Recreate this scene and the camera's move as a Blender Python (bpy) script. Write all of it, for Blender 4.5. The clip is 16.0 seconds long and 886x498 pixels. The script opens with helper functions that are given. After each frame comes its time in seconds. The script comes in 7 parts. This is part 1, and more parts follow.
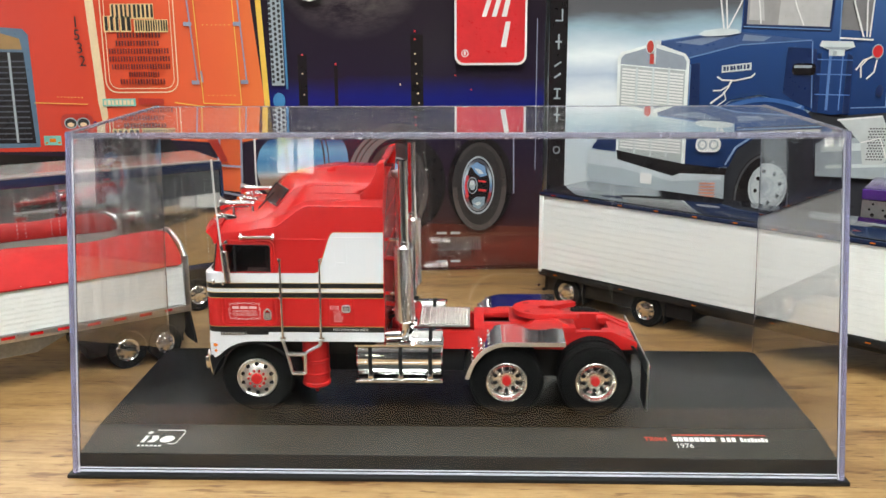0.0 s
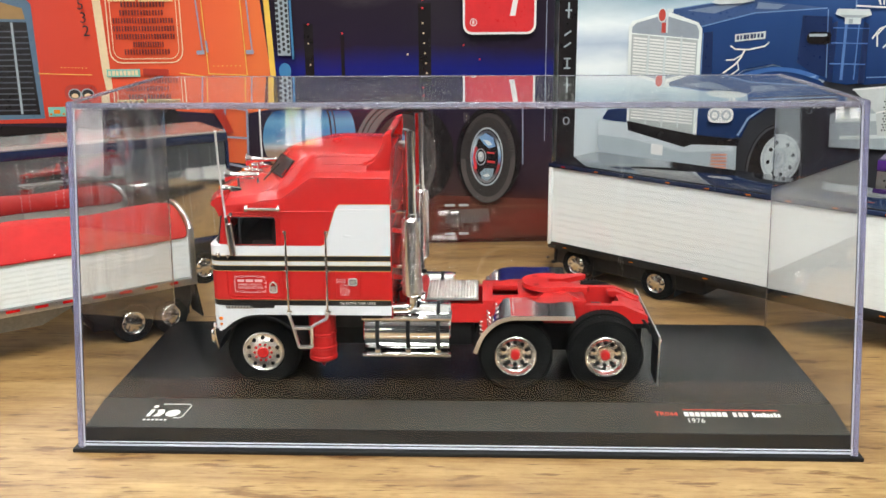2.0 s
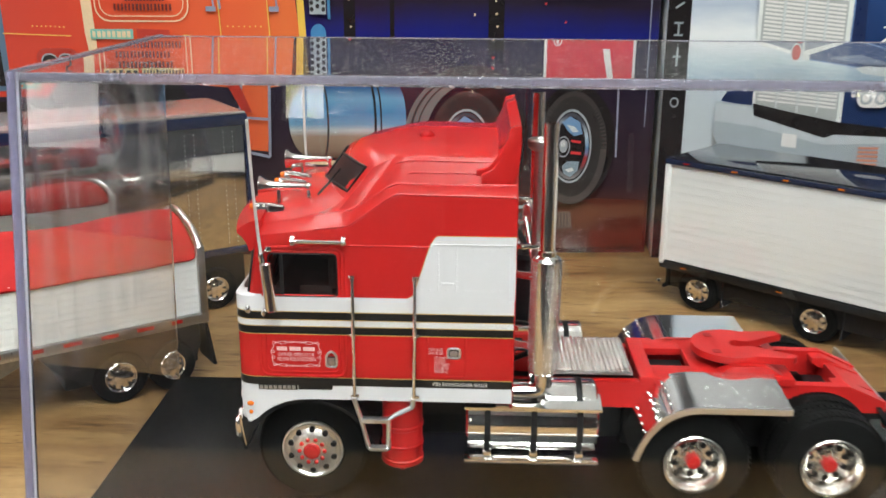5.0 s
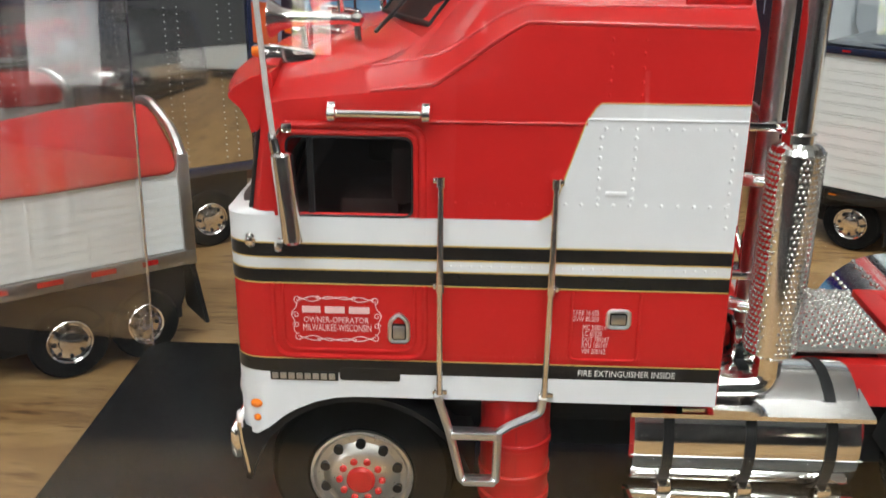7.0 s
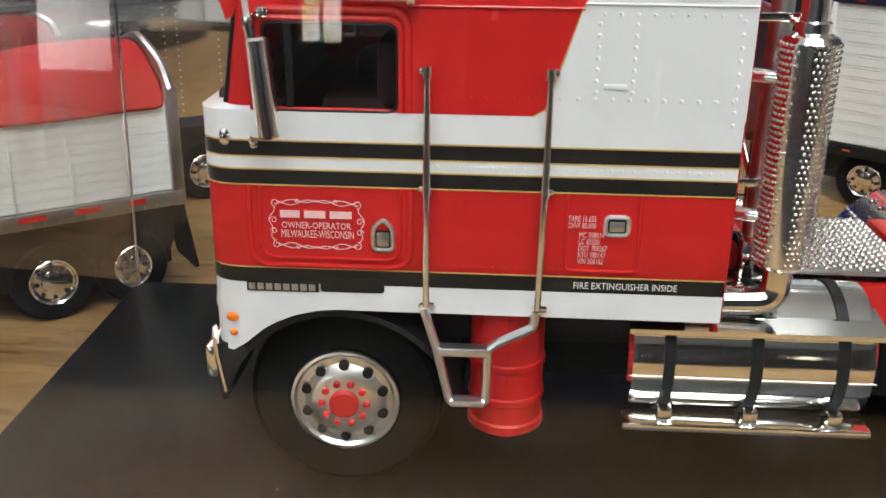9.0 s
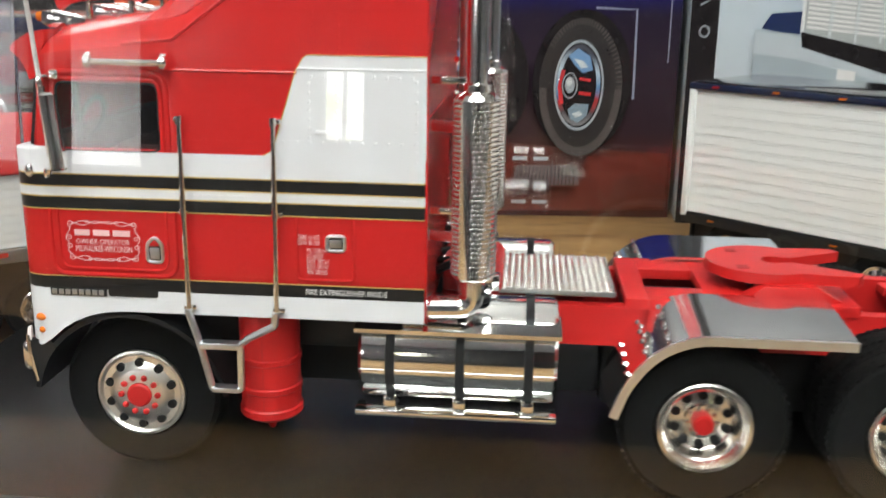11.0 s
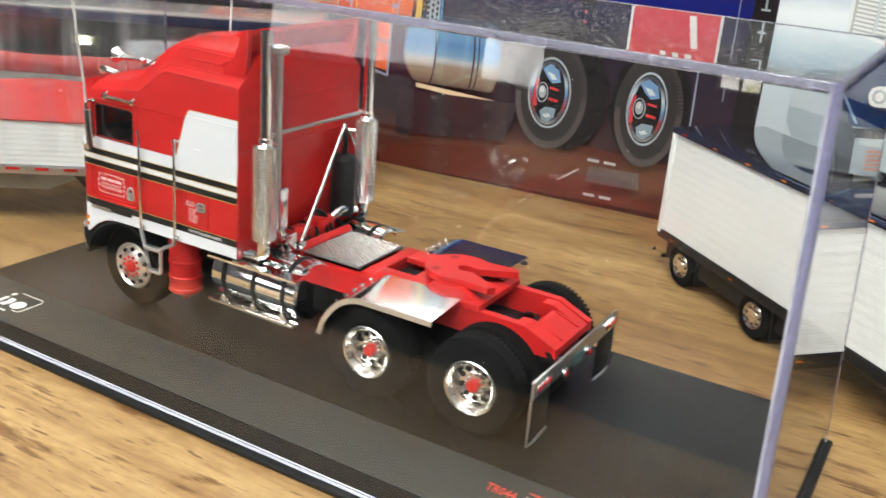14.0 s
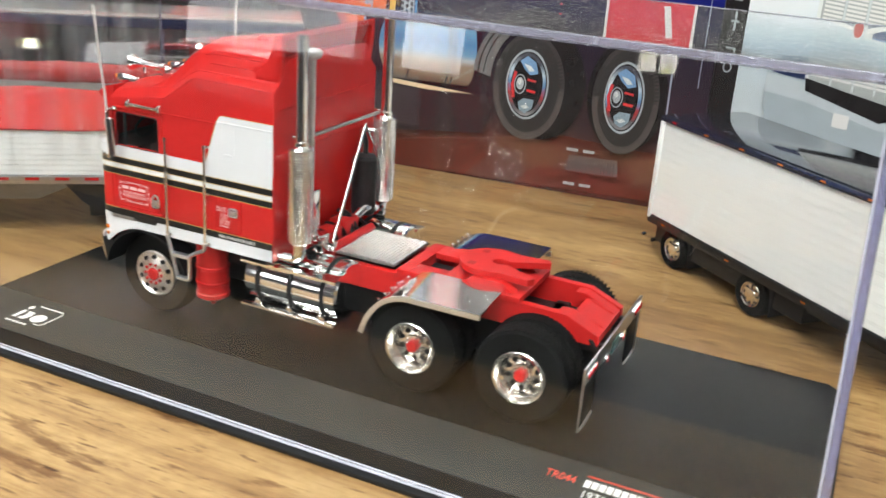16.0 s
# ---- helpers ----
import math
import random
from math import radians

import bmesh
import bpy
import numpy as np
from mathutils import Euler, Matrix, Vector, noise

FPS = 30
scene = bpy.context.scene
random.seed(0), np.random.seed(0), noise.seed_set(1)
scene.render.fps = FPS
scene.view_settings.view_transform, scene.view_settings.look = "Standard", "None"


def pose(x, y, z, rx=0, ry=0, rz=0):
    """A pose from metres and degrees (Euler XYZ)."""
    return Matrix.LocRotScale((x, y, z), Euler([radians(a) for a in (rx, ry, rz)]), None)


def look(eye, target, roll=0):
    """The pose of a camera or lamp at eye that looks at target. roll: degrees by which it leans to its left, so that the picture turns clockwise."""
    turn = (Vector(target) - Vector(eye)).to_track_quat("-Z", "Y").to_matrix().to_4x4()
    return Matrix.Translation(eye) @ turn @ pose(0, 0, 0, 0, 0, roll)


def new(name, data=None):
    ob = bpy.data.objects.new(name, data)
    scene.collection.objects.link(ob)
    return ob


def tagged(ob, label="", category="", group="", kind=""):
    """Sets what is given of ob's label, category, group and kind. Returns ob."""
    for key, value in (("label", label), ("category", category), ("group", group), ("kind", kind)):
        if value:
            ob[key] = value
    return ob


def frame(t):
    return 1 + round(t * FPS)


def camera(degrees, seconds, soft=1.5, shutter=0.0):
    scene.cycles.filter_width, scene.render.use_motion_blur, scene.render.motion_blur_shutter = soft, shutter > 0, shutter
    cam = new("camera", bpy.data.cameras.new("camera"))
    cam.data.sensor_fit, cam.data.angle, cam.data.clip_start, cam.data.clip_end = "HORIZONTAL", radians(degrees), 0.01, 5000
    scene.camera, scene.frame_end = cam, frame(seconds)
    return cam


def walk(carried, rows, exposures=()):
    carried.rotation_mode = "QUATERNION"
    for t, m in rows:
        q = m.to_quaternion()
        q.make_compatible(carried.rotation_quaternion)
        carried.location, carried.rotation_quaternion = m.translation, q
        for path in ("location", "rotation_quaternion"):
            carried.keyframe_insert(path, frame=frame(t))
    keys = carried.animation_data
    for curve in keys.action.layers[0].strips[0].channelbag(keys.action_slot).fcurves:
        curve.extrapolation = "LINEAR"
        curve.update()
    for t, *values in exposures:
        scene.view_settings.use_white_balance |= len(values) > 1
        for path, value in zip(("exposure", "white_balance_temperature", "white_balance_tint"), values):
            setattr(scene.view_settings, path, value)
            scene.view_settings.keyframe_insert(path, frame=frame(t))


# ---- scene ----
cam = camera(49.60, 16.0, shutter=0.5)
PATH = [
    (0, (0.01087, -0.25831, 0.14235), (0.00467, -0.06416, 0.09472), -0.27),
    (0.5, (0.01309, -0.25691, 0.14212), (0.00613, -0.06312, 0.09317), -0.20),
    (1, (0.01073, -0.25471, 0.14124), (0.00315, -0.06135, 0.09068), -0.08),
    (1.5, (0.01076, -0.25471, 0.14099), (0.00259, -0.06174, 0.08909), -0.20),
    (2, (0.01078, -0.25347, 0.14115), (0.00288, -0.06084, 0.08795), -0.41),
    (2.5, (0.01051, -0.25128, 0.14095), (0.00360, -0.05893, 0.08660), -0.40),
    (3, (0.00861, -0.24968, 0.14031), (0.00206, -0.05753, 0.08524), -0.30),
    (3.5, (0.00619, -0.23565, 0.13927), (-0.00019, -0.04370, 0.08346), -0.16),
    (4, (-0.00400, -0.20818, 0.13113), (-0.01160, -0.01582, 0.07690), -0.37),
    (4.5, (-0.01777, -0.17655, 0.13030), (-0.02670, 0.01538, 0.07478), -0.00),
    (4.7, (-0.02126, -0.16418, 0.13019), (-0.02844, 0.02752, 0.07362), 0.38),
    (6.8, (-0.04640, -0.06510, 0.09870), (-0.05527, 0.12227, 0.02932), 0.14),
    (7, (-0.04682, -0.06263, 0.09563), (-0.05517, 0.12462, 0.02585), 0.40),
    (7.5, (-0.04496, -0.05834, 0.09065), (-0.05369, 0.12829, 0.01930), 0.45),
    (8, (-0.04639, -0.05761, 0.08640), (-0.05534, 0.12855, 0.01385), 0.62),
    (8.2, (-0.04613, -0.05756, 0.08600), (-0.05503, 0.12867, 0.01361), 0.65),
    (10.3, (-0.02456, -0.06843, 0.08051), (-0.03912, 0.12011, 0.01541), 1.29),
    (10.5, (-0.01772, -0.07099, 0.08149), (-0.03276, 0.11860, 0.01960), 1.43),
    (11, (-0.00493, -0.08570, 0.08288), (-0.02114, 0.10663, 0.03047), 0.83),
    (11.5, (0.00583, -0.09782, 0.08731), (-0.01317, 0.09610, 0.04221), 0.92),
    (12, (0.01664, -0.11983, 0.09601), (-0.00876, 0.07317, 0.05012), 1.69),
    (12.5, (0.05804, -0.14615, 0.10701), (0.01306, 0.04068, 0.05160), 2.05),
    (13, (0.09239, -0.14772, 0.11779), (0.02760, 0.03092, 0.05541), 3.13),
    (13.5, (0.12078, -0.14140, 0.12752), (0.04248, 0.02988, 0.06022), 4.55),
    (14, (0.14146, -0.13752, 0.13153), (0.05119, 0.02685, 0.06200), 4.81),
    (14.5, (0.15440, -0.13457, 0.13078), (0.06407, 0.02994, 0.06167), 5.05),
    (15, (0.15456, -0.13337, 0.12823), (0.06569, 0.03180, 0.05882), 5.05),
    (15.5, (0.14073, -0.13811, 0.13147), (0.05657, 0.02933, 0.06161), 4.71),
    (16, (0.11761, -0.15514, 0.13281), (0.04200, 0.01609, 0.06236), 4.11),
]
walk(cam, [(t, look(eye, target, roll)) for t, eye, target, roll in PATH],
     [(0, 0.06), (0.5, 0.1), (2.5, 0.12), (3.5, 0.08), (4.5, 0.0), (7, -0.25), (8.2, -0.28), (10.3, -0.14), (11.5, 0.08), (13, 0.2), (14.5, 0.22), (16, 0.2)])

# ---- world, sun and lamps ----
world = bpy.data.worlds.new("room_world")
scene.world = world
world.use_nodes = True
world.node_tree.nodes["Background"].inputs[0].default_value = (0.9, 0.95, 1.0, 1)
world.node_tree.nodes["Background"].inputs[1].default_value = 0.3


def area_lamp(name, eye, target, sx, sy, watts, colour):
    data = bpy.data.lights.new(name, "AREA")
    data.shape, data.size, data.size_y, data.energy, data.color = "RECTANGLE", sx, sy, watts, colour
    ob = new(name, data)
    ob.matrix_world = look(eye, target)
    return ob


# added unseen hanging lights shine down and up; windows behind camera only add reflections
for lx, ly, lz, watts, up in ((-0.6, -1.25, 1.385, 21, 0.44), (0.6, -1.25, 1.385, 19, 0.44), (0.05, -0.45, 0.985, 10.0, 0.44), (-0.7, 0.95, 0.845, 2, 14.0)):
    area_lamp("fill_lamp_down", (lx, ly, lz), (lx, ly, 0), 0.28, 1.1 if lz > 1 else 0.62, watts * 0.5, (0.955, 1.0, 0.965))
    area_lamp("fill_lamp_up", (lx, ly, lz + 0.065), (lx, ly, 2), 0.24, 1.0 if lz > 1 else 0.6, watts * up, (0.955, 1.0, 0.965))


# ---- materials ----
def tree(name):
    m = bpy.data.materials.new(name)
    m.use_nodes = True
    t = m.node_tree
    return m, t, t.nodes["Principled BSDF"]


def link(t, a, b):
    t.links.new(a, b)


def noise_tex(t, scale, detail=4, rough=0.55, stretch=None, coord="Object"):
    co = t.nodes.new("ShaderNodeTexCoord")
    n = t.nodes.new("ShaderNodeTexNoise")
    n.inputs["Scale"].default_value, n.inputs["Detail"].default_value = scale, detail
    n.inputs["Roughness"].default_value = rough
    if stretch:
        mp = t.nodes.new("ShaderNodeMapping")
        mp.inputs["Scale"].default_value = stretch
        link(t, co.outputs[coord], mp.inputs[0])
        link(t, mp.outputs[0], n.inputs["Vector"])
    else:
        link(t, co.outputs[coord], n.inputs["Vector"])
    return n


def ramp(t, fac, stops):
    r = t.nodes.new("ShaderNodeValToRGB")
    while len(r.color_ramp.elements) < len(stops):
        r.color_ramp.elements.new(0.5)
    for e, (p, c) in zip(r.color_ramp.elements, stops):
        e.position, e.color = p, (*c, 1)
    link(t, fac, r.inputs[0])
    return r


def bump(t, b, height, strength, dist):
    n = t.nodes.new("ShaderNodeBump")
    n.inputs["Strength"].default_value, n.inputs["Distance"].default_value = strength, dist
    link(t, height, n.inputs["Height"])
    link(t, n.outputs[0], b.inputs["Normal"])


def plain(name, colour, rough=0.4, metal=0.0, vary=0.12, scale=900.0, coat=0.0, relief=0.0, fine=2500.0, uneven=0.25, spec=0.5):
    """A surface of one colour with mottling and a little uneven gloss."""
    m, t, b = tree(name)
    n = noise_tex(t, scale, 5)
    lo, hi = [max(0, c * (1 - vary)) for c in colour], [min(1, c * (1 + vary)) for c in colour]
    link(t, ramp(t, n.outputs[0], [(0.3, lo), (0.7, hi)]).outputs[0], b.inputs["Base Color"])
    n2 = noise_tex(t, fine, 3)
    mr = t.nodes.new("ShaderNodeMapRange")
    mr.inputs[3].default_value, mr.inputs[4].default_value = max(0.02, rough * (1 - uneven)), min(1, rough * (1 + uneven))
    link(t, n2.outputs[0], mr.inputs[0])
    link(t, mr.outputs[0], b.inputs["Roughness"])
    b.inputs["Metallic"].default_value = metal
    b.inputs["Specular IOR Level"].default_value = spec
    b.inputs["Coat Weight"].default_value = coat
    b.inputs["Coat Roughness"].default_value = 0.06
    if relief:
        bump(t, b, n2.outputs[0], 0.4, relief)
    return m


def clear(name, colour, rough=0.0, ior=1.49):
    m, t, b = tree(name)
    b.inputs["Base Color"].default_value = (*colour, 1)
    b.inputs["Roughness"].default_value = rough
    b.inputs["IOR"].default_value = ior
    b.inputs["Transmission Weight"].default_value = 1
    return m


RED = plain("red_enamel", (0.52, 0.018, 0.017), 0.24, vary=0.02, scale=120, coat=0.0, fine=6000, uneven=0.1, spec=0.36)
# paler, glossier copy of the red, with some crease highlight in its colour
REDEDGE = plain("red_enamel_edge", (0.55, 0.03, 0.032), 0.16, vary=0.02, uneven=0.1, fine=6000, spec=0.8)
REDPLASTIC = plain("red_plastic", (0.52, 0.016, 0.015), 0.38, vary=0.04, scale=150, fine=5000, uneven=0.1, spec=0.35)
WHITE = plain("white_enamel", (0.7, 0.705, 0.72), 0.3, vary=0.02, scale=120, coat=0.1, fine=6000, uneven=0.1)
BLACKPAINT = plain("black_enamel", (0.011, 0.01, 0.01), 0.3, vary=0.2, coat=0.0, spec=0.4)
GOLD = plain("gold_pinstripe", (0.55, 0.36, 0.1), 0.45)
CHROME = plain("chrome_plating", (0.93, 0.925, 0.915), 0.1, 1.0, vary=0.03, scale=400)
ALLOY = plain("polished_alloy", (0.96, 0.945, 0.92), 0.13, 1.0, vary=0.01, scale=400, uneven=0.06)
FRONTRIM = plain("satin_rim_plating", (0.95, 0.92, 0.87), 0.3, 1.0, vary=0.02)
RIMCHROME = plain("bright_rim_plating", (0.95, 0.92, 0.87), 0.2, 1.0, vary=0.02)
STUD = plain("dull_chrome_studs", (0.78, 0.78, 0.77), 0.24, 1.0, vary=0.05)
LIP = plain("satin_chrome_edge", (0.86, 0.89, 0.92), 0.32, 1.0, vary=0.05)
WHIP = plain("pale_grey_plastic", (0.55, 0.54, 0.52), 0.4)
STEEL = plain("brushed_bare_metal", (0.6, 0.6, 0.6), 0.3, 1.0, vary=0.08)
RUBBER = plain("black_rubber", (0.008, 0.008, 0.008), 0.75, vary=0.25, relief=0.00004, fine=4000, spec=0.1)
DARK = plain("black_plastic", (0.01, 0.01, 0.011), 0.45, vary=0.2, spec=0.35)
SEAT = plain("dark_brown_interior", (0.075, 0.045, 0.042), 0.6)
AMBER = plain("amber_lens", (0.75, 0.18, 0.015), 0.2, vary=0.05)
REDLENS = plain("red_lens", (0.5, 0.008, 0.01), 0.18, vary=0.05)
LAMPGLASS = plain("pale_lens", (0.8, 0.72, 0.7), 0.15)
TINT = clear("tinted_window", (0.66, 0.62, 0.61), 0.0, 1.45)
PRINTWHITE = plain("white_print", (0.78, 0.76, 0.74), 0.5, vary=0.04)
PRINTPINK = plain("pale_pink_print", (0.8, 0.5, 0.5), 0.5, vary=0.04)
PRINTRED = plain("red_print", (0.7, 0.06, 0.03), 0.5, vary=0.04)
CREAM = plain("cream_print", (0.78, 0.58, 0.36), 0.35, vary=0.05)
INK = plain("black_print", (0.015, 0.012, 0.012), 0.35, vary=0.1)
TARP = plain("red_tarpaulin", (0.5, 0.018, 0.018), 0.6, vary=0.14, scale=90, relief=0.00012, fine=500, spec=0.2)
TRAILERWHITE = plain("white_trailer_paint", (0.82, 0.83, 0.81), 0.34, vary=0.03, scale=200)
NAVY = plain("navy_paint", (0.012, 0.02, 0.055), 0.14, vary=0.1, coat=0.5)
ROOFGLOSS = plain("dark_glossy_roof", (0.014, 0.015, 0.022), 0.06, vary=0.1, coat=0.6)
MIRROR = plain("polished_stainless", (0.74, 0.74, 0.72), 0.06, 1.0, vary=0.04, scale=60)
GREYMETAL = plain("grey_cast_metal", (0.3, 0.3, 0.29), 0.4, 0.8)
PURPLE = plain("purple_metallic", (0.09, 0.03, 0.22), 0.2, 0.3, coat=0.5)
WALLPAINT = plain("grey_side_paint", (0.16, 0.16, 0.165), 0.8, vary=0.06, scale=6, relief=0.0004, fine=80)
# pale and dark tones for unseen walls, set by what surfaces should reflect
WALLPALE = plain("wall_tone_pale", (0.72, 0.71, 0.69), 0.8, vary=0.04, scale=6, relief=0.0004, fine=80)
WALLDARK = plain("wall_tone_dark", (0.045, 0.045, 0.05), 0.8, vary=0.1, scale=6, relief=0.0004, fine=80)
FRAMEPAINT = plain("white_frame_paint", (0.75, 0.75, 0.73), 0.5)
CEILPAINT = plain("white_ceiling_paint", (0.78, 0.78, 0.77), 0.85, vary=0.03, scale=5)
FLOORMAT = plain("grey_floor", (0.03, 0.03, 0.032), 0.7, vary=0.2, scale=5)


ACRYLIC = clear("clear_acrylic", (0.985, 0.985, 0.995), 0.0, 1.49)
ANTIGLARE = clear("clear_front_acrylic", (0.99, 0.99, 0.995), 0.0, 1.4)


def dusty_acrylic():
    """The same clear plastic with settled dust specks."""
    m = clear("dusty_acrylic", (0.985, 0.985, 0.995), 0.0, 1.49)
    t = m.node_tree
    b = t.nodes["Principled BSDF"]
    n = noise_tex(t, 900, 3, 0.6)
    r = ramp(t, n.outputs[0], [(0.0, (1, 1, 1)), (0.62, (0.97, 0.97, 0.97)), (0.68, (0.2, 0.2, 0.2))])
    link(t, r.outputs[0], b.inputs["Transmission Weight"])
    b.inputs["Base Color"].default_value = (0.9, 0.89, 0.88, 1)
    return m


DUSTY = dusty_acrylic()


def streaky_acrylic():
    """Clear plastic with faint upright whitish streaks near the top."""
    m = clear("streaky_acrylic", (0.95, 0.95, 0.96), 0.0, 1.49)
    t = m.node_tree
    n = noise_tex(t, 160, 5, 0.65, (1, 1, 0.05))
    r = ramp(t, n.outputs[0], [(0.4, (1, 1, 1)), (0.54, (0.955, 0.955, 0.955)), (0.7, (0.82, 0.82, 0.82))])
    xyz = t.nodes.new("ShaderNodeSeparateXYZ")
    link(t, t.nodes.new("ShaderNodeTexCoord").outputs["Object"], xyz.inputs[0])
    low = t.nodes.new("ShaderNodeMapRange")
    low.inputs[1].default_value, low.inputs[2].default_value = 0.04, 0.085
    low.inputs[3].default_value, low.inputs[4].default_value = 1.0, 0.0
    link(t, xyz.outputs[2], low.inputs[0])
    most = t.nodes.new("ShaderNodeMath")
    most.operation = "MAXIMUM"
    link(t, r.outputs[0], most.inputs[0])
    link(t, low.outputs[0], most.inputs[1])
    link(t, most.outputs[0], t.nodes["Principled BSDF"].inputs["Transmission Weight"])
    return m


STREAKY = streaky_acrylic()


def edge_acrylic(name, colour, weight):
    m = clear(name, colour, 0.22, 1.49)
    m.node_tree.nodes["Principled BSDF"].inputs["Transmission Weight"].default_value = weight
    return m


EDGE = edge_acrylic("lavender_acrylic_edge", (0.66, 0.65, 0.93), 0.75)
EDGETOP = edge_acrylic("greyish_lavender_acrylic_edge", (0.7, 0.69, 0.84), 0.85)
EDGEPALE = edge_acrylic("pale_acrylic_edge", (0.85, 0.85, 0.95), 0.6)


def base_plastic():
    """Satin black plastic with dust specks."""
    m, t, b = tree("satin_black_plastic")
    n = noise_tex(t, 60, 3, 0.5)
    r = ramp(t, n.outputs[0], [(0.3, (0.006, 0.006, 0.0065)), (0.7, (0.0085, 0.0085, 0.009))])
    vo = t.nodes.new("ShaderNodeTexVoronoi")
    vo.voronoi_dimensions = "2D"
    vo.inputs["Scale"].default_value = 150
    link(t, t.nodes.new("ShaderNodeTexCoord").outputs["Object"], vo.inputs["Vector"])
    speck = ramp(t, vo.outputs["Distance"], [(0.0, (0.3, 0.3, 0.29)), (0.012, (0.14, 0.14, 0.13)), (0.024, (0, 0, 0))])
    add = t.nodes.new("ShaderNodeMix")
    add.data_type, add.blend_type = "RGBA", "ADD"
    add.inputs[0].default_value = 0.8
    link(t, r.outputs[0], add.inputs[6])
    link(t, speck.outputs[0], add.inputs[7])
    link(t, add.outputs[2], b.inputs["Base Color"])
    b.inputs["Roughness"].default_value = 0.27
    b.inputs["Specular IOR Level"].default_value = 0.3
    return m


BASE = base_plastic()
# lighter grey stands in for the sheen that the sloped front reflects
BASEFRONT = plain("black_plastic_with_sheen", (0.026, 0.0285, 0.027), 0.5, vary=0.08, scale=300, spec=0.35)


def wood():
    """Varnished pine top: long grain along x, growth bands, knots and dark specks."""
    m, t, b = tree("varnished_pine")
    broad = noise_tex(t, 9, 3, 0.5, (0.3, 1, 1))
    figure = noise_tex(t, 95, 10, 0.7, (0.14, 1, 1))
    band = noise_tex(t, 26, 6, 0.62, (0.1, 1, 1))
    fibre = noise_tex(t, 700, 6, 0.7, (0.06, 1, 1))
    fleck = noise_tex(t, 230, 4, 0.55, (0.2, 1, 1))
    nick = noise_tex(t, 520, 3, 0.5, (0.16, 1, 1))
    mottle = noise_tex(t, 160, 5, 0.6, (0.7, 1, 1))

    def times(a, b2, fac):
        mul = t.nodes.new("ShaderNodeMix")
        mul.data_type, mul.blend_type = "RGBA", "MULTIPLY"
        mul.inputs[0].default_value = fac
        link(t, a, mul.inputs[6])
        link(t, b2, mul.inputs[7])
        return mul.outputs[2]

    c = ramp(t, figure.outputs[0], [(0.3, (0.26, 0.14, 0.055)), (0.42, (0.37, 0.215, 0.087)), (0.53, (0.46, 0.288, 0.122)), (0.7, (0.58, 0.39, 0.178))]).outputs[0]
    c = times(c, ramp(t, broad.outputs[0], [(0.34, (0.68, 0.62, 0.56)), (0.6, (1, 1, 1))]).outputs[0], 0.9)
    c = times(c, ramp(t, band.outputs[0], [(0.36, (0.6, 0.52, 0.44)), (0.5, (1, 1, 1))]).outputs[0], 0.5)
    c = times(c, ramp(t, fibre.outputs[0], [(0.34, (0.62, 0.53, 0.44)), (0.52, (1, 1, 1))]).outputs[0], 0.55)
    c = times(c, ramp(t, mottle.outputs[0], [(0.3, (0.72, 0.66, 0.58)), (0.56, (1, 1, 1))]).outputs[0], 0.7)
    c = times(c, ramp(t, fleck.outputs[0], [(0.0, (1, 1, 1)), (0.59, (1, 1, 1)), (0.68, (0.4, 0.28, 0.19))]).outputs[0], 0.85)
    c = times(c, ramp(t, nick.outputs[0], [(0.0, (1, 1, 1)), (0.62, (1, 1, 1)), (0.69, (0.36, 0.25, 0.17))]).outputs[0], 0.85)
    link(t, c, b.inputs["Base Color"])
    bump(t, b, fibre.outputs[0], 0.35, 0.0003)
    rr = t.nodes.new("ShaderNodeMapRange")
    rr.inputs[3].default_value, rr.inputs[4].default_value = 0.3, 0.5
    link(t, figure.outputs[0], rr.inputs[0])
    link(t, rr.outputs[0], b.inputs["Roughness"])
    return m


WOOD = wood()


def glow(name, colour, strength):
    m, t, b = tree(name)
    b.inputs["Base Color"].default_value = (0, 0, 0, 1)
    b.inputs["Emission Color"].default_value = (*colour, 1)
    b.inputs["Emission Strength"].default_value = strength
    return m


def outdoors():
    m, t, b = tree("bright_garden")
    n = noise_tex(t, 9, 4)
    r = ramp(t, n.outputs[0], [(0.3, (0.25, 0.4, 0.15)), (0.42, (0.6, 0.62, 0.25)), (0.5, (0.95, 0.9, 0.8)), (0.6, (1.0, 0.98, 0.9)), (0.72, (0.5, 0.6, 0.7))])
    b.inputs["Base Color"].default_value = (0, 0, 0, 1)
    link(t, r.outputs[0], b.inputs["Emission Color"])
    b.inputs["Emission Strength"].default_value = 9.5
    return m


def haze_glow():
    """An added white glow that fades outwards, for soft-edged haze reflected in the panes."""
    m, t, b = tree("haze_glow")
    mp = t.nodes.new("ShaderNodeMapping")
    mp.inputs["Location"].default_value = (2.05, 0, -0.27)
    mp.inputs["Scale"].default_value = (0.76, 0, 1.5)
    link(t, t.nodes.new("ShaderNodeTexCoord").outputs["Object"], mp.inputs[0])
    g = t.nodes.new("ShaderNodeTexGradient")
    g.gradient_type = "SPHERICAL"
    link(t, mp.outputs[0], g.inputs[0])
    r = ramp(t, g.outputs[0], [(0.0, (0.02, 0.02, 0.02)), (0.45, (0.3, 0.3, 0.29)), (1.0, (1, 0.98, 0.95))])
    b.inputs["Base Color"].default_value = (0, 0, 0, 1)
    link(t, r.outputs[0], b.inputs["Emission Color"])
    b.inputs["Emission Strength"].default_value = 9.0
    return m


# glow for the undersides of the added hanging panels
PANELGLOW = glow("fill_panel_glow", (0.955, 1.0, 0.965), 7)
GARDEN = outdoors()
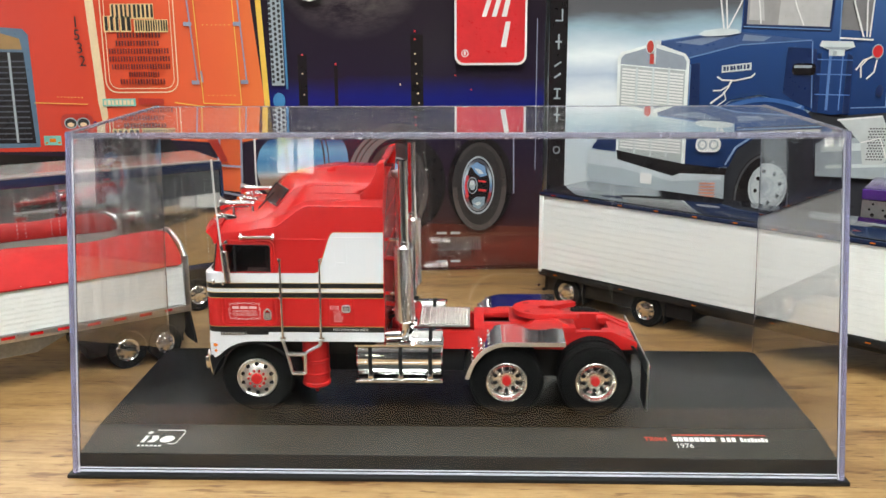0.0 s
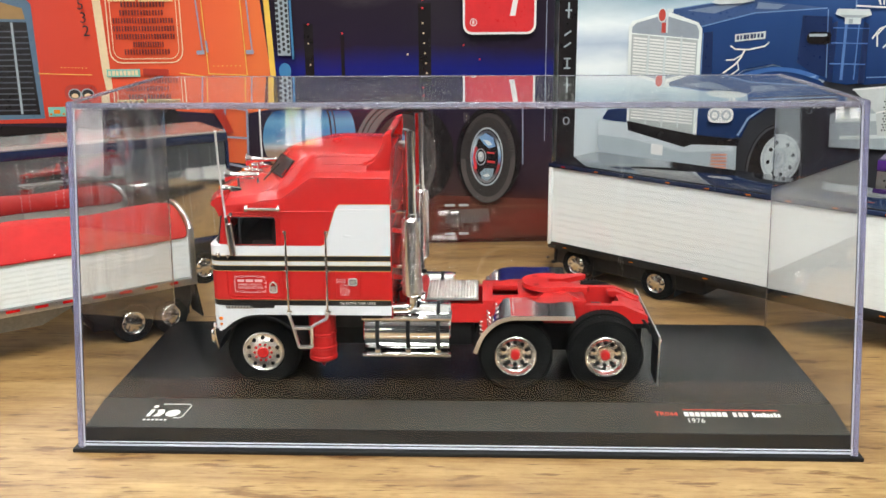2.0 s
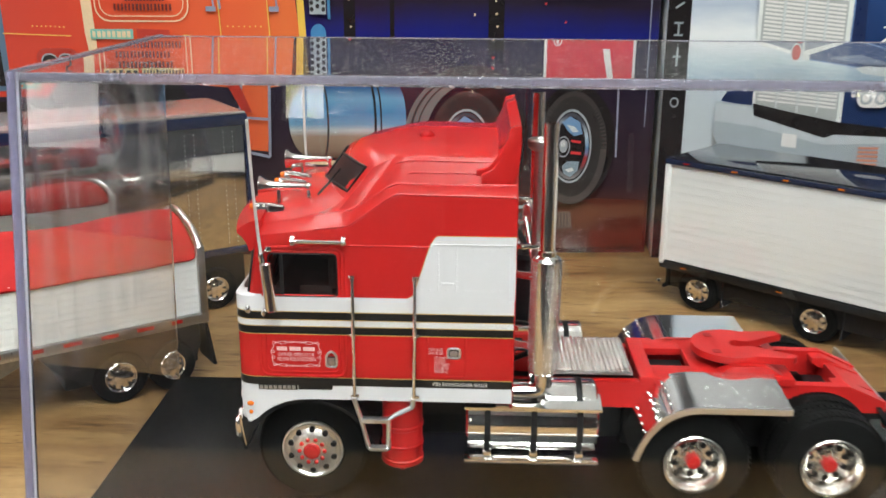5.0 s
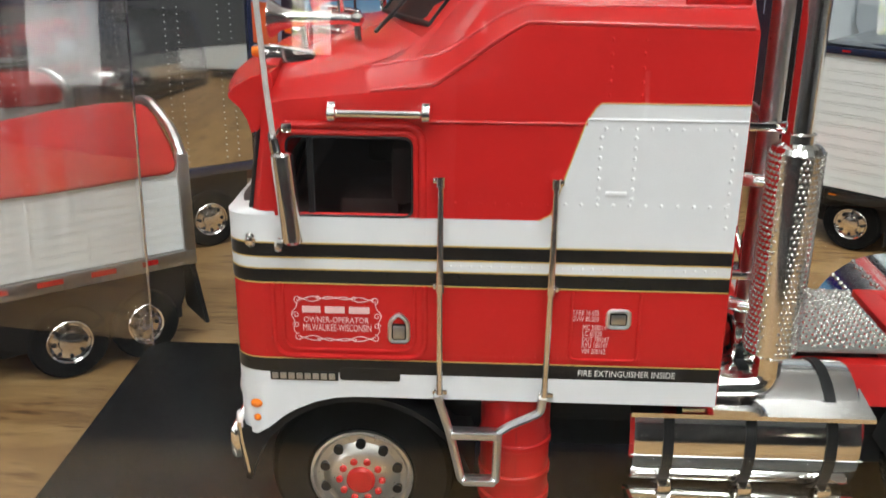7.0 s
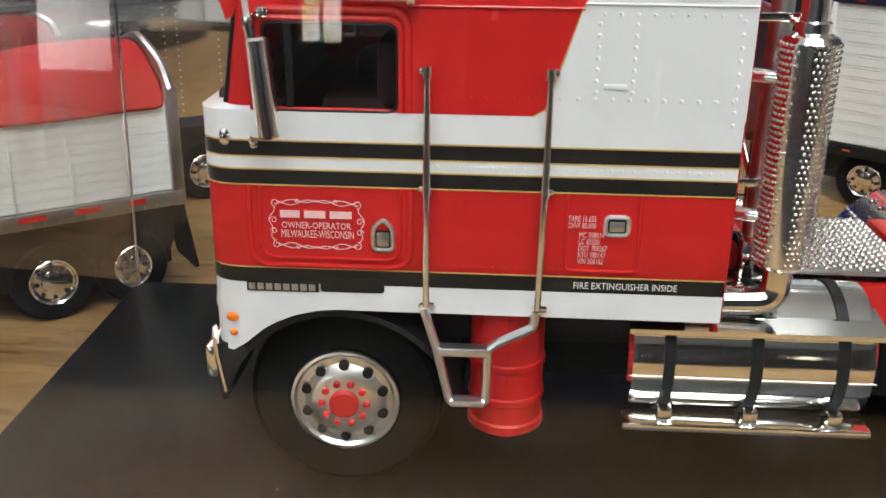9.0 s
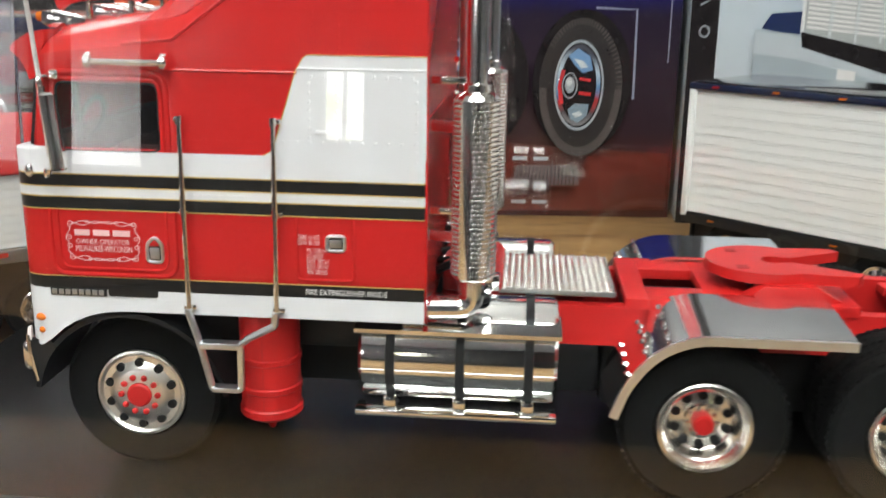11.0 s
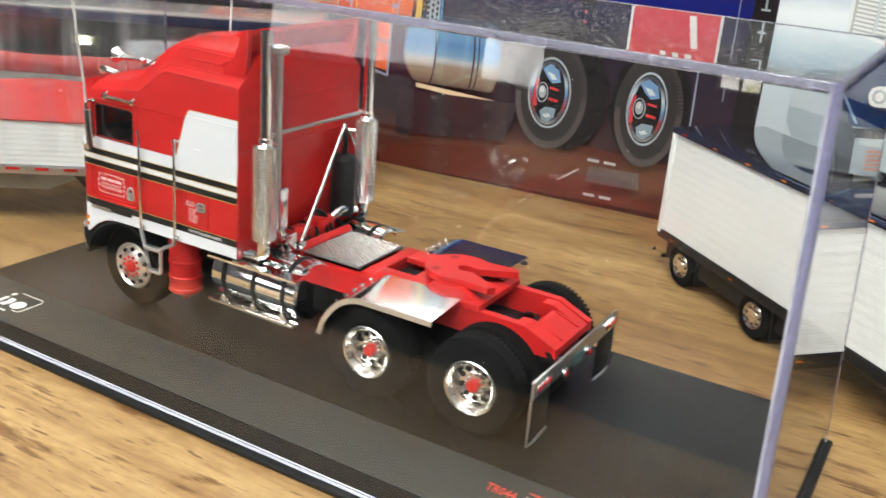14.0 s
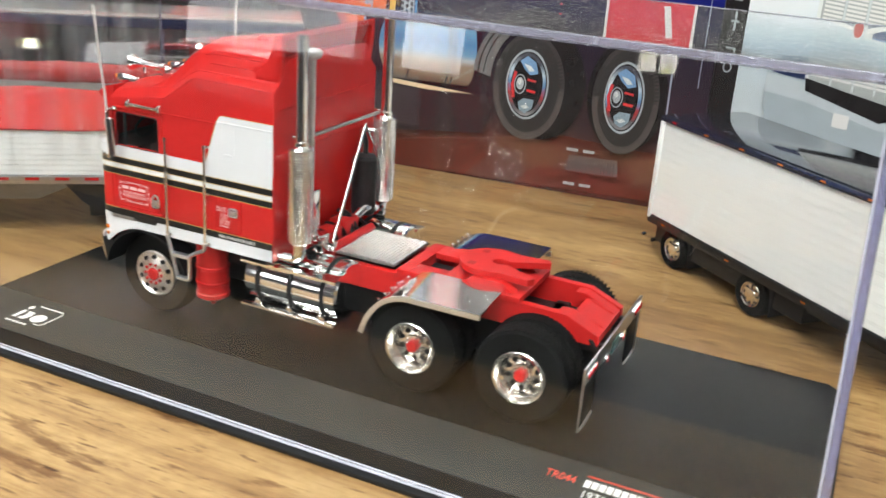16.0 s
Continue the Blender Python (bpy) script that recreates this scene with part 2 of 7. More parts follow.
# even glow added behind the side window, for haze in the panes
HAZEGLOW = glow("pale_haze_glow", (0.95, 0.98, 1.0), 3.6)


# ---- building helpers; all lengths in millimetres ----
ORIGIN = {}


def thing(name, at, label, category, group="", kind="", turn=0.0):
    ob = new(name)
    ob.matrix_world = pose(at[0] * 0.001, at[1] * 0.001, at[2] * 0.001, 0, 0, turn)
    ORIGIN[ob.name] = Vector(at) if turn == 0 else Vector((0, 0, 0))
    ob.empty_display_size = 0.01
    return tagged(ob, label, category, group, kind)


def part(name, bm, material, parent, label="", smooth=24, turned=False):
    org = ORIGIN.get(parent.name, Vector((0, 0, 0))) if parent else Vector((0, 0, 0))
    me = bpy.data.meshes.new(name)
    if not turned:
        bmesh.ops.recalc_face_normals(bm, faces=bm.faces)
    for v in bm.verts:
        v.co = (v.co - org) * 0.001
    if smooth:
        for f in bm.faces:
            f.smooth = True
    bm.to_mesh(me)
    bm.free()
    if smooth:
        me.set_sharp_from_angle(angle=radians(smooth))
    me.materials.append(material)
    ob = new(name, me)
    ob.parent = parent
    if parent:
        ORIGIN[ob.name] = org
    return tagged(ob, label)


def solo(name, bm, material, label, category, kind="", smooth=24, turned=False):
    """A thing or piece of the setting that is a single mesh."""
    ob = part(name, bm, material, None, label, smooth, turned)
    return tagged(ob, label, category, "", kind)


def box(x0, x1, y0, y1, z0, z1, bevel=0.0, bm=None, seg=2):
    own = bmesh.new()
    bmesh.ops.create_cube(own, size=1)
    for v in own.verts:
        v.co = Vector(((x0 + x1) / 2 + v.co.x * (x1 - x0), (y0 + y1) / 2 + v.co.y * (y1 - y0), (z0 + z1) / 2 + v.co.z * (z1 - z0)))
    if bevel:
        bmesh.ops.bevel(own, geom=own.edges[:], offset=bevel, segments=seg, affect="EDGES", profile=0.5)
    return merge(bm, own)


def merge(bm, own):
    if bm is None:
        return own
    me = bpy.data.meshes.new("scratch")
    own.to_mesh(me)
    own.free()
    bm.from_mesh(me)
    bpy.data.meshes.remove(me)
    return bm


def basis(direction):
    d = Vector(direction).normalized()
    a = Vector((0, 0, 1)) if abs(d.z) < 0.9 else Vector((1, 0, 0))
    u = d.cross(a).normalized()
    return d, u, d.cross(u)


def lathe(profile, at, direction, seg=32, bm=None):
    """Turns (radius, height) pairs round an axis."""
    bm = bm or bmesh.new()
    d, u, w = basis(direction)
    at = Vector(at)
    rings = []
    for r, h in profile:
        if r < 1e-6:
            rings.append([bm.verts.new(at + d * h)])
        else:
            rings.append([bm.verts.new(at + d * h + (u * math.cos(a) + w * math.sin(a)) * r) for a in (2 * math.pi * i / seg for i in range(seg))])
    for a, b in zip(rings, rings[1:]):
        for i in range(seg):
            j = (i + 1) % seg
            if len(a) == 1 and len(b) == 1:
                continue
            if len(a) == 1:
                bm.faces.new((a[0], b[i], b[j]))
            elif len(b) == 1:
                bm.faces.new((a[i], a[j], b[0]))
            else:
                bm.faces.new((a[i], a[j], b[j], b[i]))
    return bm


def rod(p0, p1, r0, r1=None, seg=16, bm=None):
    p0, p1 = Vector(p0), Vector(p1)
    r1 = r0 if r1 is None else r1
    h = (p1 - p0).length
    return lathe([(0, 0), (r0, 0), (r1, h), (0, h)], p0, p1 - p0, seg, bm)


def rounded(points, radius, steps=5, closed=False):
    """A polyline with its corners rounded off."""
    pts = [Vector(p) for p in points]
    out = []
    n = len(pts)
    for i, p in enumerate(pts):
        if not closed and i in (0, n - 1):
            out.append(p)
            continue
        a, b = pts[i - 1] - p, pts[(i + 1) % n] - p
        r = min(radius, a.length * 0.48, b.length * 0.48)
        s, e = p + a.normalized() * r, p + b.normalized() * r
        for k in range(steps + 1):
            f = k / steps
            out.append(s.lerp(p, f).lerp(p.lerp(e, f), f))
    return out


def tube(points, r, seg=8, closed=False, bm=None, flat=1.0):
    bm = bm or bmesh.new()
    pts = [Vector(p) for p in points]
    n = len(pts)
    rings, prev = [], None
    for i, p in enumerate(pts):
        a = pts[i - 1] if (i or closed) else p
        b = pts[(i + 1) % n] if (i < n - 1 or closed) else p
        d = (b - a).normalized()
        if prev is None:
            d, u, w = basis(d)
        else:
            u = (prev - d * prev.dot(d)).normalized()
            w = d.cross(u)
        prev = u
        rings.append([bm.verts.new(p + (u * math.cos(t) + w * math.sin(t) * flat) * r) for t in (2 * math.pi * k / seg for k in range(seg))])
    pairs = list(zip(rings, rings[1:])) + ([(rings[-1], rings[0])] if closed else [])
    for a, b in pairs:
        for k in range(seg):
            j = (k + 1) % seg
            bm.faces.new((a[k], a[j], b[j], b[k]))
    if not closed:
        bm.faces.new(rings[0][::-1])
        bm.faces.new(rings[-1])
    return bm


def prism(poly, axis, a0, a1, bm=None, bevel=0.0):
    """A flat outline pushed along an axis: 'x' takes (y, z), 'y' takes (x, z), 'z' takes (x, y)."""
    own = bmesh.new()

    def at(p, h):
        return {"x": (h, p[0], p[1]), "y": (p[0], h, p[1]), "z": (p[0], p[1], h)}[axis]

    lo = [own.verts.new(at(p, a0)) for p in poly]
    hi = [own.verts.new(at(p, a1)) for p in poly]
    own.faces.new(lo)
    own.faces.new(hi[::-1])
    for i in range(len(poly)):
        j = (i + 1) % len(poly)
        own.faces.new((lo[i], lo[j], hi[j], hi[i]))
    if bevel:
        bmesh.ops.recalc_face_normals(own, faces=own.faces)
        bmesh.ops.bevel(own, geom=own.edges[:], offset=bevel, segments=2, affect="EDGES", profile=0.5)
    return merge(bm, own)


def round_rect(x0, x1, z0, z1, r, steps=4):
    pts = []
    for cx, cz, a0 in ((x1 - r, z1 - r, 0), (x0 + r, z1 - r, 90), (x0 + r, z0 + r, 180), (x1 - r, z0 + r, 270)):
        for k in range(steps + 1):
            a = radians(a0 + 90 * k / steps)
            pts.append((cx + r * math.cos(a), cz + r * math.sin(a)))
    return pts


def ball(at, r, bm=None, seg=8, flat=(1, 1, 1)):
    own = bmesh.new()
    bmesh.ops.create_uvsphere(own, u_segments=seg, v_segments=max(4, seg // 2), radius=r)
    for v in own.verts:
        v.co = Vector(at) + Vector((v.co.x * flat[0], v.co.y * flat[1], v.co.z * flat[2]))
    return merge(bm, own)


def lettering(name, words, size, at, turn, material, parent, depth=0.05, align="LEFT", squeeze=1.0):
    """Raised print with the built-in font, turned into a mesh. at and size in millimetres; turn: a rotation matrix."""
    cu = bpy.data.curves.new(name, "FONT")
    cu.body, cu.size, cu.extrude, cu.align_x = words, size, depth, align
    cu.resolution_u = 2
    tmp = bpy.data.objects.new("scratch", cu)
    scene.collection.objects.link(tmp)
    me = bpy.data.meshes.new_from_object(tmp.evaluated_get(bpy.context.evaluated_depsgraph_get()))
    bpy.data.objects.remove(tmp)
    bpy.data.curves.remove(cu)
    org = ORIGIN.get(parent.name, Vector((0, 0, 0)))
    me.transform(Matrix.Diagonal((squeeze, 1, 1, 1)))
    me.transform(Matrix.Diagonal((0.001, 0.001, 0.001, 1)) @ Matrix.Translation(Vector(at) - org) @ turn)
    me.materials.clear()
    me.materials.append(material)
    me.name = name
    ob = new(name, me)
    ob.parent = parent
    return ob


UPRIGHT = Matrix.Rotation(radians(90), 4, "X")


def bars(x0, x1, z, h, words, y, bm=None, gap=0.25, seed=1, thick=0.06):
    """Unreadable writing: a row of bars of the words' lengths, facing the near side."""
    rng = random.Random(seed)
    bm = bm or bmesh.new()
    lens = [rng.uniform(0.6, 1.4) for _ in range(words)]
    unit = (x1 - x0) / (sum(lens) + gap * (words - 1))
    x = x0
    for n in lens:
        box(x, x + n * unit, y - thick, y, z, z + h, 0, bm)
        x += (n + gap) * unit
    return bm


# ---- the room and the table ----
solo("floor", box(-2400, 2400, -4700, 1300, -800, -750), FLOORMAT, "grey floor of the room", "floor", "structure")
solo("ceiling", box(-2400, 2400, -4700, 1300, 1700, 1750), CEILPAINT, "white painted ceiling", "ceiling", "structure")
# unseen wall in two tones, which shape the reflections on the black stand
solo("wall_north", box(-2400, 2400, 1300, 1400, 1100, 1750), WALLPALE, "unseen upper wall behind the table, pale to brighten reflections", "wall", "structure")
solo("wall_north_lower", box(-2400, 2400, 1300, 1400, -800, 1099.9), WALLDARK, "unseen lower wall behind the table, dark to dim reflections", "wall", "structure")
# side wall with an opening added only for the haze it reflects
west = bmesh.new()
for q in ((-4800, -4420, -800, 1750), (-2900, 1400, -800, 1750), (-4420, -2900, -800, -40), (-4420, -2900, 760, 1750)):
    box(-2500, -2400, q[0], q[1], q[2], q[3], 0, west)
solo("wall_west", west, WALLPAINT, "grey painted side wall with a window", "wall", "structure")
win = thing("window_6", (-2450, -3660, -40), "white framed window added for the haze it reflects", "window", kind="structure")
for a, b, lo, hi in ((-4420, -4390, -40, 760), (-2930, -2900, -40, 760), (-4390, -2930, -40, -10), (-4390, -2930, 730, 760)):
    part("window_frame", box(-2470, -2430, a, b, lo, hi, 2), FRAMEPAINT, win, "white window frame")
solo("backdrop_west", box(-2810, -2800, -5200, -1600, -500, 1500), HAZEGLOW, "added pale glow behind the side window", "backdrop", "structure")
solo("wall_east", box(2400, 2500, -4800, 1400, -800, 1750), WALLPAINT, "grey painted side wall", "wall", "structure")
# unseen openings, sized and placed for bright spots reflected in the front pane
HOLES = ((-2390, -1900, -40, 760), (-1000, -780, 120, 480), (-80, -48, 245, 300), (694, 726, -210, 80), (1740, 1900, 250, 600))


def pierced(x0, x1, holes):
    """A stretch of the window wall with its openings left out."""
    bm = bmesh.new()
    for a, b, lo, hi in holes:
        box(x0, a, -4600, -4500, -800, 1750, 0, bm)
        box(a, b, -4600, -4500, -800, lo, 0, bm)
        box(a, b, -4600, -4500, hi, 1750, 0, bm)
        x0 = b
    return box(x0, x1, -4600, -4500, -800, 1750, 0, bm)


# unseen wall split dark and paler to shape the front pane's reflections
solo("wall_south", pierced(-190, 2400, HOLES[2:]), WALLDARK, "unseen wall with windows, dark to dim reflections", "wall", "structure")
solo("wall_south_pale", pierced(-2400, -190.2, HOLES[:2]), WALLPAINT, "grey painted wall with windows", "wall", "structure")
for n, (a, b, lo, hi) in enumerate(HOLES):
    win = thing("window_%d" % (n + 1), ((a + b) / 2, -4550, lo), "white framed window to a bright backdrop, placed for its reflection", "window", kind="structure")
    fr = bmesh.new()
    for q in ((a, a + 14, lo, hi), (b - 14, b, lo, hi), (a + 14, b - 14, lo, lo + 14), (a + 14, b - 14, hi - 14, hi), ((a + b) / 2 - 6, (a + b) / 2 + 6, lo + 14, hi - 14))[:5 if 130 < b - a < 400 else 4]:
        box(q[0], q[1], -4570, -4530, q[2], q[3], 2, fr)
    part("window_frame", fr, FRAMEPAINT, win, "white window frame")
# glow added behind the corner opening, reflected as haze in the front pane
solo("backdrop_pale", box(-3400, -1300, -5360, -5350, -900, 1800), haze_glow(), "added pale glow behind the corner window", "backdrop", "structure")
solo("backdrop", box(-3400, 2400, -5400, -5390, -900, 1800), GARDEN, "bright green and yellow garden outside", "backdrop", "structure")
# bodies for the added lights, all out of view
for lx, ly, lz, ll in ((-600, -1250, 1390, 570), (600, -1250, 1390, 570), (50, -450, 990, 370), (-700, 950, 850, 320)):
    fix = thing("fill_panel", (lx, ly, lz), "white hanging light panel, added unseen to light the table", "ceiling light", "ceiling lights")
    part("housing", box(lx - 160, lx + 160, ly - ll, ly + ll, lz + 12, lz + 40, 4), FRAMEPAINT, fix)
    part("diffuser", box(lx - 145, lx + 145, ly - ll + 15, ly + ll - 15, lz, lz + 11.5, 3), PANELGLOW, fix, "glowing white underside of the added panel")
    for cy in (80 - ll, ll - 80):
        part("hanging_cord", rod((lx, ly + cy, lz + 39), (lx, ly + cy, 1700), 3), FRAMEPAINT, fix)

TABLE_FRONT = -85.0
table = thing("table", (0, 70, -750), "varnished pine work table with grain and knots", "table")
part("tabletop", box(-900, 900, TABLE_FRONT, 560, -32, 0, 2.5), WOOD, table)
for lx in (-840, 840):
    for ly in (TABLE_FRONT + 50, 500):
        part("leg", box(lx - 35, lx + 35, ly - 35, ly + 35, -750, -32.5, 3), WOOD, table)

# ---- display case: black base with sloped front and a clear cover ----
CX0, CX1, CY0, CY1 = -117.2, 127.6, 15.2, 115.0
case_base = thing("display_stand", (5, 63, 0), "satin black plastic display stand with printed sloped front", "display stand")
part("rim", box(CX0, CX1, CY0, CY1, 0, 1.4, 0.4), DARK, case_base, "black rim plate")
X0, X1, YF, YC0, YB, ZT, ZF = -113.8, 124.6, 18.2, 36.2, 111.4, 9.7, 7.6
bm = bmesh.new()
CH = 3.0
ring = [(X0, YF), (X1, YF), (X1, YC0), (X1, YB - CH), (X1 - CH, YB), (X0 + CH, YB), (X0, YB - CH), (X0, YC0)]
top = [bm.verts.new((x, y, ZF if y == YF else ZT)) for x, y in ring]
bot = [bm.verts.new((x, y, 1.4)) for x, y in ring]
bm.faces.new((top[0], top[1], top[2], top[7]))
bm.faces.new((top[2], top[3], top[4], top[5], top[6], top[7]))
for i in range(8):
    j = (i + 1) % 8
    bm.faces.new((bot[i], bot[j], top[j], top[i]))
bm.faces.new(bot[::-1])
bmesh.ops.recalc_face_normals(bm, faces=bm.faces)
bmesh.ops.bevel(bm, geom=bm.edges[:], offset=0.35, segments=2, affect="EDGES", profile=0.5)
plinth = part("plinth", bm, BASE, case_base, smooth=25)
plinth.data.materials.append(BASEFRONT)
plinth.data.materials.append(DARK)
for face in plinth.data.polygons:
    if face.normal.z < 0.5:
        face.material_index = 2
    # the slope takes the colour with the sheen put in
    if face.normal.z > 0.9 and face.normal.y < -0.05:
        face.material_index = 1
SLOPE = math.atan2(ZT - ZF, YC0 - YF)
LAY = Matrix.Rotation(SLOPE, 4, "X")


def on_slope(x, s, h=0.12):
    """A point on the sloped front band: s millimetres up from its lower edge."""
    return (x, YF + s * math.cos(SLOPE) - h * math.sin(SLOPE), ZF + s * math.sin(SLOPE) + h * math.cos(SLOPE))


def slope_bars(rows, material, name):
    bm = bmesh.new()
    for x0, x1, s0, s1 in rows:
        vs = [bm.verts.new(on_slope(*q)) for q in ((x0, s0), (x1, s0), (x1, s1), (x0, s1))]
        bm.faces.new(vs)
        lo = [bm.verts.new(on_slope(*q, -0.05)) for q in ((x0, s0), (x1, s0), (x1, s1), (x0, s1))]
        for i in range(4):
            j = (i + 1) % 4
            bm.faces.new((lo[i], lo[j], vs[j], vs[i]))
    return part(name, bm, material, case_base)


# maker's mark as plain shapes: a leaning bar with a dot, a notched block and a disc in a half outline
mark = bmesh.new()
tube([on_slope(x, s) for x, s in [(-87.2, 6.0), (-85.2, 6.0), (-84.4, 6.9), (-83.2, 13.2), (-83.8, 14.2), (-92.6, 14.2)]], 0.16, 6, bm=mark)


def lean_poly(bm, pts):
    """A flat patch on the slope that leans to one side as it rises."""
    bm.faces.new([bm.verts.new(on_slope(x + 0.18 * (s2 - 6.6), s2)) for x, s2 in pts])


lean_poly(mark, [(-96.3, 6.7), (-95.0, 6.7), (-95.0, 10.8), (-96.3, 10.8)])
lean_poly(mark, [(-95.65 + 0.85 * math.cos(a), 12.6 + 0.85 * math.sin(a)) for a in (2 * math.pi * k / 14 for k in range(14))])
lean_poly(mark, [(-94.2, 6.7), (-92.0, 6.7), (-91.2, 8.75), (-92.0, 10.8), (-94.2, 10.8), (-93.4, 8.75)])
lean_poly(mark, [(-88.4 + 2.3 * math.cos(a), 8.75 + 2.1 * math.sin(a)) for a in (2 * math.pi * k / 18 for k in range(18))])
part("printed_mark", mark, PRINTWHITE, case_base, "white printed maker's mark")
slope_bars([(-96.6 + 1.35 * k, -95.7 + 1.35 * k, 4.5, 5.2) for k in range(6)], PRINTWHITE, "printed_line")
slope_bars([(75.5, 105.5, 13.9, 14.25)], PRINTRED, "printed_rule")
slope_bars([(75.5 + 1.72 * k, 76.9 + 1.72 * k, 10.2, 12.6) for k in range(8)] + [(90.8, 92, 10.2, 12.6), (92.6, 93.8, 10.2, 12.6), (94.2, 95.4, 10.2, 12.6)]
           + [(97.0 + 1.1 * k, 97.8 + 1.1 * k, 10.2, 12.6 if k % 3 == 0 else 12.0) for k in range(8)], PRINTWHITE, "printed_name")
lettering("printed_code", "TR044", 3.6, on_slope(66.2, 10.2), LAY, PRINTRED, case_base, squeeze=0.75)
lettering("printed_year", "1976", 3.6, on_slope(75.6, 6.4), LAY, PRINTWHITE, case_base, squeeze=0.8)

# clear cover with draft: five panels and their thick moulded edges
case_cover = thing("display_cover", (5, 63, 1.45), "clear acrylic cover over the black display stand", "display case")
TOPZ, TH, HEART = 108.3, 2.0, Vector((5, 63, 50))
LOW = [Vector((x, y, 1.5)) for x, y in ((CX0 + 1.4, CY0 + 1.2), (CX1 - 1.4, CY0 + 1.2), (CX1 - 1.4, CY1 - 1.2), (CX0 + 1.4, CY1 - 1.2))]
HIGH = [Vector((x, y, TOPZ)) for x, y in ((-111.6, 25.5), (121.6, 25.5), (121.6, 109.8), (-111.6, 109.8))]


def pane(name, corners, material, label):
    mid = sum(corners, Vector()) / 4
    n = (corners[1] - corners[0]).cross(corners[3] - corners[0]).normalized()
    if n.dot(HEART - mid) < 0:
        n = -n
    pts = []
    for k, c in enumerate(corners):
        a, b = (corners[k - 1] - c).normalized(), (corners[(k + 1) % 4] - c).normalized()
        pts.append(c + (a + b) * 1.5)
    bm = bmesh.new()
    out = [bm.verts.new(p + n * 0.15) for p in pts]
    inn = [bm.verts.new(p + n * (0.15 + TH)) for p in pts]
    bm.faces.new(out)
    bm.faces.new(inn[::-1])
    for k in range(4):
        j = (k + 1) % 4
        bm.faces.new((out[k], out[j], inn[j], inn[k]))
    ob = part(name, bm, material, case_cover, label, smooth=0)
    ob.visible_shadow = False


pane("front_pane", [LOW[0], LOW[1], HIGH[1], HIGH[0]], ANTIGLARE, "clear front pane")
pane("back_pane", [LOW[3], LOW[2], HIGH[2], HIGH[3]], ACRYLIC, "clear back pane")
pane("side_pane", [LOW[0], LOW[3], HIGH[3], HIGH[0]], STREAKY, "clear side pane with wipe marks")
pane("side_pane", [LOW[1], LOW[2], HIGH[2], HIGH[1]], ACRYLIC, "clear side pane")
pane("top_pane", HIGH, DUSTY, "clear top pane with dust")
def square_bar(p0, p1, r):
    """A level bar with a square section and softened corners."""
    d = (p1 - p0).normalized()
    side, up = d.cross(Vector((0, 0, 1))), Vector((0, 0, 1))
    bm = bmesh.new()
    c = r * 0.7
    ring = [(r, -c), (r, c), (c, r), (-c, r), (-r, c), (-r, -c), (-c, -r), (c, -r)]
    ends = [[bm.verts.new(p + side * u + up * w) for u, w in ring] for p in (p0, p1)]
    for k in range(8):
        bm.faces.new((ends[0][k], ends[0][(k + 1) % 8], ends[1][(k + 1) % 8], ends[1][k]))
    bm.faces.new(ends[0][::-1])
    bm.faces.new(ends[1])
    return bm


for k in range(4):
    j = (k + 1) % 4
    for a, b, mat, r, words in ((LOW[k], HIGH[k], EDGE, 0.9, "lavender corner edge"), (HIGH[k], HIGH[j], EDGETOP, 0.75, "lavender top edge"), (LOW[k] + Vector((0, 0, 0.4)), LOW[j] + Vector((0, 0, 0.4)), EDGEPALE, 0.36, "pale bottom edge"), (LOW[k] + Vector((0, 0, 1.5)), LOW[j] + Vector((0, 0, 1.5)), EDGEPALE, 0.26, "pale bottom edge")):
        c = (HEART - (a + b) / 2)
        c = Vector((c.x if abs(c.x) > 60 else 0, c.y if abs(c.y) > 30 else 0, c.z if a is HIGH[k] else 0)).normalized() * 1.0
        ob = part("moulded_edge", square_bar(a + c, b + c, r) if a is HIGH[k] else tube([a + c, b + c], r, 12), mat, case_cover, words, smooth=40)
        ob.visible_shadow = mat is not EDGEPALE


for k, side in ((0, 1), (1, -1)):
    shift = Vector((side * 2.0, 0.4, 0))
    ob = part("moulded_edge", tube([LOW[k] + shift, HIGH[k] + shift], 0.3, 8), EDGEPALE, case_cover, "pale inner corner line", smooth=40)
    ob.visible_shadow = False

# ---- model trailers ----
def wheel_small(parent, x, y, z, r, side, dual=False, red=False):
    """A small trailer wheel with its outer face towards side (-1 or 1 along y)."""
    w = part("wheel", lathe([(r * 0.5, 0.2), (r * 0.62, 0), (r * 0.93, 0.2), (r, 1.0), (r, 4.2), (r * 0.93, 5), (r * 0.5, 5), (r * 0.5, 0.2)], (x, y, z), (0, -side, 0), 36), RUBBER, parent, "black rubber tyre")
    part("rim", lathe([(r * 0.6, 0.25), (r * 0.56, -0.1), (r * 0.51, 0.2), (r * 0.5, 0.35), (r * 0.44, 0.55), (r * 0.3, 0.35), (r * 0.27, -0.1), (r * 0.14, -0.35), (0, -0.4)], (x, y, z), (0, -side, 0), 28), ALLOY, w, "chrome rim")
    # black beads stand in for the shade inside the rim holes
    holes = bmesh.new()
    for k in range(8):
        a = 2 * math.pi * k / 8
        ball((x + r * 0.385 * math.cos(a), y - side * 0.42, z + r * 0.385 * math.sin(a)), r * 0.062, holes, 6)
    part("vent_holes", holes, DARK, w)
    return w


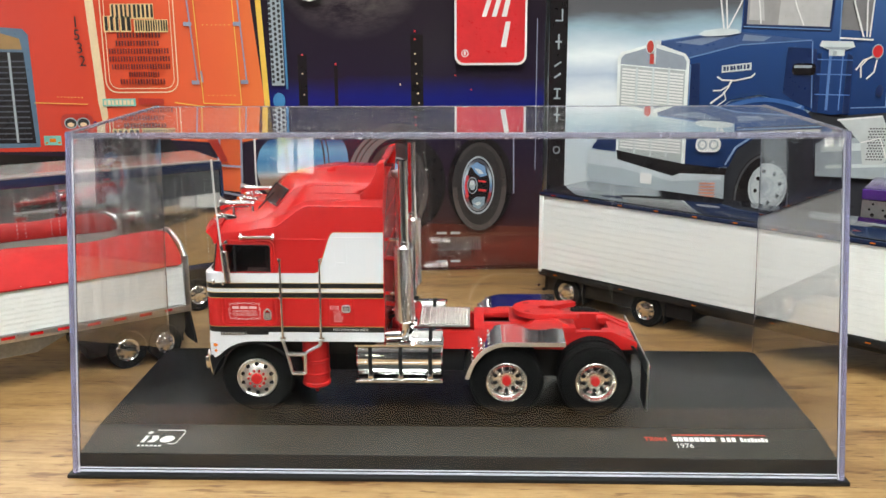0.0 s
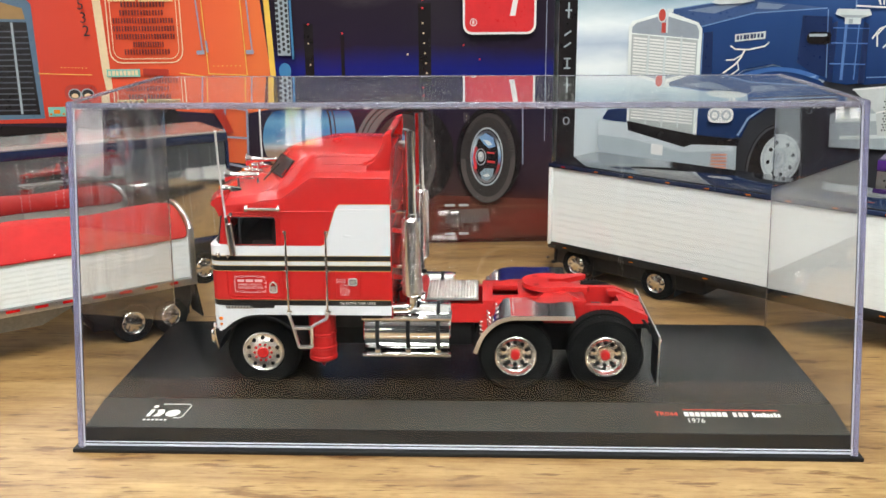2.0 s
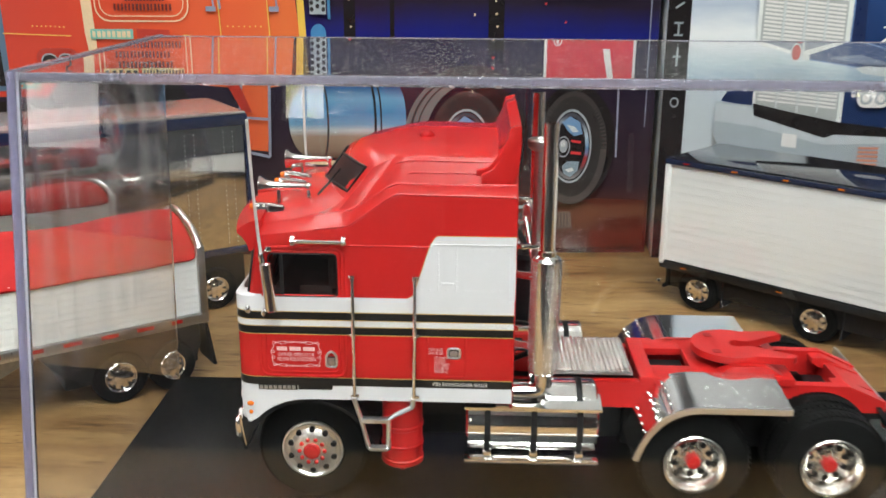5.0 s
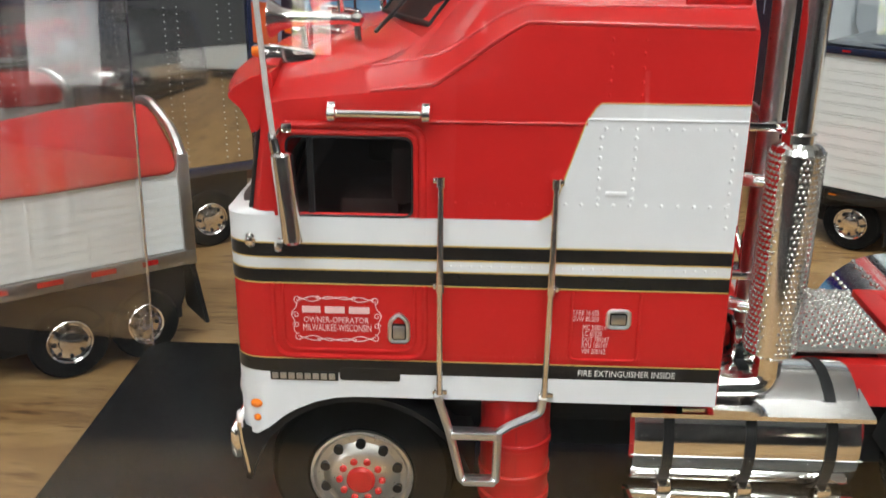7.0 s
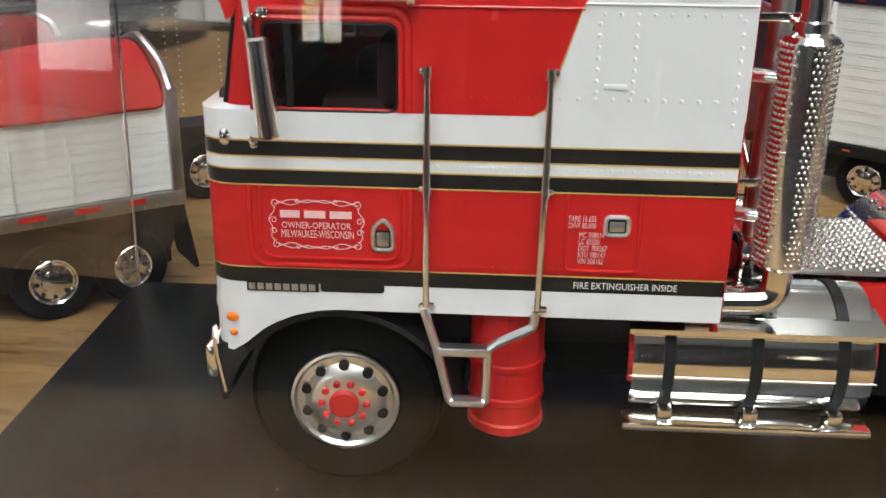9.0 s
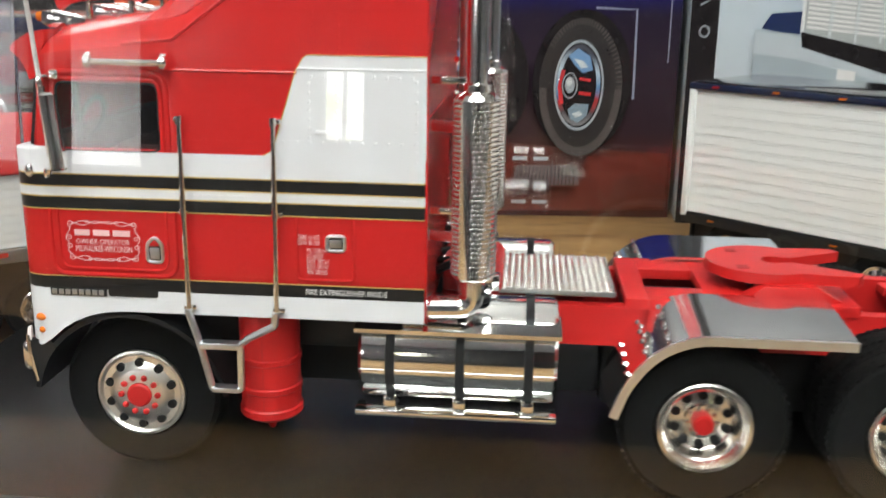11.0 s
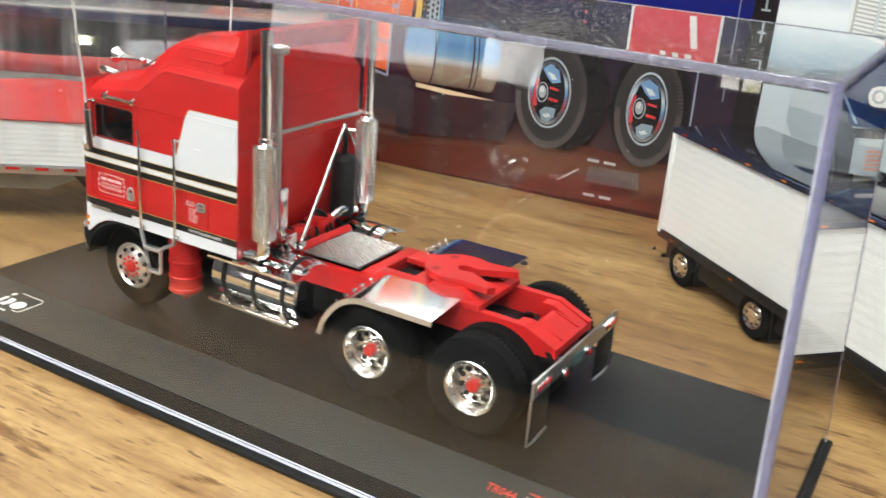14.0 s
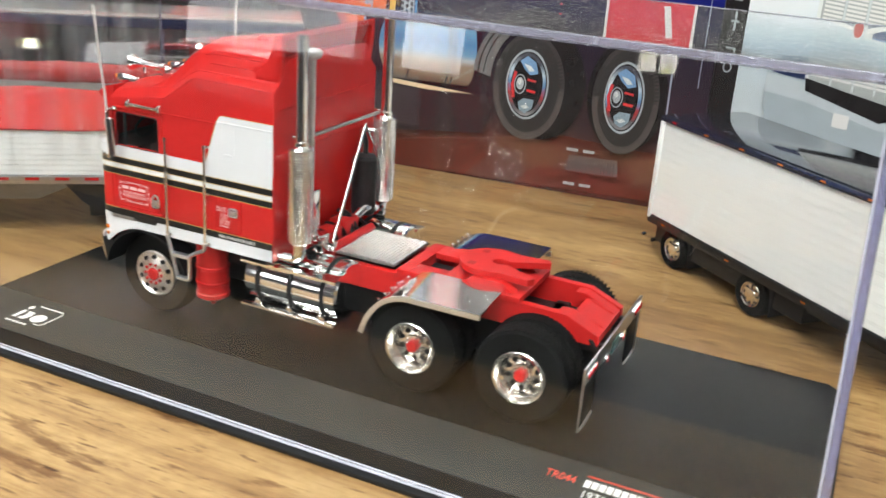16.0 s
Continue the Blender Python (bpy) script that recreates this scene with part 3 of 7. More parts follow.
def ribbed(x0, x1, y, z0, z1, n, depth, side):
    """A wall of pressed horizontal ribs facing side along y."""
    bm = bmesh.new()
    step = (z1 - z0) / n
    prof = [(0, z0)]
    for k in range(n):
        a = z0 + k * step
        prof += [(depth, a + step * 0.04), (depth, a + step * 0.64), (0, a + step * 0.68), (0, a + step * 0.74), (depth, a + step * 0.79), (depth, a + step * 0.87), (0, a + step * 0.91), (0, a + step * 0.98)]
    prof.append((0, z1))
    cols = [[bm.verts.new((x, y + side * d, z)) for d, z in prof] for x in (x0, x1)]
    for a, b, c, d in zip(cols[0], cols[0][1:], cols[1], cols[1][1:]):
        bm.faces.new((a, b, d, c))
    return bm


# white ribbed box trailer; local x runs from its tail towards its nose, near wall at y = 0
TA = thing("model_trailer", (44.5, 211.0, 0), "white ribbed model box trailer with dark glossy roof", "model trailer", "model trailers", turn=-41.2)
TA.scale.z = 0.958
LT = 235.0
part("body", box(0.3, LT, 0.4, 40, 18.4, 57.2, 0.3), TRAILERWHITE, TA)
part("near_wall", ribbed(1.6, LT, 0.4, 18.6, 56.4, 12, 0.17, -1), TRAILERWHITE, TA, "white ribbed side wall", smooth=0)
part("far_wall", ribbed(1.6, LT, 40, 18.6, 56.4, 12, 0.3, 1), TRAILERWHITE, TA, smooth=20)
part("tail_post", box(-0.6, 1.5, -0.5, 40.5, 17.0, 57.6, 0.3), TRAILERWHITE, TA, "white rear door frame")
for k in range(2):
    part("rear_door", box(-1.0, -0.65, 1.5 + 19 * k, 19.8 + 19 * k, 18.8, 55.8, 0.12), TRAILERWHITE, TA)
part("top_rail", box(-0.8, LT + 0.5, -0.6, 40.6, 57.3, 59.4, 0.35), NAVY, TA, "navy top rail")
part("roof", box(0.2, LT, 0.8, 39.2, 59.4, 60.0, 0.25), ROOFGLOSS, TA, "dark glossy roof")
part("bottom_rail", box(-0.4, LT, -0.3, 40.3, 15.0, 18.3, 0.3), DARK, TA, "black bottom rail")
for k in range(12):
    part("marker_lamp", box(7 + k * 19, 9.2 + k * 19, -0.8, -0.55, 58.1, 58.7, 0.1), AMBER if k else REDLENS, TA, "amber marker lamp")
for k in range(6):
    part("marker_lamp", box(9 + k * 38, 11.2 + k * 38, -0.48, -0.3, 16.4, 16.9, 0.08), AMBER, TA, "amber marker lamp")
part("underframe", box(3, 84, 2.9, 37.1, 7.0, 14.95, 0.4), DARK, TA, "black underframe")
part("underframe", box(84.1, LT - 2, 4, 36, 11.6, 14.95, 0.4), DARK, TA)
part("side_skirt", prism([(-0.2, 14.9), (74, 14.9), (72, 12.6), (50, 11.2), (38, 11.0), (26, 11.6), (8, 8.5), (1.5, 6.5)], "y", 6.8, 8.6), DARK, TA, "black suspension frame")
part("rear_bumper", box(-0.5, 0.9, 3, 37, 5.6, 7.0, 0.3), DARK, TA)
for k in (5, 33):
    part("bumper_post", box(0, 1, k, k + 2, 6.9, 15.1), DARK, TA)
part("tail_lamp", lathe([(0, 0), (0.9, 0), (0.8, 0.5), (0, 0.7)], (-0.7, 2.5, 16.4), (-1, 0, 0), 14), REDLENS, TA, "red tail lamp")
part("hinge_stub", rod((0.2, -0.3, 9.5), (0.2, -2.2, 9.3), 0.8, 0.6), CHROME, TA, "small chrome stub")
for wx in (15.5, 60.5):
    part("axle", rod((wx, 8, 8.2), (wx, 32, 8.2), 1.2), DARK, TA)
    wheel_small(TA, wx, 1.6, 8.2, 8.2, -1)
    wheel_small(TA, wx, 38.4, 8.2, 8.2, 1)
    part("mud_flap", box(wx + 9.6, wx + 10.1, 1.8, 12, 3.5, 15.2), DARK, TA)
part("landing_leg", box(176, 179, 8, 11, 0.6, 15.2, 0.2), GREYMETAL, TA, "grey landing leg")
part("landing_leg", box(176, 179, 29, 32, 0.6, 15.2, 0.2), GREYMETAL, TA)
part("foot", lathe([(0, 0), (4, 0), (4, 1), (1.5, 1.6), (0, 1.6)], (177.5, 9.5, 0.0), (0, 0, 1), 18), CHROME, TA, "round chrome foot")

# hopper trailer under a red cover; local x from tail to nose, seen wall at y = 0 facing +y after the turn
TG = thing("model_trailer", (-108.9, 129.0, 0), "white ribbed model grain trailer under red tarpaulin", "model trailer", "model trailers", turn=217.0)
LG = 215.0
part("body", box(0.3, LG, -37.6, -0.4, 23.7, 42, 0.3), TRAILERWHITE, TG)
part("near_wall", ribbed(2.2, LG, -0.4, 23.8, 42.0, 9, 0.17, 1), TRAILERWHITE, TG, "white ribbed side wall", smooth=0)
for k in range(19):
    part("wall_seam", box(12 + k * 10.8, 12.5 + k * 10.8, -0.1, 0.12, 24.0, 41.9, 0.08), TRAILERWHITE, TG, "upright wall seam")
part("rear_wall", box(-0.3, 0.3, -37.2, -0.8, 23.7, 42.5, 0.1), TRAILERWHITE, TG)
part("tail_post", box(-0.5, 2.1, -1.4, 0.35, 20.2, 45.0, 0.3), STEEL, TG, "bright corner post")
part("tail_post", box(-0.5, 2.1, -38.2, -36.6, 20.2, 45.0, 0.3), STEEL, TG)
part("tail_bow", tube(rounded([(0.8, 0.1, 44), (0.8, -4, 48.6), (0.8, -12, 51.2), (0.8, -19, 52.6), (0.8, -26, 51.2), (0.8, -34, 48.6), (0.8, -38, 44)], 8), 1.1, 8), STEEL, TG, "bright tail bow")
part("bottom_rail", box(-0.3, LG, -38.2, 0.5, 20.4, 23.6, 0.3), STEEL, TG, "bright bottom rail")
for k in range(20):
    part("reflector", box(8 + k * 10.4, 13 + k * 10.4, 0.55, 0.7, 21.9, 23.0), REDLENS, TG, "red reflector tape")
rivets = bmesh.new()
for k in range(80):
    ball((3 + k * 2.6, 0.5, 21.0), 0.33, rivets, 5)
tagged(part("rivets", rivets, STEEL, TG), kind="stuff")
tarp = bmesh.new()
rng = random.Random(4)
rows = []
for i in range(44):
    x = 1.6 + i * (LG - 2) / 43
    sag = 1.3 * math.sin(i * 0.62) + rng.uniform(-0.35, 0.35)
    row = []
    for k in range(15):
        f = k / 14
        y = 0.9 - f * 40
        z = 40.8 + 11.0 * math.sin(math.pi * min(max(f, 0.0), 1.0)) ** 0.62 + sag * math.sin(math.pi * f) * 0.55 + (rng.uniform(-0.2, 0.2) if 0 < k < 14 else rng.uniform(-0.35, 0.2))
        row.append(tarp.verts.new((x, y, z)))
    rows.append(row)
for a, b in zip(rows, rows[1:]):
    for k in range(14):
        tarp.faces.new((a[k], a[k + 1], b[k + 1], b[k]))
ob = part("tarpaulin", tarp, TARP, TG, "loose red tarpaulin cover", smooth=60)
md = ob.modifiers.new("thick", "SOLIDIFY")
md.thickness = 0.0005
md = ob.modifiers.new("soft", "SUBSURF")
md.levels = md.render_levels = 1
part("hopper", prism([(45, 20.3), (165, 20.3), (150, 13), (125, 9.2), (104, 9.2), (97, 13), (62, 13)], "y", -33, -5), GREYMETAL, TG, "grey hopper chutes")
part("chute", box(100, 128, -30, -8, 7.4, 9.2, 0.4), GREYMETAL, TG, "grey discharge chute")
part("crank_shaft", rod((96, 0.2, 10.2), (160, 0.2, 10.2), 0.9), GREYMETAL, TG)
# underframe made solid and low, which also blocks light below the trailer
part("underframe", box(2, 44, -35, -4.9, 6.0, 20.3, 0.5), DARK, TG, "black underframe")
part("side_frame", prism([(2, 20.3), (52, 20.3), (46, 13), (39, 8), (4, 8), (2, 13)], "y", -4.8, -1.9), DARK, TG, "black suspension frame")
part("mud_flap", prism([(0, 20.3), (1.2, 20.3), (-1.4, 5.6), (-2.2, 5.8)], "y", -12, 0), DARK, TG, "black mud flap")
for wx in (12.2, 28.8):
    part("axle", rod((wx, -32, 8.2), (wx, -6, 8.2), 1.2), DARK, TG)
    wheel_small(TG, wx, -1.0, 8.2, 8.2, 1)
    wheel_small(TG, wx, -36.6, 8.2, 8.2, -1)
part("knob", lathe([(0, 0), (1.1, 0), (1.1, 1.6), (0.7, 2.0), (0.7, 3.4), (1.0, 3.8), (0, 4.2)], (92, -3.0, 45.5), (0, 0, 1), 12), CHROME, TG, "small chrome fitting")

# polished trailer behind it
TM = thing("model_trailer", (-111.5, 199.8, 0), "polished stainless model box trailer with navy trim", "model trailer", "model trailers", turn=215.0)
LM = 235.0
part("body", box(0, LM, -40, -0.2, 24, 69.6, 0.3), MIRROR, TM, "mirror-polished walls")
seams = bmesh.new()
for k in range(16):
    for s in (0, 3.4):
        for j in range(24):
            ball((5 + k * 14.3 + s, -0.14, 26 + j * 1.8), 0.22, seams, 6)
tagged(part("rivets", seams, STEEL, TM, "rows of small rivets"), kind="stuff")
part("top_rail", box(-0.8, LM, -40.4, 0.6, 69.6, 73.6, 0.4), NAVY, TM, "navy top rail")
part("roof", box(-0.4, LM, -39.8, 0.2, 73.6, 74.5, 0.3), plain("silver_roof", (0.5, 0.5, 0.48), 0.25, 0.6), TM, "silver roof")
part("tail_post", box(-1.0, 0.4, -40.4, 0.5, 22, 69.5, 0.2), NAVY, TM, "navy rear frame")
part("bottom_rail", box(-0.5, LM, -40.3, 0.3, 21.5, 24, 0.3), NAVY, TM, "navy bottom rail")
# full-length block carried low to add shade under the trailer
part("underframe", box(2, LM - 4, -36, -3, 5, 21.4, 0.5), DARK, TM, "black underframe")
for wx in (14.0, 32.0):
    wheel_small(TM, wx, -1.5, 8.2, 8.2, 1)
    wheel_small(TM, wx, -38, 8.2, 8.2, -1)
part("landing_leg", box(170, 174, -12, -8, 0, 21.4, 0.3), GREYMETAL, TM)
part("landing_leg", box(170, 174, -32, -28, 0, 21.4, 0.3), GREYMETAL, TM)

# purple deck of another model behind the white trailer
TP = thing("model_truck_deck", (195, 195, 0), "purple metallic model flatbed deck with punched metal plate", "model truck", turn=-30.0)
part("deck", box(0, 90, 0, 40, 56, 61, 0.6), PURPLE, TP, "purple deck")
pl = box(0.5, 90, -0.7, -0.1, 44, 55.8, 0.15)
part("punched_plate", pl, STEEL, TP, "punched aluminium plate")
# black discs give the punched holes their shade; the plate is uncut
hl = bmesh.new()
for k in range(14):
    for j in range(4):
        lathe([(0, 0.12), (0.55 if j != 1 else 0.9, 0.12), (0.55 if j != 1 else 0.9, 0), (0, 0)], (4 + k * 6 + (j % 2) * 1.5, -0.75, 46.5 + j * 2.6), (0, -1, 0), 8, hl)
part("punched_holes", hl, DARK, TP)
part("frame", box(2, 88, 5, 35, 20, 55.9, 0.5), DARK, TP, "black frame")
for wx in (14, 36):
    wheel_small(TP, wx, 3, 10.0, 10.0, -1)
    wheel_small(TP, wx, 37, 10.0, 10.0, 1)
part("axle_block", box(6, 46, 8.5, 31.5, 6, 20, 0.5), DARK, TP)


# ---- printed kit boxes standing behind the trailers ----
def flat(name, colour, rough=0.3):
    return plain(name, colour, rough, vary=0.07, scale=160, fine=600)


def sweep(name, stops, axis, lo, hi, rough=0.3, wobble=0.0, nscale=30.0, stretch=None):
    """A printed picture ground: colours that run along one axis between lo and hi millimetres."""
    m, t, b = tree(name)
    co = t.nodes.new("ShaderNodeTexCoord")
    sp = t.nodes.new("ShaderNodeSeparateXYZ")
    link(t, co.outputs["Object"], sp.inputs[0])
    val = sp.outputs[{"x": 0, "z": 2}[axis]]
    if wobble:
        n = noise_tex(t, nscale, 5, 0.6, stretch)
        ma = t.nodes.new("ShaderNodeMath")
        ma.operation = "MULTIPLY_ADD"
        link(t, n.outputs[0], ma.inputs[0])
        ma.inputs[1].default_value = wobble * 0.001
        link(t, val, ma.inputs[2])
        val = ma.outputs[0]
    mr = t.nodes.new("ShaderNodeMapRange")
    mr.inputs[1].default_value, mr.inputs[2].default_value = lo * 0.001, hi * 0.001
    link(t, val, mr.inputs[0])
    link(t, ramp(t, mr.outputs[0], stops).outputs[0], b.inputs["Base Color"])
    b.inputs["Roughness"].default_value = rough
    return m


NIGHT = sweep("night_picture", [(0.0, (0.041, 0.016, 0.016)), (0.12, (0.121, 0.034, 0.024)), (0.2, (0.041, 0.020, 0.027)), (0.44, (0.024, 0.016, 0.034)), (0.5, (0.012, 0.014, 0.149)), (0.57, (0.011, 0.015, 0.162)), (0.635, (0.022, 0.015, 0.030)), (1.0, (0.022, 0.014, 0.016))], "z", 0, 180, 0.22, 10, 25)
ORANGE = sweep("orange_picture", [(0.0, (0.6, 0.05, 0.035)), (0.45, (0.66, 0.06, 0.03)), (0.65, (0.74, 0.095, 0.035)), (0.9, (0.78, 0.13, 0.045)), (1.0, (0.8, 0.17, 0.05))], "x", -270, -105, 0.25)
TANKART = sweep("tank_picture", [(0.0, (0.06, 0.04, 0.03)), (0.14, (0.24, 0.17, 0.12)), (0.34, (0.3, 0.23, 0.17)), (0.42, (0.45, 0.47, 0.48)), (0.5, (0.16, 0.33, 0.5)), (0.66, (0.08, 0.24, 0.46)), (0.85, (0.16, 0.36, 0.56)), (1.0, (0.03, 0.1, 0.26))], "z", 43, 75, 0.25)
RIMART = sweep("rim_picture", [(0.0, (0.5, 0.5, 0.5)), (0.3, (0.1, 0.09, 0.1)), (0.45, (0.4, 0.04, 0.04)), (0.6, (0.1, 0.25, 0.45)), (0.8, (0.5, 0.62, 0.7)), (1.0, (0.08, 0.08, 0.1))], "z", 37, 68, 0.25, 14, 120)


def moonlit(m):
    """A pale cloud glow in the upper night sky."""
    t = m.node_tree
    b = t.nodes["Principled BSDF"]
    old = b.inputs["Base Color"].links[0].from_socket
    co = t.nodes.new("ShaderNodeTexCoord")
    mp = t.nodes.new("ShaderNodeMapping")
    mp.inputs["Location"].default_value = (0.05, 0, -0.172)
    ln = t.nodes.new("ShaderNodeVectorMath")
    ln.operation = "LENGTH"
    link(t, co.outputs["Object"], mp.inputs[0])
    link(t, mp.outputs[0], ln.inputs[0])
    fall = t.nodes.new("ShaderNodeMapRange")
    fall.inputs[1].default_value, fall.inputs[2].default_value, fall.inputs[3].default_value, fall.inputs[4].default_value = 0.0, 0.044, 1.1, 0.0
    link(t, ln.outputs["Value"], fall.inputs[0])
    mul = t.nodes.new("ShaderNodeMath")
    mul.operation = "MULTIPLY"
    link(t, fall.outputs[0], mul.inputs[0])
    link(t, ramp(t, noise_tex(t, 70, 7, 0.7, (0.4, 1, 1)).outputs[0], [(0.38, (0, 0, 0)), (0.66, (1, 1, 1))]).outputs[0], mul.inputs[1])
    mix = t.nodes.new("ShaderNodeMix")
    mix.data_type = "RGBA"
    link(t, mul.outputs[0], mix.inputs[0])
    link(t, old, mix.inputs[6])
    mix.inputs[7].default_value = (0.26, 0.22, 0.2, 1)
    link(t, mix.outputs[2], b.inputs["Base Color"])


moonlit(NIGHT)
TYREART = flat("tyre_picture", (0.03, 0.026, 0.026))
TYREGREY = flat("grey_tyre_picture", (0.085, 0.072, 0.068))
YELLOW = flat("yellow_picture", (0.8, 0.5, 0.08))
DARKART = flat("black_picture", (0.016, 0.013, 0.014), 0.22)
LILAC = flat("grey_blue_picture", (0.28, 0.3, 0.4))
TEAL = flat("teal_picture", (0.2, 0.5, 0.42))
BLUEART = flat("blue_picture", (0.05, 0.2, 0.42))
REDART = flat("red_label_picture", (0.66, 0.03, 0.035))
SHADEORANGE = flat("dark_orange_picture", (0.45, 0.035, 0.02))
SILVER = flat("silver_picture", (0.62, 0.66, 0.66))
SILVERDK = flat("grey_silver_picture", (0.36, 0.4, 0.43))
TRUCKBLUE = sweep("blue_truck_picture", [(0.0, (0.01, 0.028, 0.1)), (0.45, (0.016, 0.042, 0.14)), (0.75, (0.025, 0.065, 0.2)), (1.0, (0.05, 0.11, 0.27))], "z", 60, 150, 0.25, 8, 30)
BLUEDK = flat("dark_blue_picture", (0.012, 0.025, 0.09))
SKYART = sweep("storm_sky_picture", [(0.0, (0.5, 0.58, 0.62)), (0.28, (0.6, 0.66, 0.7)), (0.5, (0.58, 0.66, 0.72)), (0.6, (0.82, 0.85, 0.87)), (0.65, (0.42, 0.5, 0.62)), (0.7, (0.8, 0.84, 0.86)), (0.78, (0.3, 0.42, 0.5)), (0.83, (0.1, 0.1, 0.11)), (1.0, (0.06, 0.05, 0.045))], "z", 0, 195, 0.28, 34, 24, (0.3, 1, 1))


class Face:
    """The front of a standing box: pictures are laid on it as thin sheets, u across and v up."""

    def __init__(self, parent, rise, wide=1.0, tall=1.0):
        self.parent, self.n, self.rise, self.wide, self.tall = parent, 0, rise, wide, tall

    def sheet(self, name, polys, material, label="", lift=None):
        self.n += 1
        d = 0.05 * (self.n if lift is None else lift) + 0.05
        whole = len(polys) > 5 or any(w in name for w in ("edge", "wall", "frame", "emblem", "mark", "step", "mudguard"))
        for batch in ([polys] if whole else [[p] for p in polys]):
            bm = bmesh.new()
            for poly in batch:
                prism([(a * self.wide, max(b * self.tall + self.rise, 0.2)) for a, b in poly], "y", -d, -d + 0.04, bm)
            ob = part(name, bm, material, self.parent, label, smooth=0)
            if len(polys) > 5:
                tagged(ob, label, kind="stuff")
        return ob


def strip(points, w):
    """An outline of a line of width w."""
    out, back = [], []
    for i, p in enumerate(points):
        a, b = points[max(i - 1, 0)], points[min(i + 1, len(points) - 1)]
        dx, dz = b[0] - a[0], b[1] - a[1]
        n = math.hypot(dx, dz) or 1
        out.append((p[0] - dz / n * w / 2, p[1] + dx / n * w / 2))
        back.append((p[0] + dz / n * w / 2, p[1] - dx / n * w / 2))
    return out + back[::-1]


def oval(cx, cz, rx, rz, n=40, a0=0, a1=360):
    return [(cx + rx * math.cos(radians(a0 + (a1 - a0) * k / n)), cz + rz * math.sin(radians(a0 + (a1 - a0) * k / n))) for k in range(n + (a1 - a0 < 360))]


def annulus(cx, cz, rx, rz, w, n=40, wz=None):
    """A ring in two halves."""
    wz = w if wz is None else wz
    out = []
    for a0 in (0, 180):
        out.append(oval(cx, cz, rx, rz, n // 2, a0, a0 + 180) + oval(cx, cz, rx - w, rz - wz, n // 2, a0, a0 + 180)[::-1])
    return out


def rect(x0, x1, z0, z1):
    return [(x0, z0), (x1, z0), (x1, z1), (x0, z1)]


def frame_line(pts, w):
    pts = list(pts) + [pts[0]]
    return [strip([a, b], w) for a, b in zip(pts, pts[1:])]


def blocks(x0, x1, z, h, n, seed, slant=0.0):
    """Letter-sized blocks in a row for writing that is not spelt out."""
    rng = random.Random(seed)
    out, x = [], x0
    unit = (x1 - x0) / (n * 1.25)
    for k in range(n):
        w = unit * rng.uniform(0.75, 1.1)
        f = (x - x0) / (x1 - x0)
        zz = z + slant * f
        out.append([(x, zz), (x + w, zz), (x + w, zz + h * rng.uniform(0.85, 1)), (x, zz + h)])
        x += unit * 1.25
    return out


def thin(polys, share=0.8):
    """Narrows blocks to upright bars of a letter's height."""
    out = []
    for p in polys:
        (x0, z0), (x1, _), _, (_, z1) = p
        out.append(rect(x0, x0 + (x1 - x0) * share, z0, z1))
    return out


def kit_box(at, turn, x0, x1, high, deep, label, ground, rise, wide=1.0, tall=1.0):
    ob = thing("model_kit_box", at, label, "model kit box", "model kit boxes", turn=turn)
    part("carton", box(x0, x1, 0, deep, 0, high, 0.5), ground, ob, "printed carton")
    return ob, Face(ob, rise, wide, tall)


B1, F1 = kit_box((-3.8, 272.2, 0), 4.4, -300, 54, 205, 62, "printed model kit box with orange truck at night", NIGHT, -3.0, 0.968, 1.02)
S = F1.sheet
# ground below the wheels, tail of the trailer and the sky line lights
S("picture_ground", [[(-120, 12), (-60, 22), (-10, 30), (54, 27), (54, 6), (-120, 2)]], flat("red_ground_picture", (0.1, 0.022, 0.014)), "dark red picture ground")
S("picture_tower", [rect(-20, -13, 90, 132), rect(-83, -78, 92, 122), rect(-63, -61, 92, 116)], DARKART)
S("picture_lights", [oval(-17.6, v, 0.55, 0.55, 8) for v in (133.8, 129.5)] + [oval(-80.5, 121.8, 0.6, 0.6, 8), oval(-62, 117, 0.6, 0.6, 8), oval(5.0, 110.5, 0.6, 0.5, 8), oval(14, 103, 0.5, 0.5, 8)], REDART, "red tower lights")
S("picture_lights", [oval(-17.6 + 0.4 * k, 122 - 5.2 * k, 0.5, 0.5, 8) for k in range(6)] + [oval(-80.7, 112, 0.45, 0.45, 8), oval(-80, 101, 0.45, 0.45, 8), oval(-26, 106, 0.45, 0.6, 8)], CREAM)
# orange cab
S("picture_cab", [[(-300, 72), (-214, 72), (-205, 84), (-197, 88), (-190, 80), (-130, 76), (-128, 50), (-118, 49), (-116, 76), (-104, 78), (-102.5, 100), (-109, 160), (-113, 205), (-300, 205)]], ORANGE, "orange truck cab picture")
S("picture_wheel_arch", [[(-196, 70), (-194, 80), (-186, 87), (-172, 88), (-158, 82), (-150, 70)]], DARKART)
S("picture_bumper", [[(-300, 55), (-128, 55), (-128, 62), (-180, 68), (-300, 72.5)]], DARKART, "dark bumper picture")
S("picture_edge", [[(-107.6, 205), (-104.8, 205), (-98.5, 78), (-101.6, 78)]], YELLOW, "yellow cab edge picture")
S("picture_stripe", [[(-200, 205), (-195.4, 205), (-189.6, 90), (-192.6, 85), (-194.4, 98)]], CREAM, "cream pillar stripe")
S("picture_grille_frame", [[(-300, 73), (-228.3, 74.5), (-229.2, 133), (-232, 136), (-246, 137), (-300, 142)]], flat("dull_blue_picture", (0.1, 0.16, 0.24)), "blue framed grille picture")
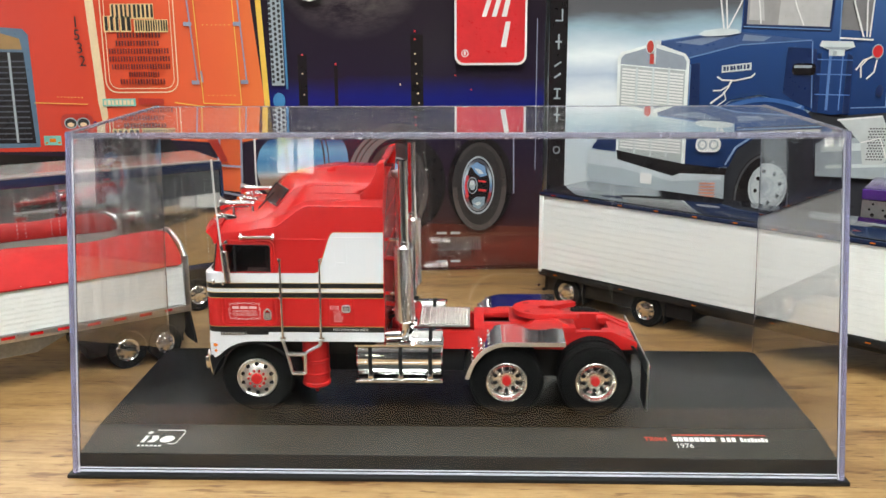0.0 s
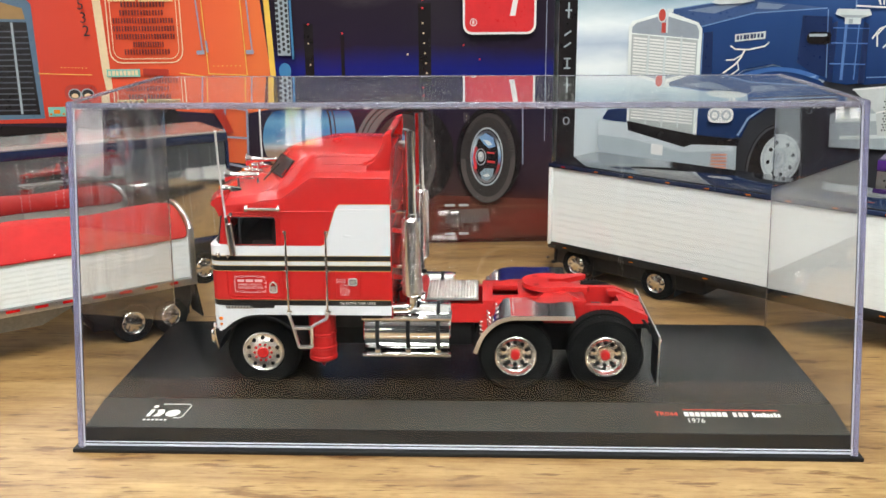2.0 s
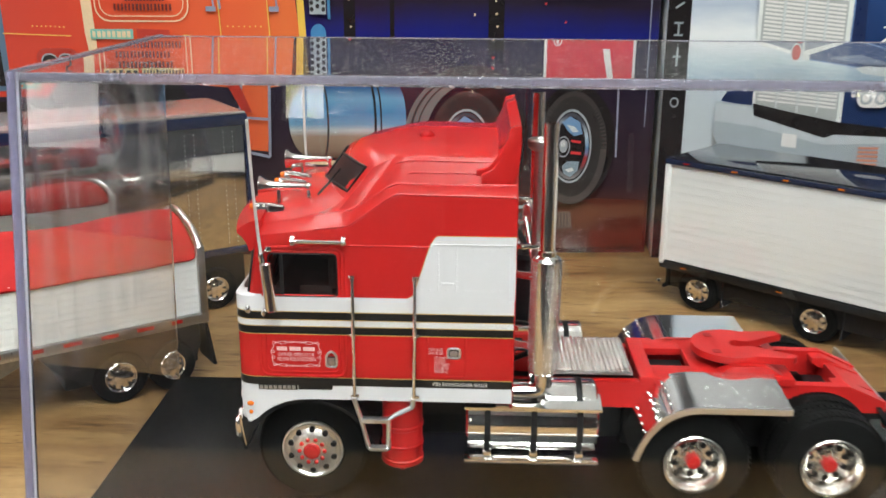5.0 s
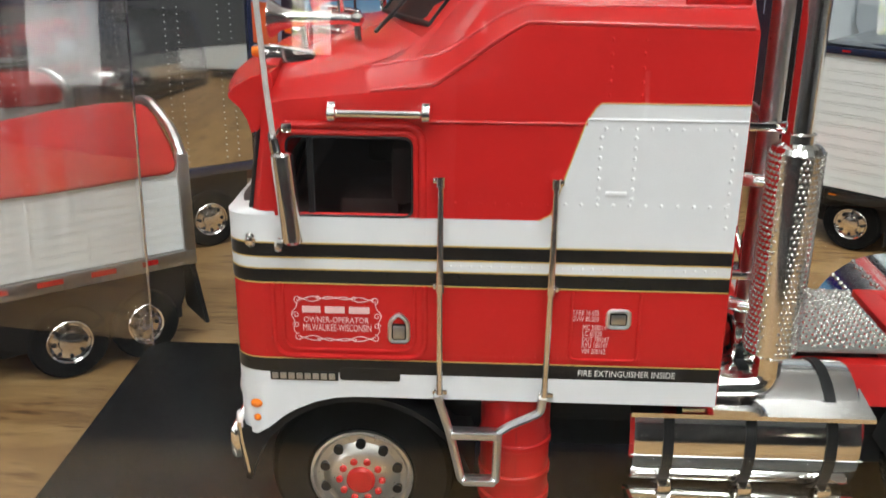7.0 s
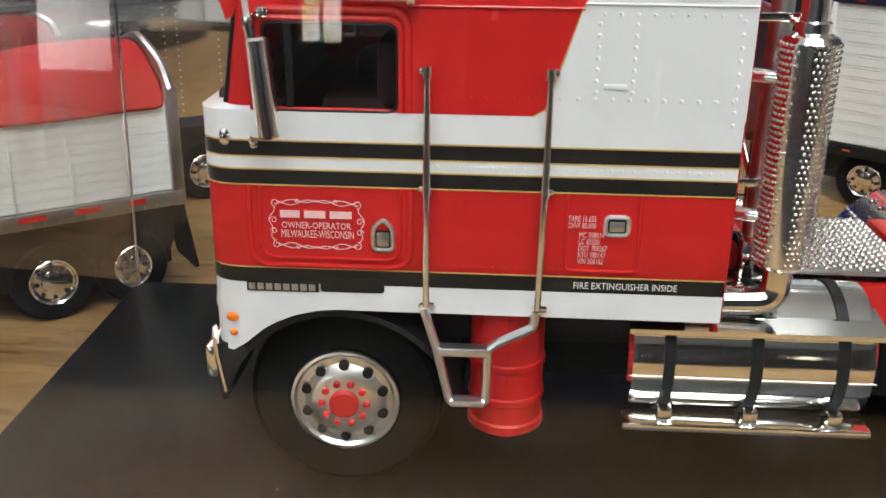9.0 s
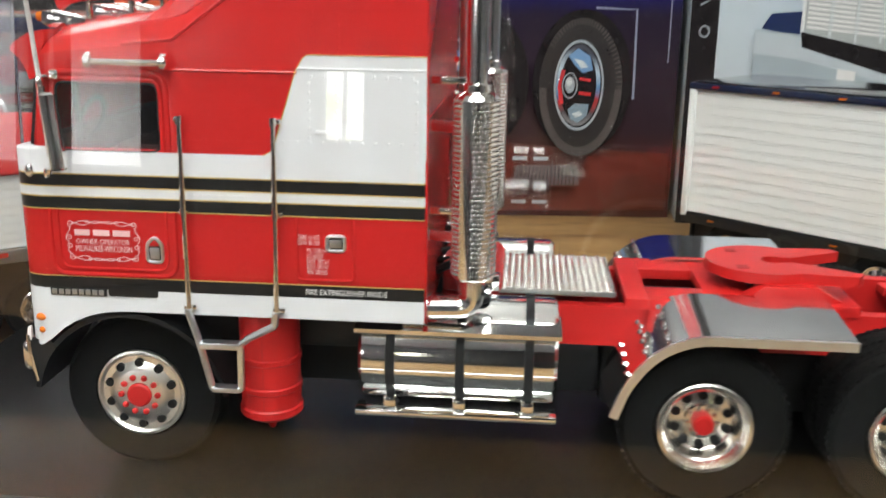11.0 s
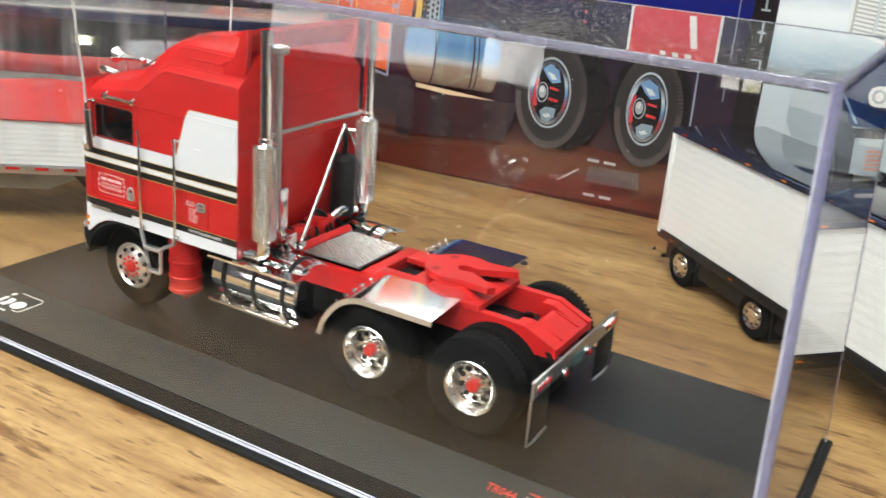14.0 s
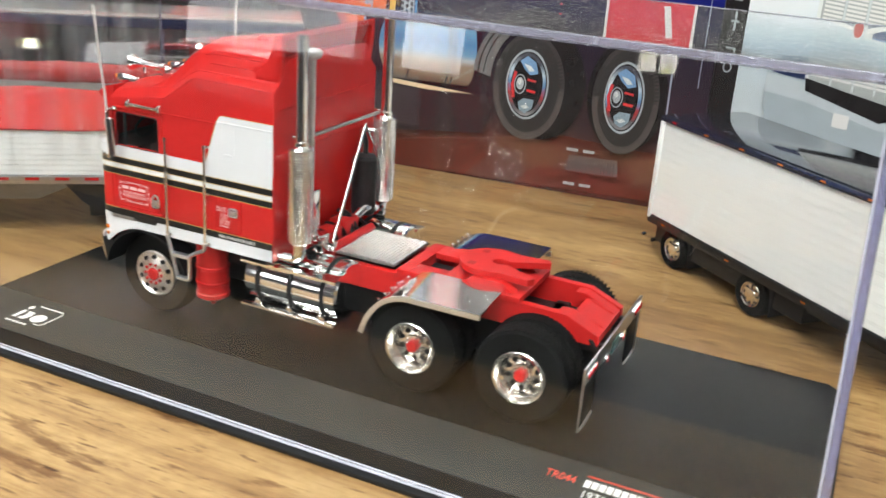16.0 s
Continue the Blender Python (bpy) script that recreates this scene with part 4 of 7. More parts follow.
S("picture_grille", [[(-300, 76.5), (-230.6, 76.5), (-232.6, 124), (-300, 126)]], DARKART, "dark grille picture")
S("picture_grille_bar", [rect(-300, -232.5, 78.5 + 2.9 * k, 79.2 + 2.9 * k) for k in range(15)], flat("grille_line_picture", (0.06, 0.065, 0.085)))
S("picture_grille_bar", [strip([(-240.5, 124), (-240.5, 77)], 1.3), strip([(-262, 124), (-260, 77)], 1.3)], SILVERDK, "grey grille post")
S("picture_emblem", [[(-300, 127), (-233, 125.5), (-234, 131), (-246, 134.5), (-300, 139)]], flat("brown_picture", (0.35, 0.2, 0.08)))
S("picture_lamp", [round_rect(-216, -198, 83, 92, 4)], SHADEORANGE)
S("picture_lamp", [oval(-210.5, 87, 3.6, 3.0), oval(-203.5, 87, 3.6, 3.0)], SILVERDK, "twin headlamp picture")
S("picture_lamp", [oval(-210.5, 87, 3.0, 2.4), oval(-203.5, 87, 3.0, 2.4)], INK)
S("picture_lamp", [oval(-210.5, 86.2, 1.9, 1.2), oval(-203.5, 86.2, 1.9, 1.2)], CREAM)
S("picture_turn_lamp", [rect(-226, -216.5, 75.5, 80.5)], TEAL)
S("picture_turn_lamp", [rect(-223, -219.5, 77, 79), rect(-225.4, -224, 76.2, 77.2), rect(-218.4, -217, 76.2, 77.2)], AMBER)
S("picture_panel_frame", frame_line(round_rect(-189.0, -149.5, 103.0, 190, 6), 0.6) + frame_line(round_rect(-187.0, -151.5, 105.0, 190, 5), 0.4), CREAM, "cream panel outline")
letters = thin(blocks(-182.8, -159.5, 141.4, 6.6, 10, 3), 0.72) + thin(blocks(-187, -172, 134.8, 7.2, 5, 4), 0.78) + thin(blocks(-170.5, -152.6, 134.6, 5.4, 13, 5), 0.7)
S("picture_title", [[(p[0][0] - 0.8, p[0][1] - 0.7), (p[1][0] + 0.3, p[1][1] - 0.7), (p[2][0] + 0.3, p[2][1] + 0.4), (p[3][0] - 0.8, p[3][1] + 0.4)] for p in letters], flat("pale_yellow_picture", (0.8, 0.55, 0.26)), "pale yellow letter outlines")
S("picture_title", letters, INK, "dark lettering blocks")
S("picture_lettering", sum([thin(blocks(a, b, v, 2.7, n, 10 + i), 0.85) for i, (a, b, v, n) in enumerate(((-181, -157, 131.2, 14), (-182, -158, 127.0, 15), (-186, -153, 123.0, 22), (-186, -152.5, 119.0, 22), (-185, -152.6, 115, 22), (-176, -159, 111, 13), (-181, -156, 107.2, 16)))], []), flat("dark_red_print", (0.16, 0.02, 0.015)), "dark small lettering blocks")
S("picture_name_plate", [rect(-191.8, -173.6, 95.8, 99.8)], TEAL, "pale green name plate")
S("picture_name_plate", blocks(-191.0, -174.2, 96.5, 2.6, 8, 31), CREAM)
S("picture_slot", [[(-172, 96.5), (-158, 96.5), (-158, 99.5), (-172, 100)]], SHADEORANGE)
S("picture_door_line", frame_line([(-136, 97), (-115, 96), (-118, 160), (-139, 160)], 0.5) + [strip([(-229, 98), (-200, 97)], 0.4), strip([(-152, 97.5), (-104, 91)], 0.5)], YELLOW)
S("picture_rivets", [oval(-216 + k * 1.9, 101 - k * 0.06, 0.32, 0.32, 6) for k in range(8)] + [oval(-133 + k * 2.4, 101, 0.35, 0.35, 6) for k in range(7)] + [oval(-134 + k * 2.4, 137.5, 0.35, 0.35, 6) for k in range(7)], YELLOW)
for u0, u1 in ((-146.5, -138.5), (-118.5, -111.5)):
    S("picture_grab_rail", [strip([(u0, 205), (u1, 108)], 0.8), rect(u1 - 3.4, u1 + 0.8, 107, 109), rect(u1 - 6, u1 - 1.6, 137, 139)], LILAC, "grey grab rail picture")
S("picture_handle", [strip([(-136.5, 114), (-135.8, 108)], 1.0)], LILAC)
lettering("picture_number", "1", 8.0, (-198.0, -0.6 - 0.05 * F1.n, 136.5), UPRIGHT, INK, B1, 0.02)
for k, c in enumerate("532"):
    lettering("picture_number", c, 8.0, (-197.8 + 0.9 * k, -0.6 - 0.05 * F1.n, 129.8 - 6.8 * k), UPRIGHT, INK, B1, 0.02)
S("picture_exhaust", [[(-98.5, 205), (-91.5, 205), (-90.5, 106), (-97.5, 106)]], SILVERDK, "perforated stack picture")
S("picture_perforation", [oval(-97.4 + 2.5 * c + 0.02 * (150 - v), v + 1.2 * (c % 2), 0.85, 1.0, 8) for c in range(3) for v in (108 + 2.6 * q for q in range(37))], INK)
S("picture_exhaust_edge", [strip([(-91.2, 205), (-89.2, 104)], 1.2), oval(-94, 98, 3.4, 4.2, 16)], BLUEART)
# steps, tank, mudguards and wheels
S("picture_step", frame_line([(-131, 50), (-117, 47), (-116, 78), (-128, 80)], 1.2) + [strip([(-131, 64), (-117, 63)], 1.1)], LILAC)
S("picture_step", [[(-136, 80), (-128, 66), (-124, 66), (-131, 82)]], SHADEORANGE)
S("picture_tank", [oval(-98, 62, 10, 15.5, 24, 90, 270) + oval(-60, 62, 4, 15, 12, -90, 90)], TANKART, "blue and silver fuel tank picture")
S("picture_tank_band", [strip([(-72 + 2.4 * math.cos(radians(a)), 62 + 15.3 * math.sin(radians(a))) for a in range(-84, 85, 14)], 1.0), strip([(-69.5 + 2.4 * math.cos(radians(a)), 62 + 15.3 * math.sin(radians(a))) for a in range(-84, 85, 14)], 0.7), strip([(-93 + 2.4 * math.cos(radians(a)), 62 + 15.3 * math.sin(radians(a))) for a in range(-84, 85, 14)], 0.9)], INK)
S("picture_tank_step", [[(-100, 44), (-52, 41), (-52, 43.4), (-100, 46)]], CREAM)
S("picture_mudguard", [oval(-28, 54, 29, 30, 24, 60, 178) + oval(-27, 52, 21, 26, 24, 60, 178)[::-1]], flat("dark_chrome_picture", (0.17, 0.16, 0.16)), "dull chrome mudguard picture")
S("picture_mudguard", [oval(-28, 54, 27, 28.4, 24, 60, 178) + oval(-28, 54, 26, 27.5, 24, 60, 178)[::-1], oval(-28, 54, 24, 26.4, 24, 60, 178) + oval(-28, 54, 23.3, 25.8, 24, 60, 178)[::-1]], INK)
S("picture_shadow", [[(-110, 20), (-50, 26), (-44, 44), (-110, 42)]], flat("dark_purple_picture", (0.03, 0.015, 0.02)))
for cx, rx in ((-23, 17.8), (24.2, 15.6)):
    S("picture_tyre", [oval(cx + (1.5 if cx < 0 else -5), 52.5, rx + 3, 25.5)], DARKART)
    S("picture_tyre", [oval(cx - 5.5, 50.5, rx, 24.5)], TYREART, "dark tyre picture")
    S("picture_tyre_wall", annulus(cx - 5.5, 50.5, rx - 0.2, 24.3, 2.6, 40, 3.2)[1:], TYREGREY, "grey tyre wall picture")
    S("picture_tread", [strip([(cx - 5.5 + (rx - 2.4) * math.cos(a), 50.5 + 22.4 * math.sin(a)), (cx - 5.5 + rx * math.cos(a), 50.5 + 24.4 * math.sin(a))], 0.55) for a in (radians(-40 + 4.2 * k) for k in range(44))], TYREGREY)
    S("picture_rim", [oval(cx - 6.2, 51.5, rx * 0.6, 16.0)], SILVERDK, "silver rim picture")
    S("picture_rim", [oval(cx - 6.2, 51.5, rx * 0.55, 15.0)], DARKART)
    S("picture_rim_edge", annulus(cx - 6.4, 51.5, rx * 0.53, 14.4, 1.5, wz=1.6), RIMART, "red and blue rim glints")
    S("picture_rim_glint", [[(cx - 10.5, 62), (cx - 7, 64.5), (cx - 2.5, 62), (cx - 1.2, 57), (cx - 5, 56), (cx - 8, 58.5)]], flat("bright_blue_picture", (0.16, 0.3, 0.52)), "blue sky glint in the rim")
    S("picture_rim_glint", [[(cx - 10, 43), (cx - 7.5, 45.2), (cx - 2.2, 45), (cx - 2.6, 41), (cx - 6, 38.2), (cx - 9, 39.6)]], flat("steel_blue_picture", (0.22, 0.3, 0.36)))
    S("picture_rim_glint", [[(cx - 8.5, 61), (cx - 5, 60.2), (cx - 3, 58), (cx - 5.6, 57.6)], [(cx - 8.5, 41.5), (cx - 5.5, 42.5), (cx - 4.2, 41.2), (cx - 6.8, 40.2)]], SILVER)
    S("picture_spoke", [strip([(cx - 12.4, 45), (cx - 13.4, 51), (cx - 12.2, 57)], 1.5), strip([(cx - 6.2, 49), (cx - 1.6, 48.5)], 1.2), strip([(cx - 6.2, 54), (cx - 1.8, 53.4)], 1.0)], REDART, "red rim glint")
    S("picture_hub", [oval(cx - 9.6, 51.5, 3.2, 5.0, 18)], DARKART)
    S("picture_hub", annulus(cx - 9.6, 51.5, 3.0, 4.6, 0.5, 18), SILVERDK)
    S("picture_hub", [oval(cx - 9.6, 51.8, 1.9, 2.9, 14)], SILVERDK)
    S("picture_hub", [oval(cx - 9.9, 52.8, 1.1, 1.4, 12)], SILVER)
S("picture_flap_line", [strip([(23, 78.5), (38, 78), (38.5, 47)], 0.8)], LILAC, "pale mud flap outline")
S("picture_step_plate", [[(-6, 15), (20, 15.5), (19, 23), (-4.5, 22.5)]], flat("grey_plate_picture", (0.12, 0.09, 0.09)))
S("picture_plate_line", [strip([(-4.8 + 1.5 * k, 15.4), (-3.4 + 1.4 * k, 22.2)], 0.5) for k in range(16)], flat("dark_plate_picture", (0.05, 0.035, 0.035)))
S("picture_lens", [rect(-6 + 8 * k, -0.4 + 8 * k, v, v + 1.3) for k in (0, 1) for v in (24.5, 8.5)], SILVERDK)
# maker's label with plain shapes, and a small shield
S("picture_label", [round_rect(4.4, 44.8, 116.0, 178, 5)], PRINTWHITE, "white bordered red label")
S("picture_label", [round_rect(5.6, 43.6, 117.2, 176.8, 4)], REDART)
S("picture_label_mark", [[(19.5, 141), (22, 141), (25.2, 150), (22.6, 150)], [(25, 141), (27.6, 141), (30.4, 150), (27.8, 150)], [(30.6, 141), (33.4, 141), (35.6, 150), (32.8, 150)],
                         [(30.2, 125.4), (33.2, 125.4), (35.6, 138.5), (32.8, 138.5)], [(17, 153.5), (24, 153.5), (26, 160), (19, 160)]] + annulus(10.2, 122.2, 2.0, 2.0, 0.5, 20) + [rect(9.6, 10.7, 121.2, 123.2)], PRINTWHITE, "white label strokes")
S("picture_shield", [[(-84, 205), (-84, 155), (-80, 150.5), (-75, 149), (-70, 150.5), (-66, 155), (-66, 205)]], PRINTWHITE)
S("picture_shield", [rect(-83 + 3.4 * k, -81.4 + 3.4 * k, 152, 205) for k in range(5)], REDART)
S("picture_corner", [strip([(50.5, 60), (50.5, 140)], 0.4)], LILAC)

B2, F2 = kit_box((51.6, 268.5, 0), -2.5, 0, 300, 205, 60, "printed model kit box with blue truck under storm sky", SKYART, -3.4)
S = F2.sheet
# u here starts at the left edge of the box
S("picture_border", [rect(0, 9.6, 0, 205)], DARKART, "black box border")
S("picture_border_lettering", [strip([(3, v), (6.5, v + 2.4)], 0.8) for v in (118, 112)] + [strip([(3, 106), (6.6, 106)], 0.8), strip([(3, 101), (6.6, 101)], 0.8), strip([(4.8, 101), (4.8, 106)], 0.8)]
  + [strip([(3.2, 131), (6.6, 131)], 0.9), strip([(5, 127), (5, 135)], 0.9)] + [strip([(3, 142), (6.6, 142), (6.6, 148)], 0.8)] + [strip([(3, 88 - 6 * k), (6.4, 90 - 6 * k), (3, 92 - 6 * k)], 0.7) for k in range(2)] + annulus(5, 73, 1.9, 2.2, 0.6, 16), SILVERDK, "pale border strokes")


def q(*pts):
    return [(x - 56.0, z) for x, z in pts]


# blue truck: cab first, then hood, fender and wheel, grille, bumper and steps
S("picture_wheel_well", [q((151, 62), (153.8, 64.4), (158, 74), (168, 81), (186, 86), (196, 95), (300, 95), (300, 30), (150, 30))], flat("dark_grey_picture", (0.03, 0.03, 0.036)))
S("picture_cab", [q((156.2, 128), (157.4, 205), (300, 205), (300, 95.5), (236, 93.8), (216, 92.4), (196, 94), (193, 130))], TRUCKBLUE, "blue cab picture")
S("picture_cab_edge", [q((157, 137.4), (202.5, 135.6), (206.5, 205), (203.5, 205), (201.6, 138.2), (159, 140), (159.2, 205), (157.4, 205))], BLUEDK, "dark windscreen frame picture")
S("picture_glass", [q((158.9, 139.8), (158.9, 205), (203.4, 205), (201.5, 138.2))], flat("grey_brown_glass_picture", (0.33, 0.31, 0.3)), "pale windscreen picture")
S("picture_glass", [q((175, 139.4), (178, 205), (203, 205), (201.3, 138.4)), q((160, 142), (160, 160), (166, 160), (168, 141.6))], flat("pale_glass_picture", (0.5, 0.48, 0.47)))
S("picture_glass", [q((206.8, 137), (209.5, 205), (226, 205), (222, 136))], flat("dim_glass_picture", (0.2, 0.19, 0.19)), "dim side glass picture")
S("picture_door_line", [strip([(204.8 - 56, 205), (207.2 - 56, 133), (208 - 56, 96)], 0.7), strip([(236 - 56, 205), (233 - 56, 150), (234 - 56, 97)], 0.6), strip([(216 - 56, 96.2), (300 - 56, 98.6)], 0.6)], flat("glint_blue_picture", (0.14, 0.24, 0.45)), "pale door edge glints")
S("picture_hood", [q((129, 66), (129.6, 122.6), (156.5, 129.4), (193, 131.4), (197, 128), (196.4, 94), (188, 97), (168, 103), (153, 100), (143, 92), (133, 84))], TRUCKBLUE, "blue truck hood picture")
S("picture_hood_shade", [q((129.2, 84), (129.6, 119), (136, 120), (137, 88), (133, 84)), q((180, 104), (181, 128), (196, 127), (196, 96), (188, 99))], BLUEDK, "dark hood shading picture")
S("picture_hood_top", [q((112, 130.6), (134, 134), (156, 135.8), (193, 131.6), (156.5, 129.2), (130, 122.4))], flat("hood_top_picture", (0.045, 0.085, 0.21)), "lighter hood top picture")
S("picture_hood_top", [q((122, 130.6), (140, 133.4), (150, 133.6), (136, 129)), q((158, 134.6), (172, 133.2), (168, 131), (157, 131.4))], flat("grey_blue_glint_picture", (0.2, 0.25, 0.36)), "grey glints on the hood")
S("picture_hood_line", [strip([(p[0] - 56, p[1]) for p in pts], w) for pts, w in ((((130, 122.4), (156.5, 129.2), (193, 131.5)), 0.6), (((112, 130.8), (134, 134.2), (156, 136)), 0.5), (((131, 119), (131, 92), (130.4, 68)), 0.6), (((193.4, 131), (194.6, 112), (195.6, 96)), 0.5), (((157.4, 138.6), (202, 136.8)), 0.6))], flat("hood_line_picture", (0.17, 0.28, 0.5)), "pale body edge glints")
S("picture_fender", [q((129.4, 63), (131, 84), (143, 92), (153, 99.6), (168, 102.4), (182, 99.8), (193, 94.4), (197, 90), (186, 86), (168, 81), (158, 74), (153.8, 64.4))], TRUCKBLUE, "blue fender picture")
S("picture_fender_light", [q(*[(150 + 2.2 * k, 97.2 + 4.4 * math.sin(k * 0.165)) for k in range(20)], *[(191.8 - 2.2 * k, 94.8 + 4.6 * math.sin((19 - k) * 0.165)) for k in range(20)])], flat("fender_glint_picture", (0.05, 0.13, 0.36)), "bright blue fender crest")
S("picture_fender_light", [strip([(p[0] - 56, p[1]) for p in ((152, 65.5), (157, 75), (167, 82), (180, 85.4))], 1.0), [(186.6 - 56, 96.4), (190.6 - 56, 97.4), (190 - 56, 96.0)]], flat("rim_glint_picture", (0.25, 0.36, 0.55)))
S("picture_name_plate", [q((147.4, 114.6), (162.8, 116.2), (162.8, 120.0), (147.4, 118.4))], SILVER, "pale name plate picture")
S("picture_name_plate", [[(x, z + 1.0) for x, z in b] for b in blocks(92.2, 106.2, 114.6, 2.3, 8, 40, 1.4)], BLUEDK)
S("picture_bolt", [strip([(p[0] - 56, p[1]) for p in pts], w) for pts, w in ((((145.3, 112.6), (148, 110.8), (155, 110.6), (163, 112.4), (165, 114.4)), 0.8), (((153, 110.8), (151, 106.4), (148.4, 103), (146.6, 101.6), (142.4, 98.4)), 0.9), (((151.6, 108), (147.6, 105.4), (143.4, 105.2)), 0.7), (((149.6, 104), (150.4, 100.4), (146.4, 97.4)), 0.6), (((226, 123.6), (220, 121), (216.6, 116)), 0.9), (((222, 121.6), (219, 118), (219.6, 112)), 0.8), (((227, 121.4), (226, 115), (222.4, 111.4)), 0.8))], PRINTWHITE, "pale lightning picture")
S("picture_pipe", [round_rect(183.8 - 56, 196.4 - 56, 113.4, 119.6, 2.6)], DARKART, "dark intake pipe picture")
S("picture_pipe", [round_rect(184.8 - 56, 194 - 56, 117.2, 118.6, 0.6)], SILVERDK)
S("picture_air_cleaner", [q((196, 94.2), (196, 124), (200, 125.4), (211, 125.2), (214.6, 123.2), (215, 93.4), (206, 92.4))], TRUCKBLUE, "blue air cleaner picture")
S("picture_air_cleaner", [q((196, 94.2), (196, 124), (198.6, 125), (198.6, 93.6)), q((211.6, 93), (211.6, 125), (214.6, 123.2), (215, 93.4))], BLUEDK, "dark sides of the air cleaner")
S("picture_air_glint", [strip([(203 - 56, 95), (203 - 56, 123.4)], 1.4), strip([(209.4 - 56, 95), (209.4 - 56, 123.4)], 0.6), strip([(196.4 - 56, 103.4), (214.6 - 56, 103)], 0.6), strip([(196.4 - 56, 114), (214.6 - 56, 113.6)], 0.6), strip([(196.4 - 56, 121.6), (214.6 - 56, 121.2)], 0.5)], flat("mid_blue_picture", (0.1, 0.2, 0.46)), "blue bands of the air cleaner")
S("picture_air_cap", [q((196.9, 128.6), (198, 131.2), (213.8, 130.8), (215.2, 128), (210, 126.4), (202, 126.6))] + [q((202, 123.4), (202, 127), (210, 127), (210, 123.4))], SILVER, "silver air cleaner cap picture")
S("picture_air_cap", [q((199, 128.2), (213, 127.8), (210, 126.6), (202, 126.8)), q((204, 123.6), (204, 126), (206, 126), (206, 123.6))], SILVERDK)
S("picture_mirror", [strip([(p[0] - 56, p[1]) for p in pts], w) for pts, w in ((((144.4, 205), (144.8, 152), (147.2, 137)), 0.9), (((147.4, 205), (147.6, 152), (149, 137)), 0.8), (((158.4, 160), (155, 150), (149.4, 138)), 0.8), (((163, 160), (165, 148), (166, 140)), 0.7), (((180, 160), (184, 148), (188, 139)), 0.7), (((210, 165), (213, 150), (219, 133)), 0.9), (((219.6, 165), (219.4, 150), (220.6, 133)), 0.8), (((224, 165), (222.6, 150), (222, 133)), 0.8), (((207, 132.6), (224, 131.6)), 0.9))], PRINTWHITE, "pale mirror arm picture")
S("picture_mirror_foot", [q((134, 134.6), (137, 136.6), (146, 137.8), (154, 137.2), (156, 135.4), (150, 134.2), (138, 133.6))], SILVER, "silver mirror foot picture")
S("picture_lamp_red", [oval(226.8 - 56, 125.7, 3.0, 3.8, 16)], SILVERDK)
S("picture_lamp_red", [oval(226.8 - 56, 125.7, 2.5, 3.2, 16)], REDART, "red lamp picture")
S("picture_badge", [oval(229.7 - 56, 105.3, 2.0, 3.2, 14)], BLUEDK)
# front wheel
S("picture_tyre", [oval(173 - 56, 46, 16, 26)], DARKART, "dark front tyre picture")
S("picture_tyre_wall", annulus(173 - 56, 46, 15.6, 25.4, 1.2), flat("tyre_line_picture", (0.07, 0.07, 0.075)))
S("picture_wheel", [oval(176 - 56, 53.5, 11.2, 13.2, 28)], flat("pale_wheel_picture", (0.5, 0.53, 0.54)), "pale wheel picture")
S("picture_wheel_edge", annulus(176 - 56, 53.5, 10.2, 12.2, 0.7), SILVERDK)
S("picture_wheel_edge", annulus(175.4 - 56, 53.5, 4.6, 5.8, 1.1), SILVERDK)
S("picture_wheel", [oval(176 - 56 + 7.4 * math.cos(a), 53.5 + 8.8 * math.sin(a), 1.0, 1.2, 10) for a in (radians(45 * k + 12) for k in range(8))], DARKART)
S("picture_wheel", [oval(175 - 56, 53.5, 2.4, 3.0, 14)], SILVERDK)
# grille
S("picture_grille_frame", [q((93, 68), (92.4, 122.2), (94, 125.4), (110, 130), (114, 129.6), (128, 124.6), (130.2, 121.4), (130.2, 64), (94, 70.5))], flat("bright_frame_picture", (0.78, 0.8, 0.78)), "bright grille frame picture")
S("picture_grille_top", [q((94, 119.4), (94.2, 122.4), (96, 124.4), (110, 128.4), (127, 123.4), (128.6, 120.6), (128.6, 116.2))], flat("grille_cap_picture", (0.3, 0.33, 0.38)), "grey grille cap picture")
S("picture_grille_dark", [q((94.2, 72.5), (94, 118.8), (128.2, 115.6), (128.2, 66.5))], flat("grille_back_picture", (0.42, 0.44, 0.43)))
S("picture_slat", [[(u - 56 + dx, v - 0.1 * (u - 93) + s2) for dx, s2 in ((0, 0), (w, -0.1 * w), (w, -0.1 * w + 0.95), (0, 0.95))] for u, w in ((95.0, 7.2), (103.4, 7.4), (112, 7.2), (120.2, 7.2)) for v in (75 + 1.6 * k for k in range(27))], PRINTWHITE, "white grille slats picture")
S("picture_grille_post", [strip([(a - 56, 117.6), (a - 56 + 0.1, 70)], 0.9) for a in (102.8, 111.4, 119.7)], SILVER)
S("picture_emblem", [oval(109.2 - 56, 128.4, 1.8, 3.2, 14), rect(109.2 - 56, 111.4 - 56, 119.4, 124.6)], flat("dull_red_picture", (0.5, 0.06, 0.045)), "red emblem picture")
S("picture_emblem", annulus(109.2 - 56, 128.4, 2.3, 3.8, 0.5, 20) + [rect(111.6 - 56, 114.8 - 56, 129.6, 131.6), rect(111.4 - 56, 112.4 - 56, 119.4, 129.6)], SILVER)
# bumper and lamps
S("picture_fender_far", [q((80.7, 76), (83, 79.6), (93, 80.4), (93, 72), (80, 74.4))], BLUEDK, "dark blue far fender picture")
